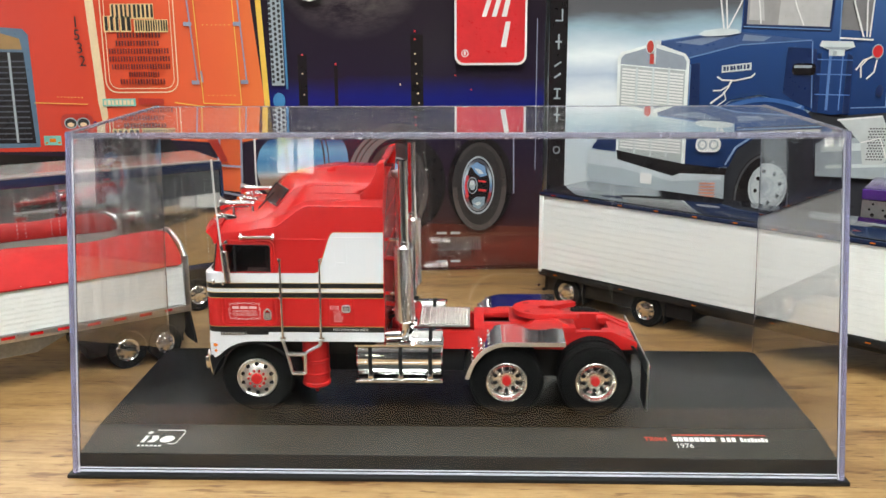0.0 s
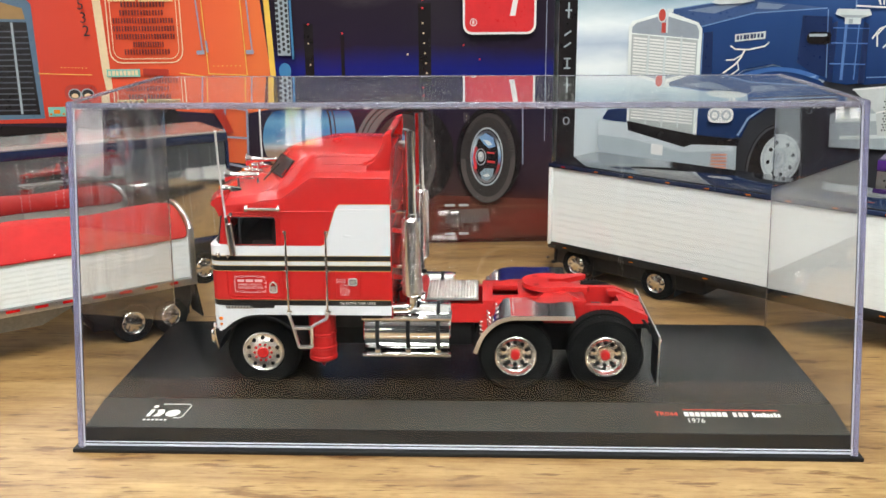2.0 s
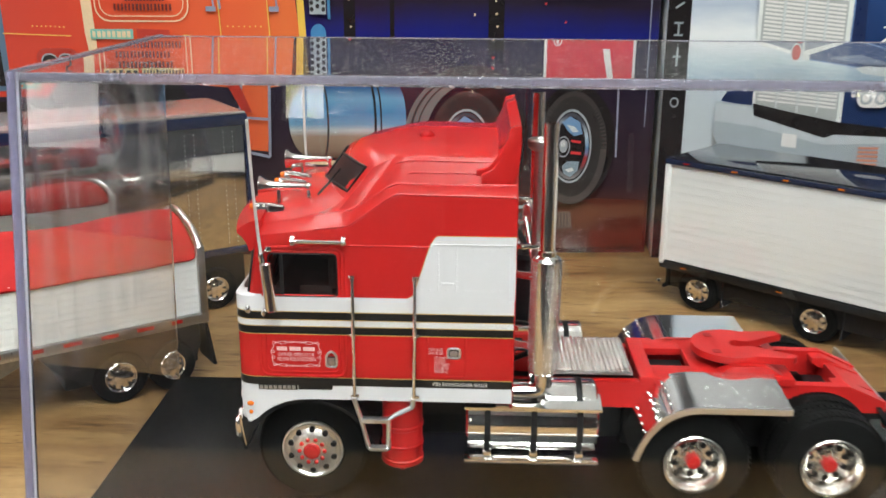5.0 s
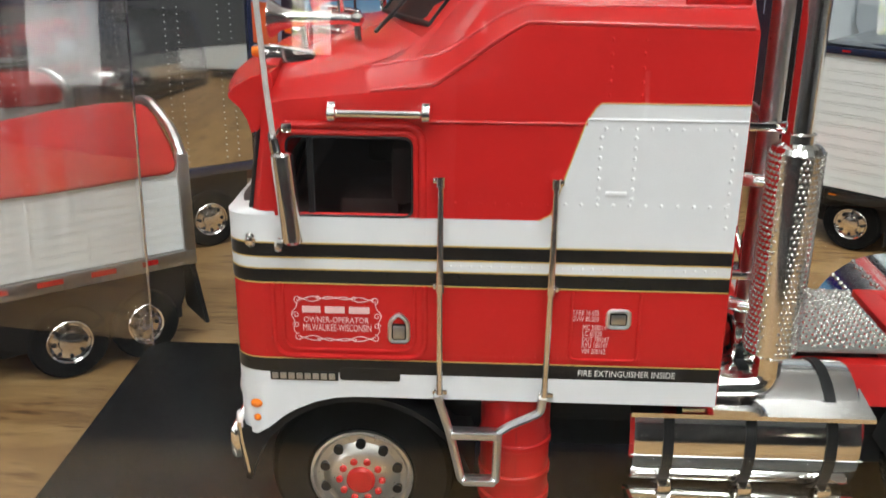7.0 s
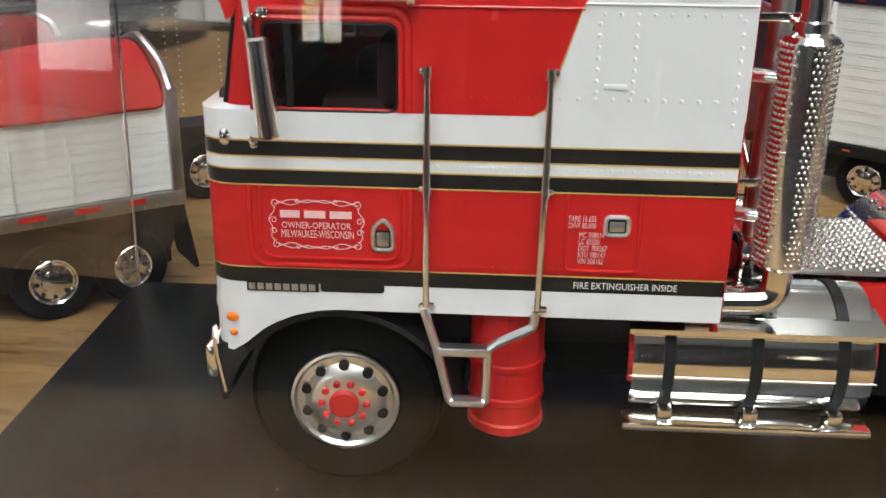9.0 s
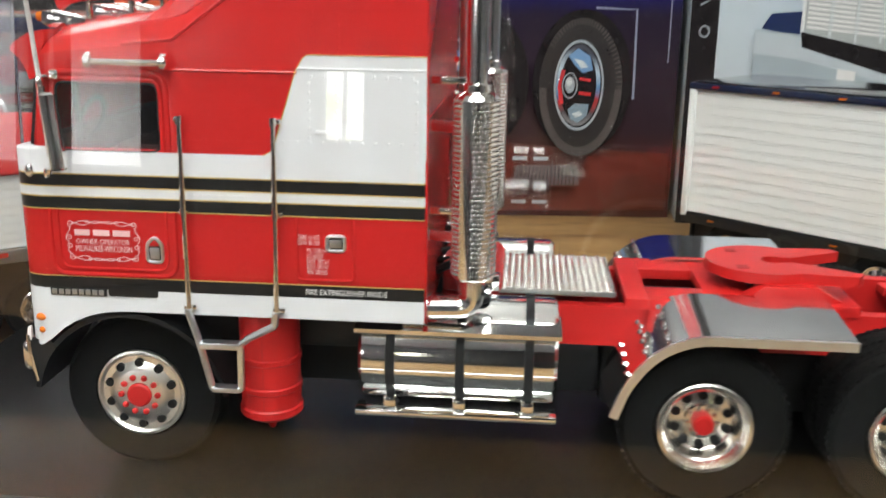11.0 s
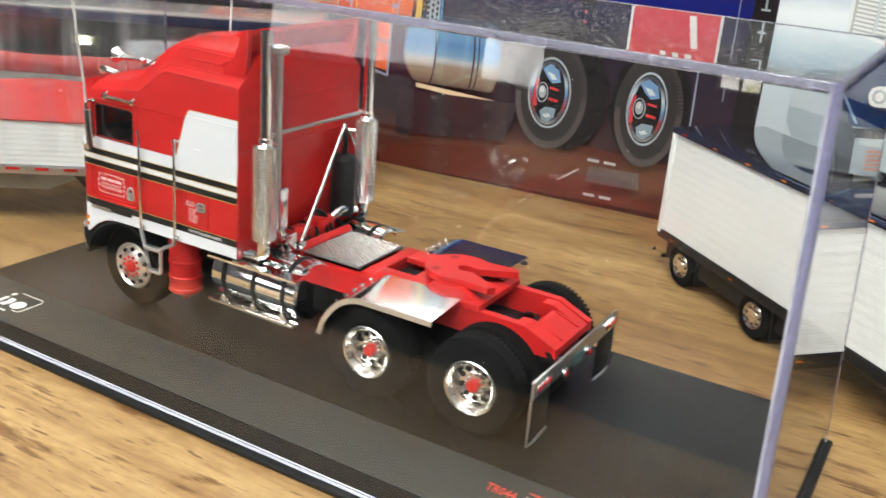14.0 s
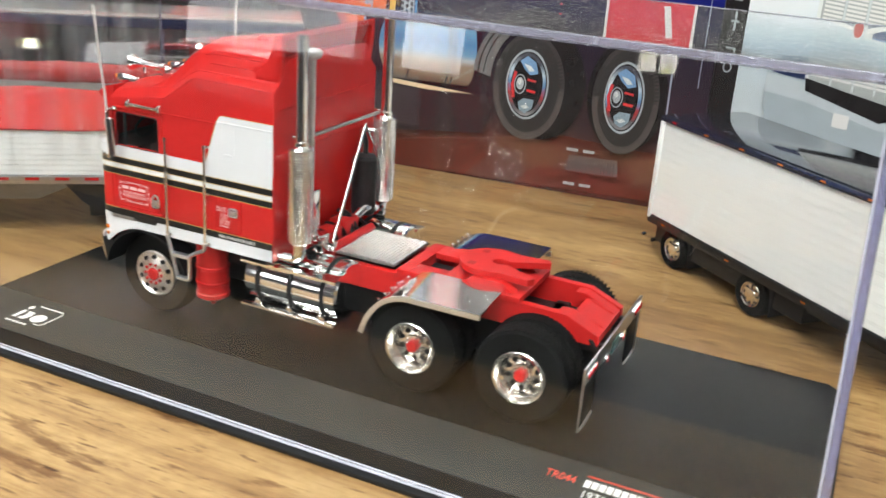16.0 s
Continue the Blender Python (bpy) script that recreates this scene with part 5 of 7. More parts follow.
S("picture_bumper", [q((77.9, 60), (77.9, 74.2), (93.4, 72.6), (125, 62), (151.6, 62), (152, 46), (120, 45), (81, 54))], flat("pale_bumper_picture", (0.38, 0.43, 0.47)), "silver bumper picture")
S("picture_bumper", [q((78, 66), (78, 73.6), (92, 72), (124, 61.4), (150, 61.4), (150, 57.6), (124, 56.6), (94, 64))], flat("light_bumper_picture", (0.52, 0.57, 0.6)))
S("picture_bumper_gap", [q((93.2, 73.6), (94, 68.4), (124, 59.4), (128, 61), (152, 60.2), (152.6, 63.8), (129.4, 66.2), (110, 70))], DARKART, "black bumper gap picture")
S("picture_headlamp", [round_rect(135.4 - 56, 148.8 - 56, 72.6, 80.6, 3.4)], PRINTWHITE, "white headlamp picture")
S("picture_headlamp", [oval(139 - 56, 76.6, 2.6, 2.8, 14), oval(145 - 56, 76.6, 2.6, 2.8, 14)], SILVERDK)
S("picture_headlamp", [oval(139 - 56, 76.6, 1.6, 1.8, 12), oval(145 - 56, 76.6, 1.6, 1.8, 12)], PRINTWHITE)
S("picture_plate", [q((106.6, 55.6), (112.8, 54.9), (112.8, 60.6), (106.6, 61.3))], PRINTWHITE, "white plate picture")
S("picture_flag", [rect(138.4 - 56, 146.8 - 56, 48 + 1.75 * k, 49 + 1.75 * k) for k in range(5)], flat("salmon_print", (0.65, 0.28, 0.2)), "striped flag picture")
# steps and tank behind the wheel
S("picture_step_tank", [q((201, 60), (200, 77), (204, 80), (300, 84), (300, 62), (240, 58))], SILVERDK, "silver step tank picture")
S("picture_step_tank", [q((203, 73), (203, 77), (300, 81), (300, 77)), q((206, 64), (206, 66), (300, 69), (300, 67))], SILVER)
S("picture_step_plate", [q((209, 90.6), (232, 92.6), (236, 84), (238, 70), (234, 66.4), (224, 66), (222, 78))], flat("pale_step_picture", (0.55, 0.57, 0.56)), "pale tread step picture")
S("picture_step_plate", [oval(226 - 56 + 1.5 * a + 0.7 * (b % 2), 69 + 1.5 * b, 0.5, 0.5, 6) for a in range(6) for b in range(12)], INK, "dark tread dots picture")
S("picture_step_plate", [strip([(222 - 56, 78), (232 - 56, 80.5), (236 - 56, 70)], 0.8), strip([(209 - 56, 90), (232 - 56, 92)], 0.7)], PRINTWHITE)


# ---- the model truck in the case ----
YM, ZG, HZ = 68.5, 9.75, 21.55
TR = thing("model_truck", (-5, YM, ZG), "red and white die-cast cab-over model truck with chrome", "model truck")


def far(y):
    return 2 * YM - y


def lerp_table(x, table):
    if x <= table[0][0]:
        return table[0][1]
    for (a, p), (b, q2) in zip(table, table[1:]):
        if x <= b:
            return p + (q2 - p) * (x - a) / (b - a)
    return table[-1][1]


HW = 26.2
SHOULDER = ((-77.4, 73.0), (-75, 73.7), (-53, 76.0), (-43.4, 82.9), (-18, 82.5))
UPPER = ((-77.4, 74.2), (-72, 75.6), (-60, 77.6), (-52, 79.0), (-44, 84.4), (-18, 84.3))
ROOF = ((-77.4, 75.0), (-72, 77.0), (-62.5, 79.2), (-61, 80.0), (-55.2, 87.8), (-53, 89.0), (-47.5, 89.9), (-40, 90.3), (-18, 90.0))
UPW = ((-77.4, 24.4), (-60, 24.2), (-51, 24.0), (-45.6, 23.6), (-18, 23.6))
ROOFW = ((-77.4, 22.0), (-60, 21.0), (-50, 19.0), (-46, 19.8), (-18, 19.8))


def half_width(x):
    t = min(max((-73.6 - x) / 3.8, 0), 1)
    return HW - 3.0 * (1 - math.sqrt(1 - t * t))


def lower_edge(x):
    if x > -62.5:
        return 37.0
    return max(31.2, HZ + math.sqrt(max(0, 15.45 ** 2 - (x + 62.5) ** 2)))


def cab_half(x):
    w, s = half_width(x), lerp_table(x, SHOULDER)
    d = HW - w
    u, r = lerp_table(x, UPPER), lerp_table(x, ROOF)
    uw, rw = lerp_table(x, UPW) - d, lerp_table(x, ROOFW) - d
    return [(w, lower_edge(x)), (w, 44), (w, 52), (w, 60.3), (w, 60.75), (w, 70.0), (w, s - 0.9), (w - 0.12, s - 0.4), (w - 0.5, s), (uw + 0.3, u - 0.35), (uw - 0.25, u), (rw + 0.7, r - 0.9), (rw - 0.6, r - 0.25), (rw * 0.5, r + 0.15), (0, r + 0.3)]


def roof_height(x, off):
    pts = cab_half(x)[6:]
    for (w1, z1), (w0, z0) in zip(pts, pts[1:]):
        if w0 <= abs(off) <= w1:
            return z1 + (z0 - z1) * (w1 - abs(off)) / (w1 - w0 + 1e-9)
    return pts[0][1]


NOSE = ((60.3, 0.0), (60.75, 2.7), (70, 4.3), (75, 4.6))


def lean(x, z):
    """The nose above the white band leans back."""
    f = min(max((-69.9 - x) / 7.5, 0), 1)
    return x + f * lerp_table(z, NOSE)


def swept(x, w):
    """The raised roof is swept back towards its sides."""
    return x + 7.0 * min(max((abs(w) - 5) / 13.5, 0), 1) * lerp_table(x, ((-67, 0), (-62, 1), (-52, 1), (-38, 0)))


XS = sorted(set([-77.4, -77.25, -76.9, -76.2, -75.2, -73.6, -71.5, -69.8, -67.5, -65, -62.5, -61, -60, -59.5, -57.5, -55.2, -53, -51.3, -49.5, -47.5, -46.5, -45.6, -43, -40, -36, -30, -24, -19.0, -18.5, -18.3]))
shell = bmesh.new()
rows = []
for x in XS:
    hp = cab_half(x)
    if x > -18.45:
        hp = [(w - 0.35 if w > 0.4 else w, z - (0.35 if i > 7 else 0)) for i, (w, z) in enumerate(hp)]
    ring = [(YM - w, z) for w, z in hp] + [(YM + w, z) for w, z in hp[-2::-1]]
    high = range(11, 2 * len(hp) - 12)
    rows.append([shell.verts.new((swept(lean(x, z), y - YM) if i in high else lean(x, z), y, z)) for i, (y, z) in enumerate(ring)])
NH = len(rows[0])
for i, (a, b) in enumerate(zip(rows, rows[1:])):
    for k in range(NH - 1):
        opening = k in (4, NH - 6) and XS[i] >= -69.9 and XS[i + 1] <= -55.1
        if not opening:
            shell.faces.new((a[k], a[k + 1], b[k + 1], b[k]))
for k in range(NH // 2):
    quad = [rows[0][k], rows[0][k + 1], rows[0][NH - 2 - k], rows[0][NH - 1 - k]]
    shell.faces.new(quad[:2] + ([quad[3]] if k + 1 >= NH - 2 - k else quad[2:]))
shell.faces.new(rows[-1][::-1])
cab = part("cab", shell, RED, TR, "glossy red die-cast cab", smooth=26)
md = cab.modifiers.new("wall", "SOLIDIFY")
md.thickness, md.offset = 0.0007, -1


def wrap(x_end, z0, z1, lift, close_front=True):
    """A painted band round both flanks and the nose."""
    bm = bmesh.new()
    xs = [x for x in XS if x <= x_end] + ([x_end] if x_end not in XS else [])
    path = [(x, YM - half_width(x) - lift, x) for x in reversed(xs)]
    path = [(p[0] - (lift if i == len(path) - 1 else 0), p[1], p[2]) for i, p in enumerate(path)]
    path += [(p[0], far(p[1]), p[2]) for p in reversed(path)]
    cols = []
    for x, y, xx in path:
        lo = z0(xx) if callable(z0) else z0
        cols.append((bm.verts.new((x, y, lo)), bm.verts.new((x, y, z1))))
    for a, b in zip(cols, cols[1:]):
        bm.faces.new((a[0], b[0], b[1], a[1]))
    return bm


for z0, z1, mat, lift, words in ((57.0, 60.45, WHITE, 0.10, "white band"), (55.35, 57.05, BLACKPAINT, 0.13, "black stripe"), (53.75, 55.4, WHITE, 0.10, "white stripe"), (52.1, 53.8, BLACKPAINT, 0.13, "black stripe"), (40.25, 42.1, BLACKPAINT, 0.13, "black stripe"), (lower_edge, 40.3, WHITE, 0.10, "white lower band")):
    ob = part("stripe", wrap(-18.6, z0, z1, lift), mat, cab, words, smooth=30)
ledge = bmesh.new()
path = [(x, s2 * half_width(x)) for s2, xs in ((-1, [v for v in XS if v <= -69.8][::-1]), (1, [v for v in XS if v <= -69.8])) for x in xs]
cols = [(ledge.verts.new((x - 0.1, YM + w * 1.004, 60.42)), ledge.verts.new((lean(x, 60.75) - 0.1, YM + w * 1.002, 60.9))) for x, w in path]
for a, b in zip(cols, cols[1:]):
    ledge.faces.new((a[0], b[0], b[1], a[1]))
part("nose_ledge", ledge, WHITE, cab, "white ledge under the windscreen", smooth=40)
for z in (57.1, 55.3, 53.85, 52.05, 42.15):
    part("pinstripe", wrap(-18.6, z - 0.09, z + 0.09, 0.17), GOLD, cab, "gold pinstripe", smooth=30)
for side, flip in ((YM - HW - 0.12, False), (YM + HW + 0.04, True)):
    poly = [(-41.0, 60.4), (-39.6, 61.2), (-36.2, 71.9), (-35.2, 73.6), (-34.6, 74.1), (-18.5, 74.1), (-18.5, 60.35), (-41.0, 60.35)]
    part("white_panel", prism(poly, "y", side, side + 0.08), WHITE, cab, "white painted sleeper panel")
    edge = [(x, side - 0.03 if not flip else side + 0.11, z) for x, z in poly[:6]]
    part("pinstripe", tube(edge, 0.09, 5), GOLD, cab, "gold pinstripe")

# pressed lines, rivets and recessed panels on the flanks
for sgn, yw in ((-1, YM - HW), (1, YM + HW)):
    o = sgn * 0.1
    part("panel_seam", tube([(-54.5, yw + o * 0.4, 71.75), (-36.0, yw + o * 0.4, 71.75)], 0.2, 6), RED, cab, "raised panel seam")
    part("panel_seam", tube([(-36, yw + o * 1.1, 72.3), (-18.6, yw + o * 1.1, 72.3)], 0.17, 6), WHITE, cab)
    part("door_edge", tube([(v.x, yw + o, v.y) for v in rounded([(-54.0, 52.0, 0), (-54.0, 42.5, 0), (-72.2, 42.5, 0), (-72.2, 52.0, 0)], 2.2)], 0.34, 8), RED, cab, "pressed door panel edge")
    part("door_edge", tube([(v.x, yw + o, v.y) for v in rounded([(-55.2, 52.0, 0), (-55.2, 43.4, 0), (-71.0, 43.4, 0), (-71.0, 52.0, 0)], 1.8)], 0.22, 8), RED, cab)
    part("hatch_edge", tube([(v.x, yw + o, v.y) for v in rounded([(-36.6, 51.8, 0), (-36.6, 42.9, 0), (-28.6, 42.9, 0), (-28.6, 51.8, 0)], 0.8)], 0.22, 8), RED, cab, "pressed hatch edge")
    part("window_frame", tube([(v.x, yw + sgn * 0.0, v.y) for v in rounded([(-71.0, 60.5, 0), (-71.0, 71.2, 0), (-54.2, 71.2, 0), (-54.2, 60.5, 0)], 2.3, 7)], 0.42, 8), RED, cab, "raised red window frame")
    part("window_frame", tube([(v.x, yw - sgn * 0.05, v.y) for v in rounded([(-70.1, 60.5, 0), (-70.1, 70.3, 0), (-55.0, 70.3, 0), (-55.0, 60.5, 0)], 1.6, 7)], 0.36, 8), RED, cab, "inner window frame ridge")
    part("frame_bracket", box(-70.0, -68.7, *sorted((yw, yw + sgn * 1.0)), 70.35, 71.5, 0.25), CHROME, cab, "small chrome bracket")
    corner = [(lean(-76.9, z) - 0.05, YM + sgn * (half_width(-76.9) + 0.05), z) for z in (60.9, 64, 67, 70.4)]
    part("windscreen_gasket", tube(corner, 0.34, 8), DARK, cab, "black windscreen side gasket")
    part("window_gasket", tube([(v.x, yw + sgn * 0.02, v.y) for v in rounded([(-69.7, 60.5, 0), (-69.7, 69.8, 0), (-55.4, 69.8, 0), (-55.4, 60.5, 0)], 1.2, closed=True)], 0.16, 6, True), DARK, cab, "black window gasket")
    part("window_divider", box(-67.4, -66.7, min(yw - sgn * 0.1, yw - sgn * 0.8), max(yw - sgn * 0.1, yw - sgn * 0.8), 60.3, 69.9), DARK, cab, "black quarter-light post")
    pane = part("window_pane", prism(round_rect(-69.8, -55.3, 60.3, 69.9, 1.0), "y", min(yw - sgn * 0.45, yw - sgn * 0.75), max(yw - sgn * 0.45, yw - sgn * 0.75)), TINT, cab, "dark tinted side window")
    pane.visible_shadow = False
    rv = bmesh.new()
    dome = (1.0, 0.55, 1.0)
    for k in range(11):
        ball((-38 + k * 1.8, yw + sgn * 0.12, 62.45), 0.25, rv, 8, dome)
    for k in range(9):
        ball((-19.8, yw + sgn * 0.12, 60 + k * 1.35), 0.25, rv, 8, dome)
        ball((-34 + k * 1.7, yw + sgn * 0.12, 71.3), 0.22, rv, 8, dome)
    for x in (-34.4, -30.6):
        for k in range(7):
            ball((x, yw + sgn * 0.12, 63.2 + k * 1.18), 0.25, rv, 8, dome)
    for k in range(27):
        ball((-51 + k * 1.18, yw + sgn * 0.1, 54.65), 0.2, rv, 6, dome)
    for k in range(3):
        ball((-53.9, yw + sgn * 0.1, 57.6 + k * 0.9), 0.18, rv, 6, dome)
    tagged(part("rivets", rv, WHITE, cab, "painted rivets"), kind="stuff")
    rv = bmesh.new()
    for k in range(9):
        ball((-52 + k * 1.5, yw + sgn * 0.02, 62.3), 0.23, rv, 6, dome)
        ball((-28.3, yw + sgn * 0.02, 43 + k * 1.05), 0.2, rv, 6, dome)
        ball((-36.9, yw + sgn * 0.02, 43 + k * 1.05), 0.18, rv, 6, dome)
        ball((-73.4, yw + sgn * 0.02, 43 + k * 1.05), 0.2, rv, 6, dome)
    for k in range(11):
        ball((-51.5 + k * 1.35, yw + sgn * 0.02, 42.9), 0.18, rv, 6, dome)
    for x in (-33.8, -30.3):
        for k in range(5):
            ball((x, yw + sgn * 0.02, 75.0 + k * 1.5), 0.24, rv, 6, dome)
    tagged(part("rivets", rv, RED, cab), kind="stuff")
    part("vent_slot", box(-33.6, -31.2, min(yw, yw + sgn * 0.35), max(yw, yw + sgn * 0.35), 63.55, 64.1, 0.12), WHITE, cab, "white vent lip")
    for hx0, hx1, hz0, hz1, peak in ((-58.4, -55.8, 44.5, 47.3, True), (-32.5, -29.6, 47.1, 49.4, False)):
        ring = [(hx0 + 0.2, hz0 + 0.2), (hx1 - 0.2, hz0 + 0.2), (hx1 - 0.2, hz1)] + ([((hx0 + hx1) / 2, hz1 + 1.1)] if peak else []) + [(hx0 + 0.2, hz1)]
        fr = tube([(v.x, yw + sgn * 0.1, v.y) for v in rounded([(a, b, 0) for a, b in ring], 0.6, 4, True)], 0.27, 8, True)
        h = part("door_handle", fr, LIP, cab, "chrome handle surround")
        part("latch", box(hx0 + 0.6, hx1 - 0.6, yw - 0.35, yw + 0.35, hz0 + 0.6, hz1 - 0.5, 0.12), STEEL, h, "bare metal latch")
        # no hollow here: black colour gives the shade around the latch
        part("recess", box(hx0 + 0.3, hx1 - 0.3, yw - 0.15, yw + 0.15, hz0 + 0.3, hz1 - 0.3), DARK, h, "black block for the shade in the latch recess")
    # grab bars, upper bar and side lamps
    yo = yw + sgn * 1.3
    for rx, bot in ((-52.1, 0), (-39.2, 1)):
        gb = bmesh.new()
        rod((rx - 0.05, yo, 52.4), (rx, yo, 65.3), 0.46, 0.32, 12, gb)
        rod((rx - 0.05, yo, 52.5), (rx - (0.25 if bot else 0), yo, 38.4), 0.36, 0.42, 12, gb)
        for mz, h in ((64.6, 1.2), (51.8, 1.0)):
            rod((rx - 0.02, yo, mz), (rx - 0.02, yo, mz + h), 0.52, 0.52, 12, gb)
        part("grab_bar", gb, CHROME, cab, "long tapered chrome grab bar")
        mt = bmesh.new()
        for mz in (65.2, 52.3, 38.4):
            side = 0.95 if bot else -0.95
            ends = sorted((rx, rx + side)) if mz > 40 else (rx - 0.95, rx + 0.9)
            box(ends[0], ends[1], min(yw, yo) + (0.3 if sgn < 0 else 0), max(yw, yo) - (0.3 if sgn > 0 else 0), mz - 0.38, mz + 0.38, 0.2, mt)
        part("bar_bracket", mt, CHROME, cab, "chrome bar brackets")
    part("upper_bar", tube([(-64.8, yw + sgn * 1.2, 72.75), (-53.2, yw + sgn * 1.2, 72.7)], 0.46, 12), CHROME, cab, "short chrome bar over the door")
    ub = bmesh.new()
    for x in (-64.2, -53.8):
        box(x - 0.5, x + 0.5, *sorted((yw - sgn * 0.5, yw + sgn * 1.3)), 72.9, 74.0, 0.2, ub)
        lathe([(0, -0.62), (0.7, -0.6), (0.95, -0.4), (0.95, 0.4), (0.7, 0.6), (0, 0.62)], (x, yw + sgn * 1.15, 72.75), (1, 0, 0), 16, ub)
    part("bar_bracket", ub, CHROME, cab)
    part("side_lamp", ball((-74.4, YM + sgn * 26.3, 57.4), 0.75, None, 12, (0.95, 0.9, 1.35)), CHROME, cab, "small chrome side fitting")
    for z, s in ((35.6, 0.95), (33.6, 0.8)):
        part("turn_lamp", ball((-75.0, YM + sgn * 25.95, z), s * 0.66, None, 14, (1.3 if s > 0.9 else 1.0, 1.1, 0.95)), AMBER, cab, "amber turn lamp")
    part("head_lamp", lathe([(0, 0.6), (1.2, 0.5), (1.9, 0), (2.0, -1)], (-77.4, YM + sgn * 21.5, 36.0), (-1, 0, 0), 18), LAMPGLASS, cab, "pale headlamp")
    part("bumper_end", prism([(-77.6, 31.6), (-74.4, 32.2), (-73.6, 30.5), (-75.8, 27.4), (-76.6, 25.4), (-77.4, 25.4)], "y", min(YM + sgn * 20, YM + sgn * 25.6), max(YM + sgn * 20, YM + sgn * 25.6)), DARK, cab, "black bumper end")
    part("bumper_trim", tube([(-77.6, YM + sgn * 25.6, 32.5), (-77.4, YM + sgn * 25.7, 29.8), (-76.7, YM + sgn * 25.7, 25.3)], 0.3, 6), CHROME, cab)
    part("bumper_lamp", lathe([(0, 0.7), (1.0, 0.5), (1.3, 0)], (-77.5, YM + sgn * 24.6, 32.4), (-1, sgn * 0.4, 0), 12), LAMPGLASS, cab)
    part("name_plate", box(-73.0, -64.6, min(yw, yw + sgn * 0.3), max(yw, yw + sgn * 0.3), 39.2, 40.4, 0.08), DARK, cab, "small dark name plate")
    for k in range(8):
        part("plate_bar", box(-72.75 + k * 1.0, -72.0 + k * 1.0, *sorted((yw + sgn * 0.25, yw + sgn * 0.4)), 39.4, 40.2, 0.04), STEEL, cab)
    part("slot", prism(round_rect(-64.4, -57.0, 39.3, 41.0, 0.4), "y", min(yw, yw + sgn * 0.2), max(yw, yw + sgn * 0.2)), BLACKPAINT, cab)
    # mirror on its arm, with the whip antenna above
    ym = YM + sgn * 28.9
    mb = lathe([(0, 0), (0.95, 0.05), (1.25, 0.4), (1.25, 10.4), (0.95, 10.7), (0, 10.75)], (-68.8, ym, 58.0), (-0.08, 0, 1), 28)
    for v in mb.verts:
        if (v.co.y - ym) * sgn < -0.35:
            v.co.y = ym - sgn * 0.35
    mir = part("mirror", mb, CHROME, cab, "upright half-round chrome side mirror", smooth=40)
    part("mirror_arm", tube(rounded([(-70.6, YM + sgn * 26, 70.6), (-70.6, ym, 70.6), (-70.2, ym, 68.2)], 0.8), 0.55, 10), CHROME, mir)
    part("mirror_arm", tube(rounded([(-71.0, YM + sgn * 25.8, 58.6), (-70.6, ym, 57.2), (-70.4, ym, 58.2)], 0.8), 0.5, 8), CHROME, mir)
    an = tube([(-70.4, ym, 69.4), (-71.0, ym - sgn * 0.2, 76.0), (-71.4, ym + sgn * 0.6, 86.0), (-71.5, ym + sgn * 1.6, 98.2)], 0.32, 10)
    part("antenna", an, WHIP, mir, "tapered whip antenna")
    # boarding step below the door
    part("boarding_step", tube(rounded([(-52.4, yo, 38.2), (-50.8, yo, 32.9), (-49.3, yo, 26.2), (-45.0, yo, 26.2), (-44.9, yo, 33.2), (-43.6, yo, 34.2), (-39.8, yo, 36.2), (-39.6, yo, 38.2)], 0.5, 3), 0.55, 8), LIP, cab, "chrome boarding step frame")
    part("step_tread", box(-50.6, -44.9, yo - 0.9, yo + 0.9, 32.5, 33.5, 0.15), LIP, cab, "ribbed step tread")
    part("step_tread", box(-49.2, -45.1, yo - 0.9, yo + 0.9, 25.9, 26.7, 0.15), LIP, cab)

YN = YM - HW
lettering("door_print", "OWNER-OPERATOR", 1.1, (-68.6, YN - 0.15, 47.0), UPRIGHT, PRINTPINK, cab, 0.02, squeeze=0.78)
lettering("door_print", "MILWAUKEE-WISCONSIN", 1.3, (-68.7, YN - 0.15, 45.9), UPRIGHT, PRINTPINK, cab, 0.02, squeeze=0.56)
part("door_print", bars(-68.7, -60.6, 48.25, 0.85, 3, YN - 0.1, seed=5), PRINTPINK, cab, "pale script bars")
scroll = bmesh.new()
yscroll = YN - 0.12


def curl(x, z, r, a0, turns, sx):
    """A closing spiral that ends a printed flourish."""
    n = 22
    return [(x + sx * r * (1 - 0.75 * k / n) * math.cos(a0 + turns * 2 * math.pi * k / n), yscroll, z + r * (1 - 0.75 * k / n) * math.sin(a0 + turns * 2 * math.pi * k / n)) for k in range(n + 1)]


for zc, up in ((49.9, 1), (45.05, -1)):
    for half in (-1, 1):
        for amp, lift in ((0.26, 0.0), (-0.2, 0.16)):
            tube([(-64.6 + half * 4.5 * k / 20, yscroll, zc + up * (lift + amp * math.sin(math.pi * 2.4 * k / 20) + 0.25 * (1 - k / 20))) for k in range(21)], 0.055, 5, bm=scroll)
        tube(curl(-64.6 + half * 4.6, zc + up * 0.05, 0.5, -up * math.pi / 2, 1.2 * up, half), 0.055, 5, bm=scroll)
        tube(curl(-64.6 + half * 2.2, zc + up * 0.3, 0.3, -up * math.pi / 2, 1.1 * up, -half), 0.05, 5, bm=scroll)
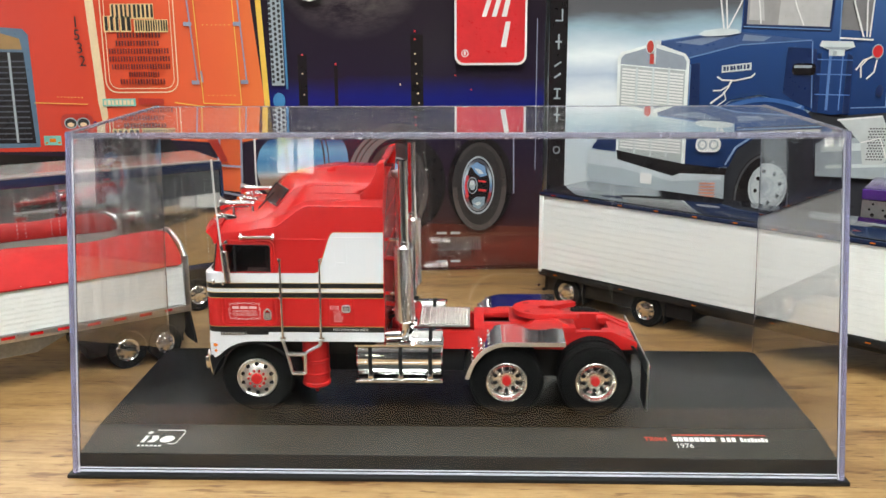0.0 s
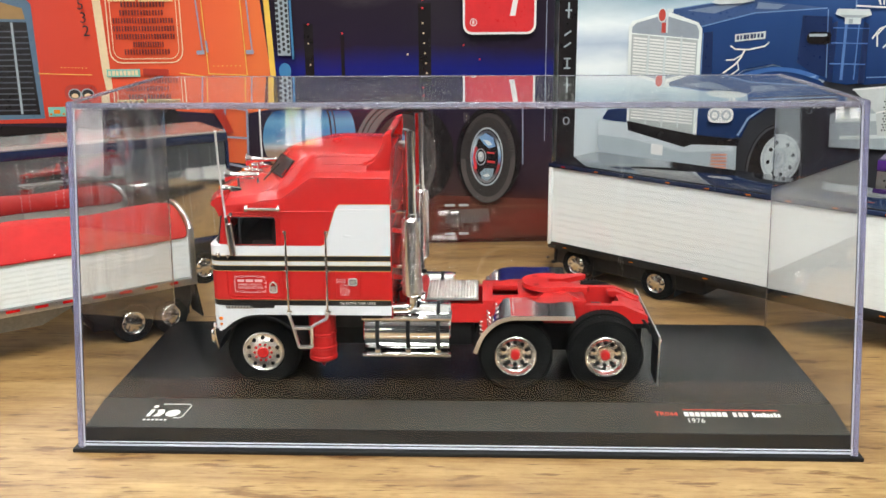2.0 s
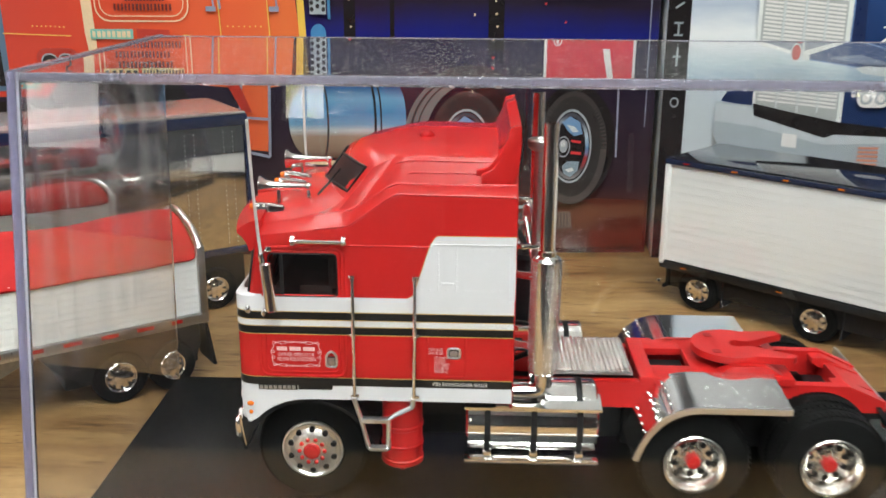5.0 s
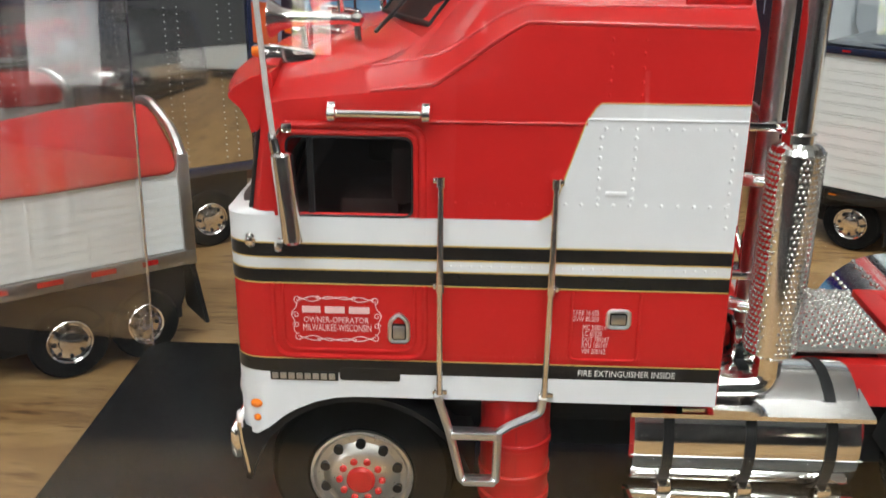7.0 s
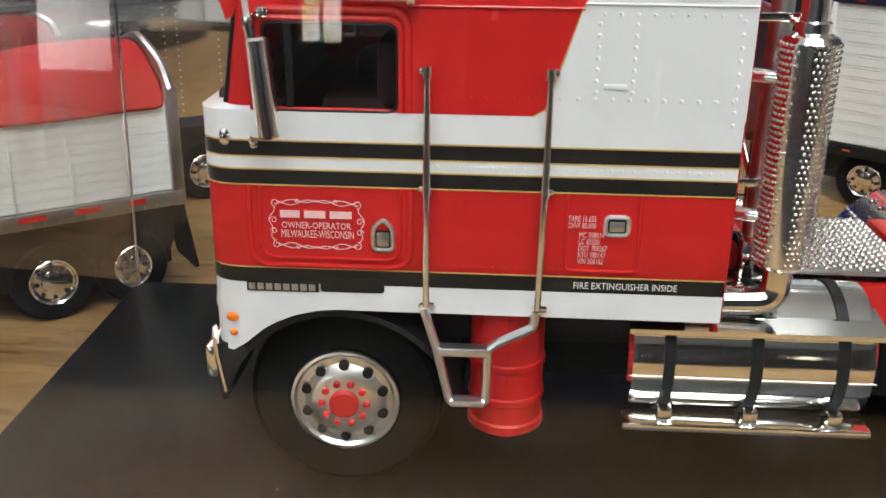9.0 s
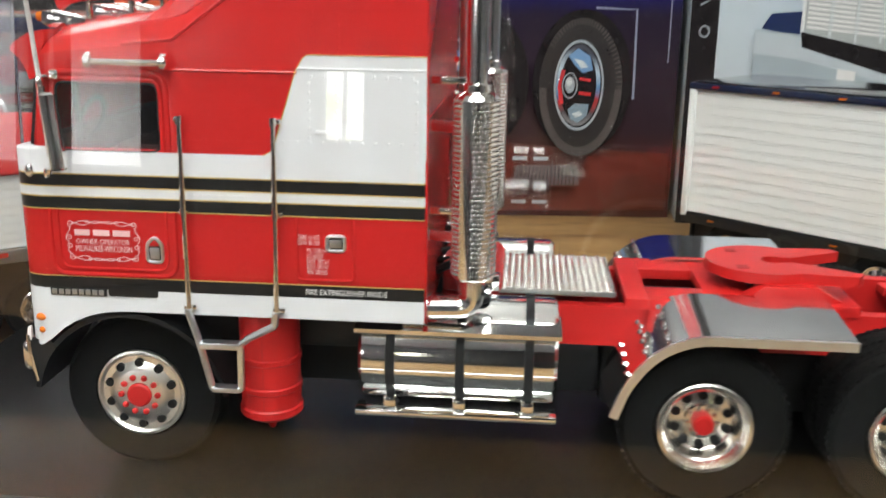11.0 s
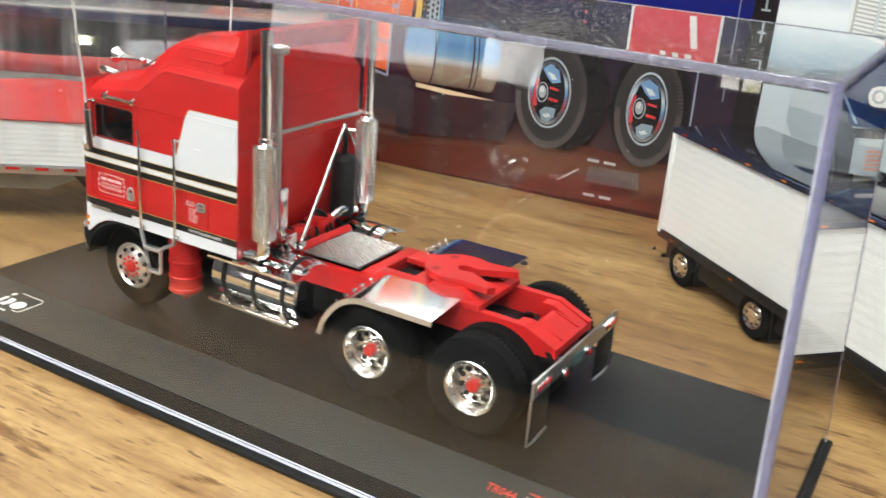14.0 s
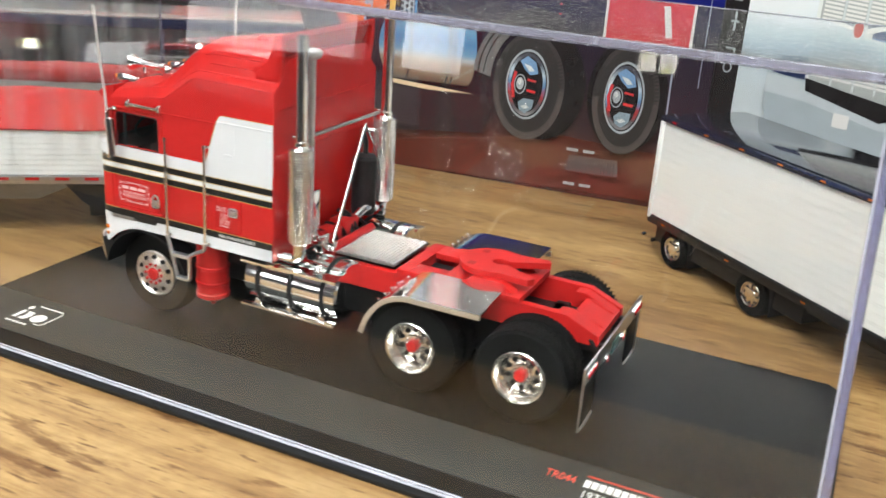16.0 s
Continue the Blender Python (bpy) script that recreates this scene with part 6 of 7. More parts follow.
for half in (-1, 1):
    tube([(-64.6 + half * (4.8 + 0.45 * math.sin(math.pi * k / 16) + 0.2 * math.sin(math.pi * 4 * k / 16)), yscroll, 45.4 + 4.2 * k / 16) for k in range(17)], 0.055, 5, bm=scroll)
    for z in (46.6, 47.9):
        tube(curl(-64.6 + half * 4.9, z, 0.42, 0, 1.2, half), 0.05, 5, bm=scroll)
part("door_scroll", scroll, PRINTPINK, cab, "pale printed scroll border")
for k, w in enumerate(("TARE 16.655", "GVW 80.000")):
    lettering("hatch_print", w, 0.95, (-36.5, YN - 0.15, 48.8 - 0.8 * k), UPRIGHT, PRINTPINK, cab, 0.02, squeeze=0.62)
for k, w in enumerate(("MC 358014", "LC 60320", "DOT 789267", "KYU 180147", "VIN 208162")):
    lettering("hatch_print", w, 0.95, (-35.2, YN - 0.15, 46.9 - 0.78 * k), UPRIGHT, PRINTPINK, cab, 0.02, squeeze=0.62)
lettering("warning_print", "FIRE EXTINGUISHER INSIDE", 1.15, (-35.5, YN - 0.2, 40.75), UPRIGHT, PRINTWHITE, cab, 0.02, squeeze=0.835)

# sun visor, upper and front windows, roof fittings
visor = bmesh.new()
vs = []
for k in range(13):
    f = k / 12
    y = YM - 25.4 + 50.8 * f
    bow = 3.2 * (1 - (2 * f - 1) ** 2)
    prof = [(-71.2, 76.7), (-73.4 - bow * 0.4, 76.2), (-75.4 - bow * 0.8, 75.0), (-76.1 - bow, 74.3), (-76.0 - bow, 73.8), (-74.9 - bow * 0.8, 72.8), (-74.1 - bow * 0.5, 71.4), (-73.7 - bow * 0.4, 69.9), (-72.9, 70.2), (-72.1, 72.2), (-71.6, 73.9), (-71.0, 75.4)]
    vs.append([visor.verts.new((x, y, z)) for x, z in prof])
for a, b in zip(vs, vs[1:]):
    for k in range(12):
        visor.faces.new((a[k], a[(k + 1) % 12], b[(k + 1) % 12], b[k]))
visor.faces.new(vs[0])
visor.faces.new(vs[-1][::-1])
part("sun_visor", visor, RED, cab, "drooping red sun visor", smooth=35)
for y0, y1 in ((YM - 22, YM - 0.6), (YM + 0.6, YM + 22)):
    ws = prism(round_rect(y0, y1, 61.2, 69.8, 1.2), "x", -77.65, -77.3)
    for v in ws.verts:
        v.co.x += lerp_table(v.co.z, NOSE)
    part("windscreen", ws, BLACKPAINT, cab, "dark windscreen pane")
part("grille", prism(round_rect(YM - 12, YM + 12, 42.4, 56.8, 0.6), "x", -78.3, -77.55), STEEL, cab, "bright front grille")
for k in range(12):
    part("grille_slat", box(-78.55, -78.3, YM - 11, YM + 11, 43.2 + k * 1.1, 43.8 + k * 1.1), CHROME, cab)
part("front_bumper", box(-79.2, -77.6, YM - 25, YM + 25, 26.5, 31.0, 0.6), CHROME, cab, "chrome front bumper")
for s in (-1, 1):
    sky = bmesh.new()
    grid = []
    for x in (-60.3, -58.5, -56.4):
        grid.append([sky.verts.new((swept(x, o) - 0.3, YM + s * o, lerp_table(x, ROOF) + 0.22)) for o in (4.0, 7, 11, 15, 18.0)])
    for a, b in zip(grid, grid[1:]):
        for k in range(4):
            sky.faces.new((a[k], a[k + 1], b[k + 1], b[k]))
    part("roof_window", sky, BLACKPAINT, cab, "dark sloping roof window")
    rim = [(x, o) for o in (4.0, 11, 18.0) for x in (-60.3,)] + [(x, o) for o in (18.0, 11, 4.0) for x in (-56.4,)]
    part("window_gasket", tube([(swept(x, o) - 0.3, YM + s * o, lerp_table(x, ROOF) + 0.22) for x, o in rim], 0.4, 8, True), DARK, cab, "black roof window gasket")
wipers = bmesh.new()
for y0 in (YM - 17, YM + 4):
    tube([(-60.4, y0, 80.2), (-58.6, y0 + 2, 82.0), (-56.8, y0 + 8, 83.9)], 0.25, 6, bm=wipers)
part("wiper", wipers, DARK, cab)
def wedge_lamp(x, y, z):
    return prism([(x, z - 0.75), (x + 0.2, z + 0.95), (x + 2.2, z + 0.95), (x + 6.2, z + 0.25), (x + 6.6, z - 0.3), (x + 6.4, z - 1.4), (x + 1.2, z - 1.4)], "y", y - 0.85, y + 0.85, None, 0.28)


for k, y in enumerate((YM - 20.5, YM + 20.5)):
    z = roof_height(-69, 20.5)
    lm = part("marker_lamp", wedge_lamp(-73.4, y, z + 0.75), CHROME, cab, "wedge-shaped chrome marker lamp")
    part("lens", lathe([(0, -0.9), (0.55, -0.8), (0.75, 0.1), (0, 0.2)], (-73.4, y, z + 0.85), (1, 0, 0.02), 12), AMBER, lm, "amber lens")
    part("lamp_foot", box(-72.5, -68.8, y - 0.6, y + 0.6, z - 0.5, z + 0.5, 0.2), CHROME, lm)
for y in (YM - 6.5, YM, YM + 6.5):
    z = roof_height(-68, 4)
    lm = part("marker_lamp", wedge_lamp(-72.4, y, z + 0.75), CHROME, cab, "wedge-shaped chrome marker lamp")
    part("lens", lathe([(0, -0.9), (0.55, -0.8), (0.75, 0.1), (0, 0.2)], (-72.4, y, z + 0.9), (1, 0, 0.02), 12), AMBER, lm, "amber lens")
    part("lamp_foot", box(-71.5, -67.8, y - 0.6, y + 0.6, z - 0.8, z + 0.4, 0.2), CHROME, lm)
for y in (YM - 15.0, YM + 14.0):
    z = roof_height(-66, 15) + 3.0
    horn = part("air_horn", lathe([(0.4, 0.9), (2.3, 0), (2.2, 0.3), (1.4, 1.4), (1.0, 3.0), (0.75, 6), (0.55, 10.4), (0, 10.5)], (-73.2, y, z), (1, 0, 0.0), 20), CHROME, cab, "long chrome air horn")
    part("horn_end", ball((-62.8, y, z), 0.9, None, 10), CHROME, horn)
    hf = bmesh.new()
    for x in (-69.2, -62.8):
        rod((x, y, z), (x + 0.2, y, roof_height(x, 15) - 0.2), 0.4, 0.55, 8, hf)
    part("horn_foot", hf, CHROME, horn)
part("roof_beacon", lathe([(1.6, 0), (1.5, 0.6), (0.9, 1.2), (0, 1.4)], (-38, YM - 3, roof_height(-38, 3) - 0.1), (0, 0, 1), 18), REDLENS, cab, "low red roof lamp")
# curved wind deflector at the back of the roof
wing = bmesh.new()
prof = [(-27.0, 87.2), (-24.6, 87.7), (-22.6, 89.6), (-21.2, 92.4), (-20.2, 95.6), (-18.0, 96.4), (-18.0, 95.0), (-19.0, 94.6), (-20.0, 91.8), (-21.8, 88.6), (-24.0, 86.3), (-27.0, 86.0)]
rows2 = []
for f in (-1.0, -0.93, -0.8, -0.4, 0, 0.4, 0.8, 0.93, 1.0):
    droop = 1.0 if abs(f) > 0.99 else (0.4 if abs(f) > 0.9 else 0)
    rows2.append([wing.verts.new((x, YM + f * 22.6, z - droop * (0.6 if z > 93 else 0.2))) for i, (x, z) in enumerate(prof)])
for a, b in zip(rows2, rows2[1:]):
    for k in range(len(prof)):
        j = (k + 1) % len(prof)
        wing.faces.new((a[k], a[j], b[j], b[k]))
wing.faces.new(rows2[0])
wing.faces.new(rows2[-1][::-1])
part("wind_deflector", wing, RED, cab, "upswept red roof deflector", smooth=35)
for s in (-1, 1):
    y0 = YM + s * 22.5
    part("deflector_cheek", prism([(-26.0, 84.2), (-25.8, 86.4), (-23.6, 87.4), (-22.2, 89.6), (-21.0, 92.6), (-20.2, 95.8), (-18.0, 96.4), (-17.8, 92.5), (-18.4, 86.5), (-19.0, 83.9)], "y", y0 - 0.9, y0 + 0.9, None, 0.25), RED, cab, "red deflector cheek")
# softened creases of the roof and seams on the back wall
for s in (-1, 1):
    for table, widths in ((UPPER, UPW), (SHOULDER, None)):
        line = []
        for x in [v for v in XS if -60 <= v <= -18.6]:
            w = lerp_table(x, widths) if widths else half_width(x) - 0.15
            line.append((x, YM + s * (w - 0.12), lerp_table(x, table) - 0.22))
        part("roof_crease", tube(line, 0.32, 8), REDEDGE, cab, "rounded roof crease", smooth=50)
    for f in (0.4, 0.85):
        line = []
        for x in [v for v in XS if -49 <= v <= -18.6]:
            w0, z0 = lerp_table(x, UPW) - 0.25, lerp_table(x, UPPER)
            w1, z1 = lerp_table(x, ROOFW) + 0.7, lerp_table(x, ROOF) - 0.9
            w = w0 + (w1 - w0) * f
            line.append((swept(x, w1) + 1.0 - 2 * f, YM + s * w, z0 + (z1 - z0) * f - 0.03))
        part("roof_crease", tube(line, 0.22, 8), REDEDGE, cab, "pressed roof line", smooth=50)
for z in (66.0, 77.5):
    part("back_seam", tube([(-18.3, YM - 24, z), (-18.3, YM + 24, z)], 0.14, 6), RED, cab, "back wall seam")
# seats and dash inside
inner = bmesh.new()
box(-74.5, -19.5, YM - 24.8, YM + 24.8, 55.5, 57.2, 0.2, inner)
box(-76.2, -71.5, YM - 22, YM + 22, 57.2, 62.0, 0.8, inner)
part("interior_floor", inner, SEAT, cab, "dark cab interior")
for y in (YM - 14, YM + 14):
    st = box(-65, -57.5, y - 5, y + 5, 57.3, 60.6, 0.9)
    box(-58.6, -56.0, y - 5, y + 5, 59.5, 67.0, 0.9, st)
    part("seat", st, SEAT, cab, "dark cab seat")
part("steering_wheel", tube([(-70.4 + 0.8 * math.sin(a), YM - 14 + 4 * math.cos(a), 63.4 + 3.0 * math.sin(a)) for a in (2 * math.pi * k / 20 for k in range(20))], 0.35, 6, True), DARK, cab)
part("bunk_wall", box(-54.6, -54.0, YM - 24.6, YM + 24.6, 57.3, 69.5), SEAT, cab)


# ---- wheels ----
WZ = 22.05


def tyre_mesh(x, y, z, r, w, s, lugs):
    prof = [(r * 0.56, 0.5), (r * 0.6, 0.1), (r * 0.76, 0), (r * 0.93, 0.35), (r * 0.985, 1.0), (r, 1.6), (r, w - 1.6), (r * 0.985, w - 1.0), (r * 0.93, w - 0.35), (r * 0.76, w), (r * 0.56, w - 0.5), (r * 0.56, 0.5)]
    bm = lathe(prof, (x, y, z), (0, s, 0), 56)
    if lugs:
        for k in range(60):
            a = 2 * math.pi * k / 60
            for h0, h1, off in ((0.55, 2.5, 0), (w - 2.5, w - 0.55, 0.5)):
                b = a + off * 2 * math.pi / 60
                e = bmesh.new()
                bmesh.ops.create_cube(e, size=1)
                for v in e.verts:
                    rr, tt, hh = r - 0.2 + (v.co.z + 0.5) * 0.36, v.co.x * 0.72, h0 + (v.co.y + 0.5) * (h1 - h0)
                    v.co = Vector((x + rr * math.cos(b) - tt * math.sin(b), y + s * hh, z + rr * math.sin(b) + tt * math.cos(b)))
                merge(bm, e)
    for k in range(2):
        lathe([(r + 0.02, w * (0.36 + 0.26 * k)), (r + 0.16, w * (0.38 + 0.26 * k)), (r + 0.16, w * (0.44 + 0.26 * k)), (r + 0.02, w * (0.46 + 0.26 * k))], (x, y, z), (0, s, 0), 56, bm)
    return bm


# holes drawn as black discs, with the shade inside put into the colour
def disc_holes(x, y, z, rad, r, n, s, depth=0.1):
    bm = bmesh.new()
    for k in range(n):
        a = 2 * math.pi * (k + 0.5) / n
        lathe([(0, -depth), (r, -depth), (r * 1.05, 0.3), (0, 0.3)], (x + rad * math.cos(a), y, z + rad * math.sin(a)), (0, s, 0), 10, bm)
    return bm


def nuts(x, y, z, rad, r, n, s, h):
    bm = bmesh.new()
    for k in range(n):
        a = 2 * math.pi * k / n
        lathe([(r, 0), (r, -h * 0.6), (r * 0.6, -h), (0, -h)], (x + rad * math.cos(a), y, z + rad * math.sin(a)), (0, s, 0), 7, bm)
    return bm


for s, yo in ((1, 47.4), (-1, far(47.4))):
    x = -62.8
    w = part("front_wheel", tyre_mesh(x, yo, WZ, 12.3, 6.6, s, False), RUBBER, TR, "black front tyre")
    part("rim", lathe([(6.95, 0.3), (6.9, -0.2), (6.5, -0.3), (6.1, 0.1), (5.2, 0.1), (4.3, -0.5), (3.7, -0.75), (0, -0.8)], (x, yo, WZ), (0, s, 0), 40), FRONTRIM, w, "polished front rim")
    part("vent_holes", disc_holes(x, yo + s * (-0.2), WZ, 5.05, 0.66, 10, s, 0.25), DARK, w, "black discs for the shade in the rim holes")
    part("hub", lathe([(1.95, -0.6), (1.9, -1.15), (1.6, -1.4), (0, -1.45)], (x, yo, WZ), (0, s, 0), 24), REDPLASTIC, w, "red hub cap")
    part("nuts", nuts(x, yo + s * (-0.75), WZ, 2.85, 0.5, 10, s, 0.5), REDPLASTIC, w, "red wheel nuts")
for x in (22.0, 51.8):
    for s, yo in ((1, 44.6), (-1, far(44.6))):
        w = part("rear_wheel", tyre_mesh(x, yo, WZ, 12.3, 6.5, s, True), RUBBER, TR, "black rear tyre with block tread")
        part("inner_tyre", tyre_mesh(x, yo + s * 7.6, WZ, 12.3, 6.5, s, True), RUBBER, w)
        part("rim", lathe([(7.0, 0.4), (7.0, -0.25), (6.8, -0.45), (6.3, -0.3), (5.95, 0.3), (5.6, 0.9), (5.3, 1.1), (5.05, 2.0), (4.85, 3.0), (4.5, 3.3), (3.3, 3.1), (2.7, 2.9), (2.55, 2.2), (0, 2.1)], (x, yo, WZ), (0, s, 0), 48), RIMCHROME, w, "deep chrome rim")
        part("vent_holes", disc_holes(x, yo + s * 3.1, WZ, 3.95, 0.68, 10, s, 0.25), DARK, w, "black discs for the shade in the rim holes")
        part("hub", lathe([(1.6, 2.2), (1.55, 0.9), (1.3, 0.5), (0, 0.45)], (x, yo, WZ), (0, s, 0), 20), REDPLASTIC, w, "red hub cap")
        part("nuts", nuts(x, yo + s * 2.1, WZ, 2.12, 0.3, 10, s, 0.5), CHROME, w, "chrome wheel nuts")
    part("axle", rod((x, 52, WZ), (x, far(52), WZ), 2.4), DARK, TR, "black axle")
part("axle", rod((-63, 50, WZ), (-63, far(50), WZ), 1.8), DARK, TR)

# ---- chassis ----
for s in (-1, 1):
    y0, y1 = sorted((YM + s * 11.4, YM + s * 9.2))
    rail = [(-60, 29.5), (-60, 35.6), (44, 36.0), (58.5, 35.8), (67.2, 32.0), (67.2, 29.4), (50, 29.4)]
    part("frame_rail", prism(rail, "y", y0, y1), REDPLASTIC, TR, "red frame rail", smooth=0)
    part("tail_gusset", prism([(55.5, 35.4), (58.4, 35.5), (66.2, 32.0), (66.2, 31.0), (60, 32.0), (55.5, 34)], "y", *sorted((YM + s * 9.1, YM + s * 5.6))), REDPLASTIC, TR, "sloped red tail gusset", smooth=0)
part("tail_crossmember", prism([(58.5, 34.2), (60, 34.2), (67.0, 31.6), (67.0, 29.5), (58.5, 29.5)], "y", YM - 9.1, YM + 9.1), REDPLASTIC, TR, "red tail crossmember", smooth=0)
for s in (-1, 1):
    part("tail_rib", prism([(59.8, 34.4), (60.6, 34.3), (66.4, 32.2), (66.4, 31.4), (59.8, 33.0)], "y", *sorted((YM + s * 5.4, YM + s * 4.6))), REDPLASTIC, TR, smooth=0)
part("cross_beam", box(50, 53.6, YM - 9.1, YM + 9.1, 29.0, 30.4, 0.2), DARK, TR)
part("cross_beam", box(12, 14.4, YM - 9.1, YM + 9.1, 31, 35.5, 0.2), REDPLASTIC, TR)
part("drive_shaft", rod((-20, YM, 27), (50, YM, 24), 1.6), DARK, TR, "black drive shaft")
part("suspension", box(8, 66, YM - 8, YM + 8, 18, 30.4, 1.0), DARK, TR, "black suspension frame")
part("gearbox", box(-58, 8, YM - 9, YM + 9, 20, 30.4, 1.5), DARK, TR, "black engine and gearbox")
part("engine", box(-56, -19, YM - 19, YM + 19, 30, 37.5, 1.0), DARK, TR, "black engine tray under the cab")
for s in (-1, 1):
    arch = bmesh.new()
    pts = [(-62.5 + 15.0 * math.cos(radians(a)), HZ + 15.0 * math.sin(radians(a))) for a in range(10, 171, 10)]
    prism(pts + [(p[0] * 1 + (-62.5 - p[0]) * 0.05, HZ + (p[1] - HZ) * 0.95) for p in reversed(pts)], "y", *sorted((YM + s * 25.5, YM + s * 12)), arch)
    part("wheel_arch_liner", arch, DARK, TR, "black wheel arch liner")
# plates behind the cab, coupling and its base
part("deck_plate", box(-8.6, 9.6, YM - 10.6, YM + 10.6, 37.0, 37.8, 0.2), GREYMETAL, TR, "bright studded tread plate")
tread = bmesh.new()
for i in range(17):
    for j in range(15):
        ball((-8.0 + i * 1.06, YM - 10.0 + j * 1.38 + (i % 2) * 0.69, 37.72), 0.52, tread, 8, (1.0, 1.0, 0.8))
tagged(part("tread_studs", tread, RIMCHROME, TR, "raised tread studs"), kind="stuff")
part("deck_bracket", prism([(-13.5, 33), (-10.5, 33), (-8.0, 38.4), (-9.4, 39.8), (-11.5, 38.5)], "y", YM - 11.2, YM + 11.2, None, 0.3), REDPLASTIC, TR, "red sloped bracket")
cp = bmesh.new()
for b in ((11, 14.5, YM - 11.8, YM + 11.8), (23.5, 46, YM - 11.8, YM + 11.8), (14.5, 23.5, YM - 11.8, YM - 5.0), (14.5, 23.5, YM + 5.0, YM + 11.8)):
    box(b[0], b[1], b[2], b[3], 35.7, 37.4, 0.12, cp)
part("coupling_base", cp, REDPLASTIC, TR, "red coupling base with opening")
# black slab stands in for the shade inside the opening
part("opening_shade", box(14.6, 23.4, YM - 4.9, YM + 4.9, 33.5, 34.5), DARK, TR)
ramp_parts = bmesh.new()
for s in (-1, 1):
    prism([(29, 37.3), (32, 39.6), (40, 39.6), (44, 37.3)], "y", *sorted((YM + s * 7.0, YM + s * 10.0)), ramp_parts)
part("coupling_pivot", ramp_parts, REDPLASTIC, TR, "red coupling pivot blocks", smooth=0)
fw = []
for k in range(34):
    a = radians(22 + (338 - 22) * k / 33)
    fw.append((33.5 + 8.8 * math.cos(a), YM + 8.8 * math.sin(a)))
fw = [(46.4, YM + 8.4)] + fw[4:-4] + [(46.4, YM - 8.4), (47.6, YM - 6.6), (38.6, YM - 1.4), (36.8, YM - 1.5), (35.6, YM - 2.0), (34.2, YM - 1.6), (33.4, YM), (34.2, YM + 1.6), (35.6, YM + 2.0), (36.8, YM + 1.5), (38.6, YM + 1.4), (47.6, YM + 6.6)]
part("coupling_plate", prism(fw, "z", 39.5, 41.2), REDPLASTIC, TR, "round red coupling plate with slot", smooth=20)
# black here stands in for the shade down the coupling slot
part("coupling_jaw", box(31, 40, YM - 4.5, YM + 4.5, 37.3, 39.2, 0.1), DARK, TR, "block blackened for the shade in the coupling slot")
# shade of two slots, put into dark red patches on the plate
gr = bmesh.new()
for s in (-1, 1):
    box(28.6, 30.4, YM + s * 5 - 1.0, YM + s * 5 + 1.0, 41.15, 41.3, 0, gr)
part("grease_slots", gr, plain("red_slot_shade", (0.3, 0.01, 0.01), 0.5), TR)
# half fenders
for s, yo in ((1, 42.6), (-1, far(42.6))):
    y0, y1 = sorted((yo, yo + s * 15.6))
    line = rounded([(8.0, 24.2, 0), (9.6, 29.0, 0), (13.4, 34.2, 0), (19.0, 36.9, 0), (41.2, 36.9, 0)], 4.5, 6)
    pts = [(v.x, v.y) for v in line]
    inner_pts = []
    for i, p in enumerate(pts):
        a, b = pts[max(0, i - 1)], pts[min(len(pts) - 1, i + 1)]
        dx, dz = b[0] - a[0], b[1] - a[1]
        n = math.hypot(dx, dz)
        inner_pts.append((p[0] + dz / n * 0.45, p[1] - dx / n * 0.45))
    fm = prism(pts + inner_pts[::-1], "y", y0, y1)
    for v in fm.verts:
        v.co.z += (1.3 * abs(v.co.y - yo) / 15.6 if s == 1 else 1.4) * min(max((v.co.z - 26) / 10, 0), 1)
    fd = part("half_fender", fm, CHROME, TR, "polished half fender", smooth=30)
    part("fender_lip", prism([(p[0], p[1] + 0.02) for p in pts] + [(p[0] + (q2[0] - p[0]) * 2.9, p[1] + (q2[1] - p[1]) * 2.9) for p, q2 in reversed(list(zip(pts, inner_pts)))], "y", *sorted((yo - s * 0.45, yo + s * 0.1))), LIP, fd, "flat bright fender lip", smooth=30)
    bolts = bmesh.new()
    for r2, (bx, bz) in enumerate(((10.3, 30.2), (12.6, 33.6), (15.6, 35.9))):
        for k in range(4):
            up = (1.3 * (1.4 + 3.6 * k) / 15.6 if s == 1 else 1.4) * (bz - 26) / 10
            ball((bx, yo + s * (1.4 + 3.6 * k), bz + up), 0.45, bolts, 8)
    tagged(part("fender_bolts", bolts, CHROME, fd), kind="stuff")
    part("fender_arm", rod((24, yo + s * 13, 35.9), (24, YM - s * 11, 34.5), 0.8), DARK, fd)

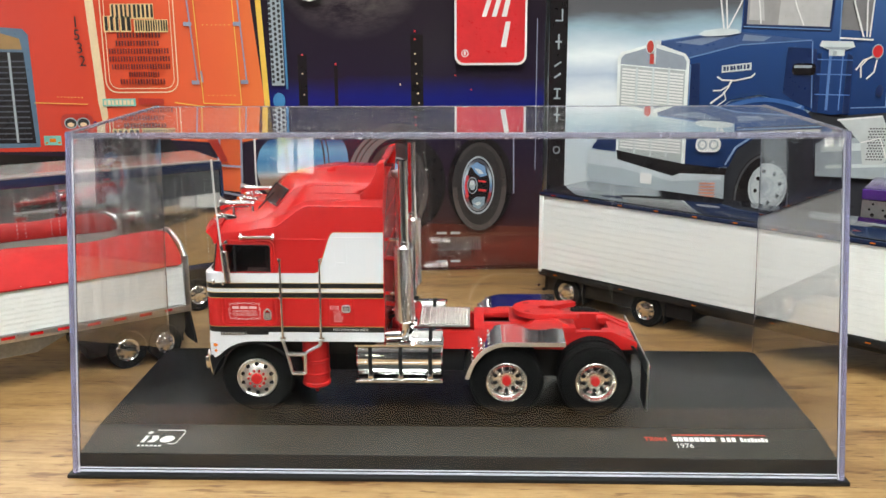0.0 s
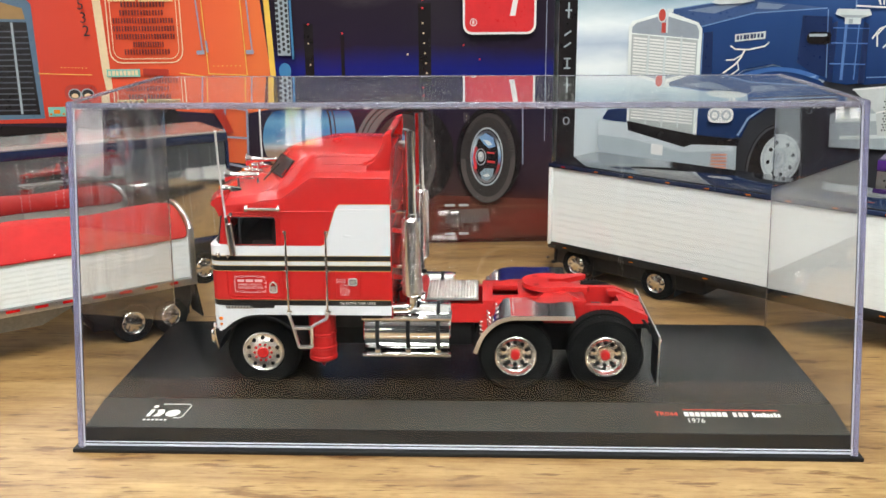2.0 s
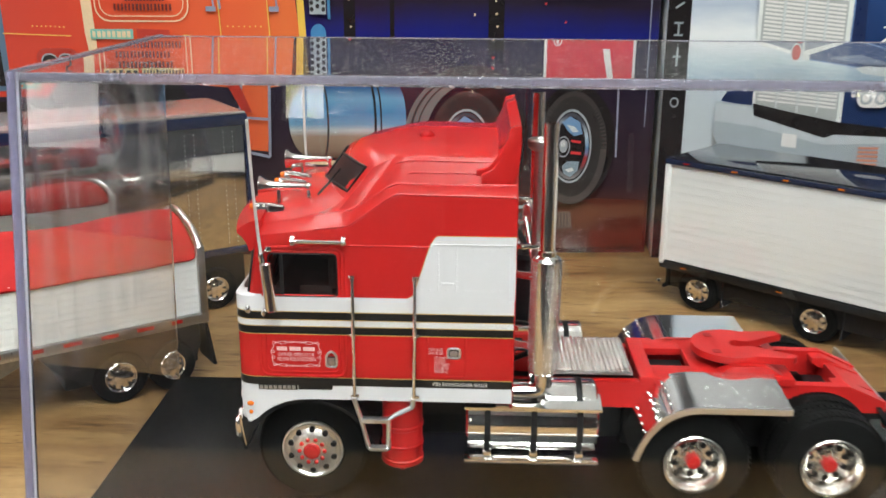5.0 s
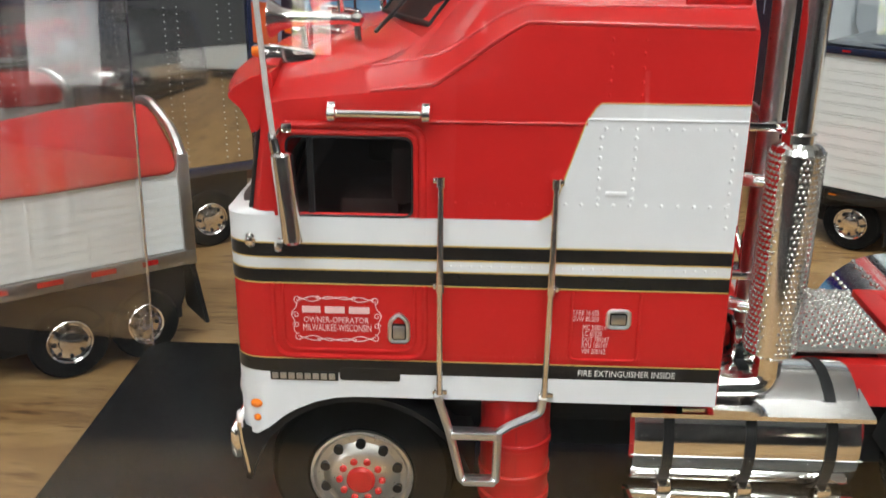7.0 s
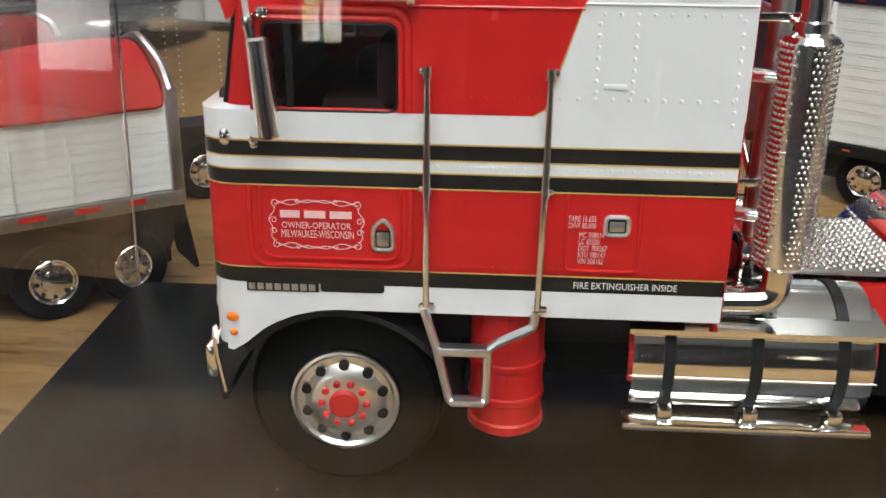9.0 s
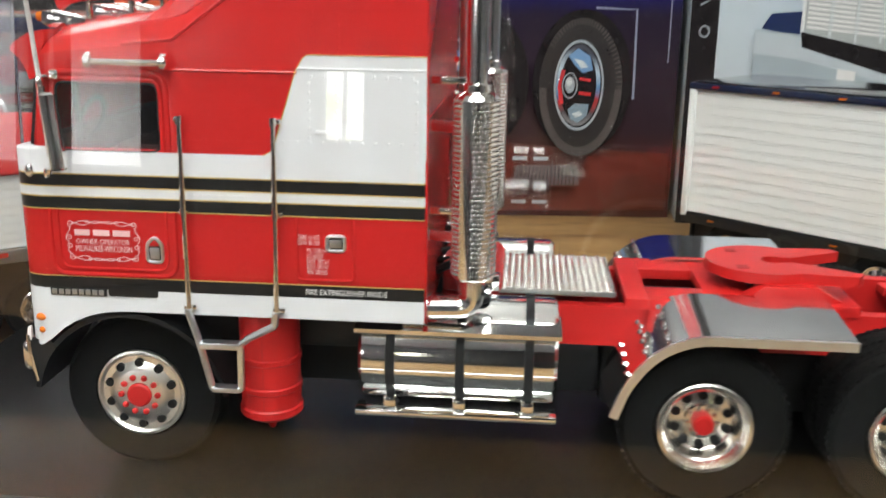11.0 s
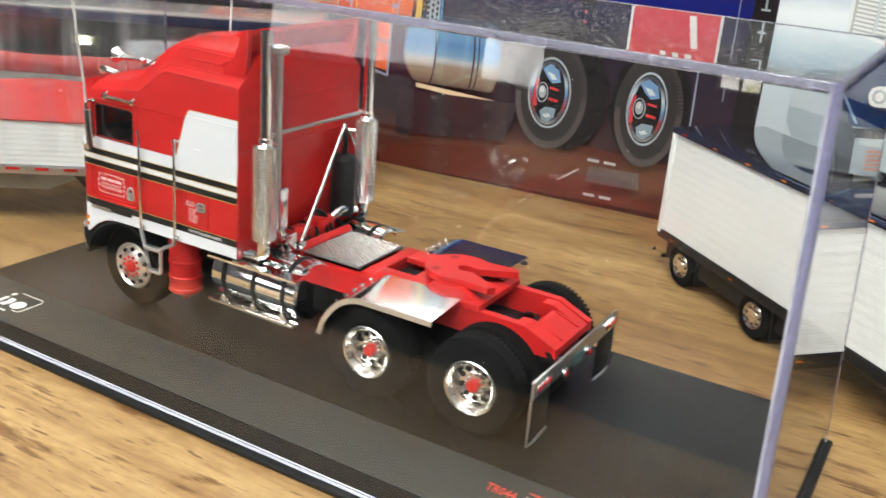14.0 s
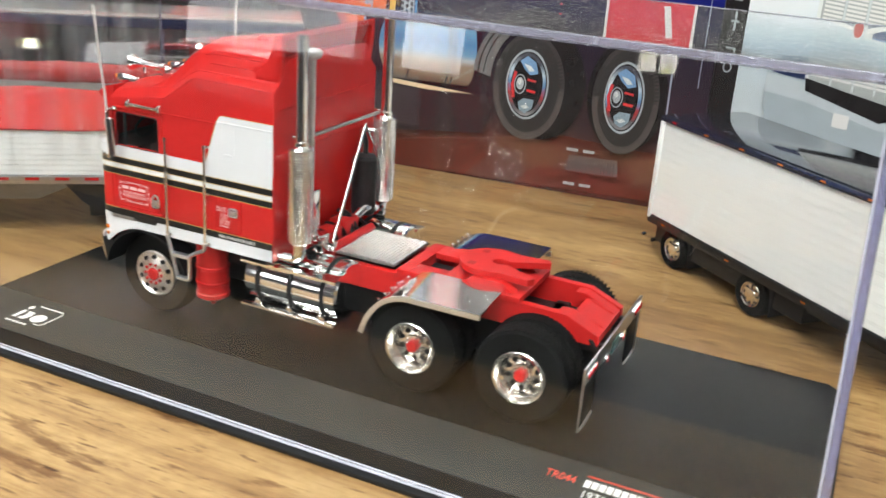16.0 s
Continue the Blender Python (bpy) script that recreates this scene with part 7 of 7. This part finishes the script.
# ---- tanks, canister, exhaust, rear bar ----
for s in (1, -1):
    def fy(y):
        return y if s == 1 else far(y)
    tk = part("fuel_tank", lathe([(0, 0), (7.5, 0), (8.2, 0.5), (8.3, 1.2), (8.3, 27.6), (8.2, 28.3), (7.5, 28.8), (0, 28.8)], (-28.3, fy(51.0), 30.3), (1, 0, 0), 40), CHROME, TR, "chrome fuel tank")
    for x in (-23.6, -13.5, -3.6):
        part("tank_strap", lathe([(8.3, 0), (8.52, 0), (8.52, 1.3), (8.3, 1.3)], (x - 0.65, fy(51.0), 30.3), (1, 0, 0), 40), DARK, tk, "black tank strap")
        part("strap_clip", box(x - 0.9, x + 0.9, *sorted((fy(42.6), fy(44.0))), 23.4, 25.4, 0.25), CHROME, tk)
    part("step_plate", prism([(fy(42.0), 35.4), (fy(42.0), 36.0), (fy(48.2), 36.9), (fy(48.2), 36.1)], "x", -28.6, 0.9), CHROME, tk, "chrome step plate")
    part("step_rail", box(-28.6, 0.6, *sorted((fy(42.0), fy(45.4))), 22.6, 23.6, 0.2), CHROME, tk, "lower chrome step rail")
    part("filler_cap", lathe([(0, 0.9), (1.3, 0.8), (1.5, 0)], (-11, fy(49.5), 38.6), (0, -0.2 * s, 1), 16), DARK, tk, "black filler cap")
    part("side_seam", tube([(-28.2, fy(42.75), 29.6), (0.4, fy(42.75), 29.6)], 0.08, 5), STEEL, tk)
    # stack with guard
    sx, sy = -12.0, (45.2 if s == 1 else 90.0)
    st = part("exhaust_stack", lathe([(0, 0), (1.55, 0), (1.55, 27.4), (1.3, 27.4), (1.3, 20), (0, 20)], (sx, sy, 69.6), (0, 0, 1), 24), CHROME, TR, "tall chrome exhaust stack")
    mf = part("muffler", lathe([(0, 0), (2.7, 0), (3.05, 0.4), (3.05, 25.2), (2.7, 25.8), (1.9, 26.2), (1.9, 27.2), (1.6, 27.4)], (sx, sy, 43.3), (0, 0, 1), 36), CHROME, st, "studded chrome muffler guard")
    studs = bmesh.new()
    for i in range(37):
        for j in range(29):
            a = radians(-94 + 11.4 * (j + (i % 2) * 0.5)) * s
            ball((sx + 3.03 * math.cos(a), sy + 3.03 * math.sin(a), 44.2 + i * 0.67), 0.235, studs, 6)
    tagged(part("muffler_studs", studs, STUD, st), kind="stuff")
    part("exhaust_elbow", tube(rounded([(sx, sy, 43.4), (sx, sy, 38.8), (-22, sy, 38.4)], 3.2, 8), 1.7, 14), CHROME, st, "chrome exhaust elbow")
    for z in (64.5, 48.8):
        part("standoff", rod((-18.4, sy + s * 2.5, z), (sx - 2, sy + s * 0.5, z), 0.85), CHROME, st)
    for z in (70.8, 52.5):
        part("stack_bracket", box(-18.4, sx + 0.6, *sorted((sy + s * 1.2, sy + s * 2.6)), z - 0.5, z + 0.5, 0.2), CHROME, st)
    if s == 1:
        pipe = part("air_intake", lathe([(0, 0), (1.3, 0), (1.3, 46.0), (0, 46.0)], (-13.6, 51.6, 44.6), (0, 0, 1), 20), STEEL, TR, "tall bright air intake pipe")
        part("intake_cap", lathe([(0, 0), (1.5, 0), (2.5, 0.5), (2.8, 1.0), (2.8, 2.2), (2.5, 2.5), (1.9, 2.5), (1.7, 2.2), (0, 2.1)], (-13.6, 51.6, 90.2), (0, 0, 1), 24), STEEL, pipe, "round intake cap")
        part("intake_box", box(-14.6, -11.6, 51.2, 54.6, 44, 56.0, 0.7), CHROME, pipe)
        part("intake_foot", box(-14.6, -9.4, 52.0, 56.0, 38.4, 43.5, 0.5), CHROME, pipe)
        part("intake_tube", rod((-13, 53.2, 40), (-13, 53.2, 46), 1.2), CHROME, pipe)
    else:
        cl = part("air_cleaner", lathe([(0, 0), (3.2, 0), (3.6, 0.6), (3.6, 16.6), (3.0, 17.6), (0, 18)], (-14.2, far(54.5), 41.0), (0, 0, 1), 24), DARK, TR, "black air cleaner canister")
        part("cleaner_pipe", tube(rounded([(-14.2, far(54.5), 58.6), (-15.5, far(52), 62), (-17.8, far(50), 64)], 2), 0.8, 8), DARK, cl)
part("cross_tube", rod((-13.4, 46.6, 70.4), (-13.4, far(46.6), 70.4), 0.5), STEEL, TR, "thin cross tube between the stacks")
part("brace_rod", rod((-9.5, 57.5, 39.8), (-14.8, 83.0, 67.4), 0.5), CHROME, TR, "slanting chrome brace rod")
part("brace_rod", rod((-14.8, 83.0, 67.4), (-14.4, 88.6, 60.0), 0.4), CHROME, TR)
part("brace_foot", box(-10.6, -8.4, 56.2, 58.6, 37.8, 40.4, 0.3), CHROME, TR)
clutter = bmesh.new()
rng = random.Random(7)
for k in range(7):
    y = 58 + k * 3.4
    tube(rounded([(-18.5, y, 40 + rng.uniform(-1, 3)), (-14, y + rng.uniform(-2, 2), 42 + rng.uniform(-1, 2)), (-11, y + rng.uniform(-2, 3), 38)], 1.5), 0.65, 8, bm=clutter)
part("air_hoses", clutter, DARK, TR, "black air hoses behind the cab")
part("clamp", tube(rounded([(-14, 74, 40), (-12, 80, 44.0), (-12, 86, 42)], 2), 1.2, 10), CHROME, TR, "chrome elbow pipe")
for k, y in enumerate((YM - 5, YM + 4)):
    part("rear_box", box(-17.6, -12, y - 4, y + 4, 36.5, 41.5 + k, 0.8), REDPLASTIC, TR, "red box behind the cab")
can = part("air_canister", lathe([(0, 0), (0.5, 0.3), (0.8, 1.2), (1.4, 1.9), (3.6, 2.5), (4.75, 3.3), (4.75, 4.3), (4.5, 4.6), (4.5, 7.0), (4.75, 7.2), (4.75, 7.9), (4.5, 8.1), (4.5, 11.6), (4.75, 11.8), (4.75, 12.5), (4.5, 12.7), (4.5, 20), (0, 20)], (-42.5, 48.0, 17.0), (0, 0, 1), 28), REDPLASTIC, TR, "red air canister with raised hoops")
part("canister_seam", tube([(-42.5, 43.6, 20.6), (-42.5, 43.6, 36.8)], 0.12, 5), plain("seam_red", (0.25, 0.01, 0.01), 0.5), can)
part("hose", tube(rounded([(-37, 50, 36), (-33, 50, 37), (-30, 52, 34)], 1.5), 0.9, 8), STEEL, TR)
bar = part("rear_bar", box(68.3, 69.0, 42.3, far(42.3), 25.6, 30.2, 0.25), STEEL, TR, "brushed rear light bar")
for s in (1, -1):
    for k in range(3):
        yy = 44.6 + k * 2.6
        yy = yy if s == 1 else far(yy)
        part("tail_lamp", lathe([(1.0, 0), (1.0, 0.3), (0.7, 0.55), (0, 0.6)], (69.0, yy, 27.9), (1, 0, 0), 14), REDLENS, bar, "red tail lamp")
        part("lamp_ring", lathe([(1.15, 0), (1.15, 0.3), (0.95, 0.3)], (69.0, yy, 27.9), (1, 0, 0), 14), CHROME, bar)
    yy = 61.0 if s == 1 else far(61.0)
    part("tail_lamp", lathe([(1.1, 0), (1.1, 0.3), (0.7, 0.55), (0, 0.6)], (69.0, yy, 25.0), (1, 0, 0), 14), REDLENS, bar, "red tail lamp")
    part("lamp_ring", lathe([(1.3, 0), (1.3, 0.35), (1.05, 0.35)], (69.0, yy, 25.0), (1, 0, 0), 14), CHROME, bar)
    y0, y1 = sorted((42.5 if s == 1 else far(42.5), 53.5 if s == 1 else far(53.5)))
    fl = part("mud_flap", box(68.2, 68.5, y0, y1, 13.6, 25.8, 0.1), DARK, bar, "black mud flap")
    part("flap_edge", tube([(68.6, 42.5 if s == 1 else far(42.5), 26), (68.6, 42.5 if s == 1 else far(42.5), 13.4), (68.6, 46 if s == 1 else far(46), 12.9), (68.6, 53.5 if s == 1 else far(53.5), 13.6)], 0.3, 6), STEEL, fl, "bright flap edge")
part("plate", box(69.0, 69.2, YM - 3.4, YM + 3.4, 24.6, 28.0, 0.05), plain("teal_plate", (0.1, 0.2, 0.2), 0.4), bar)
for s in (-1, 1):
    part("bar_arm", box(60, 68.4, YM + s * 9.5 - 1, YM + s * 9.5 + 1, 27.4, 29.6, 0.2), DARK, bar)
    part("bar_arm", prism([(64.8, 31), (66.0, 31), (68.6, 27), (68.2, 25.6)], "y", *sorted((YM + s * 12.0, YM + s * 9.0))), DARK, bar, "black sloped bar hanger")

TR.location.x += 0.0004
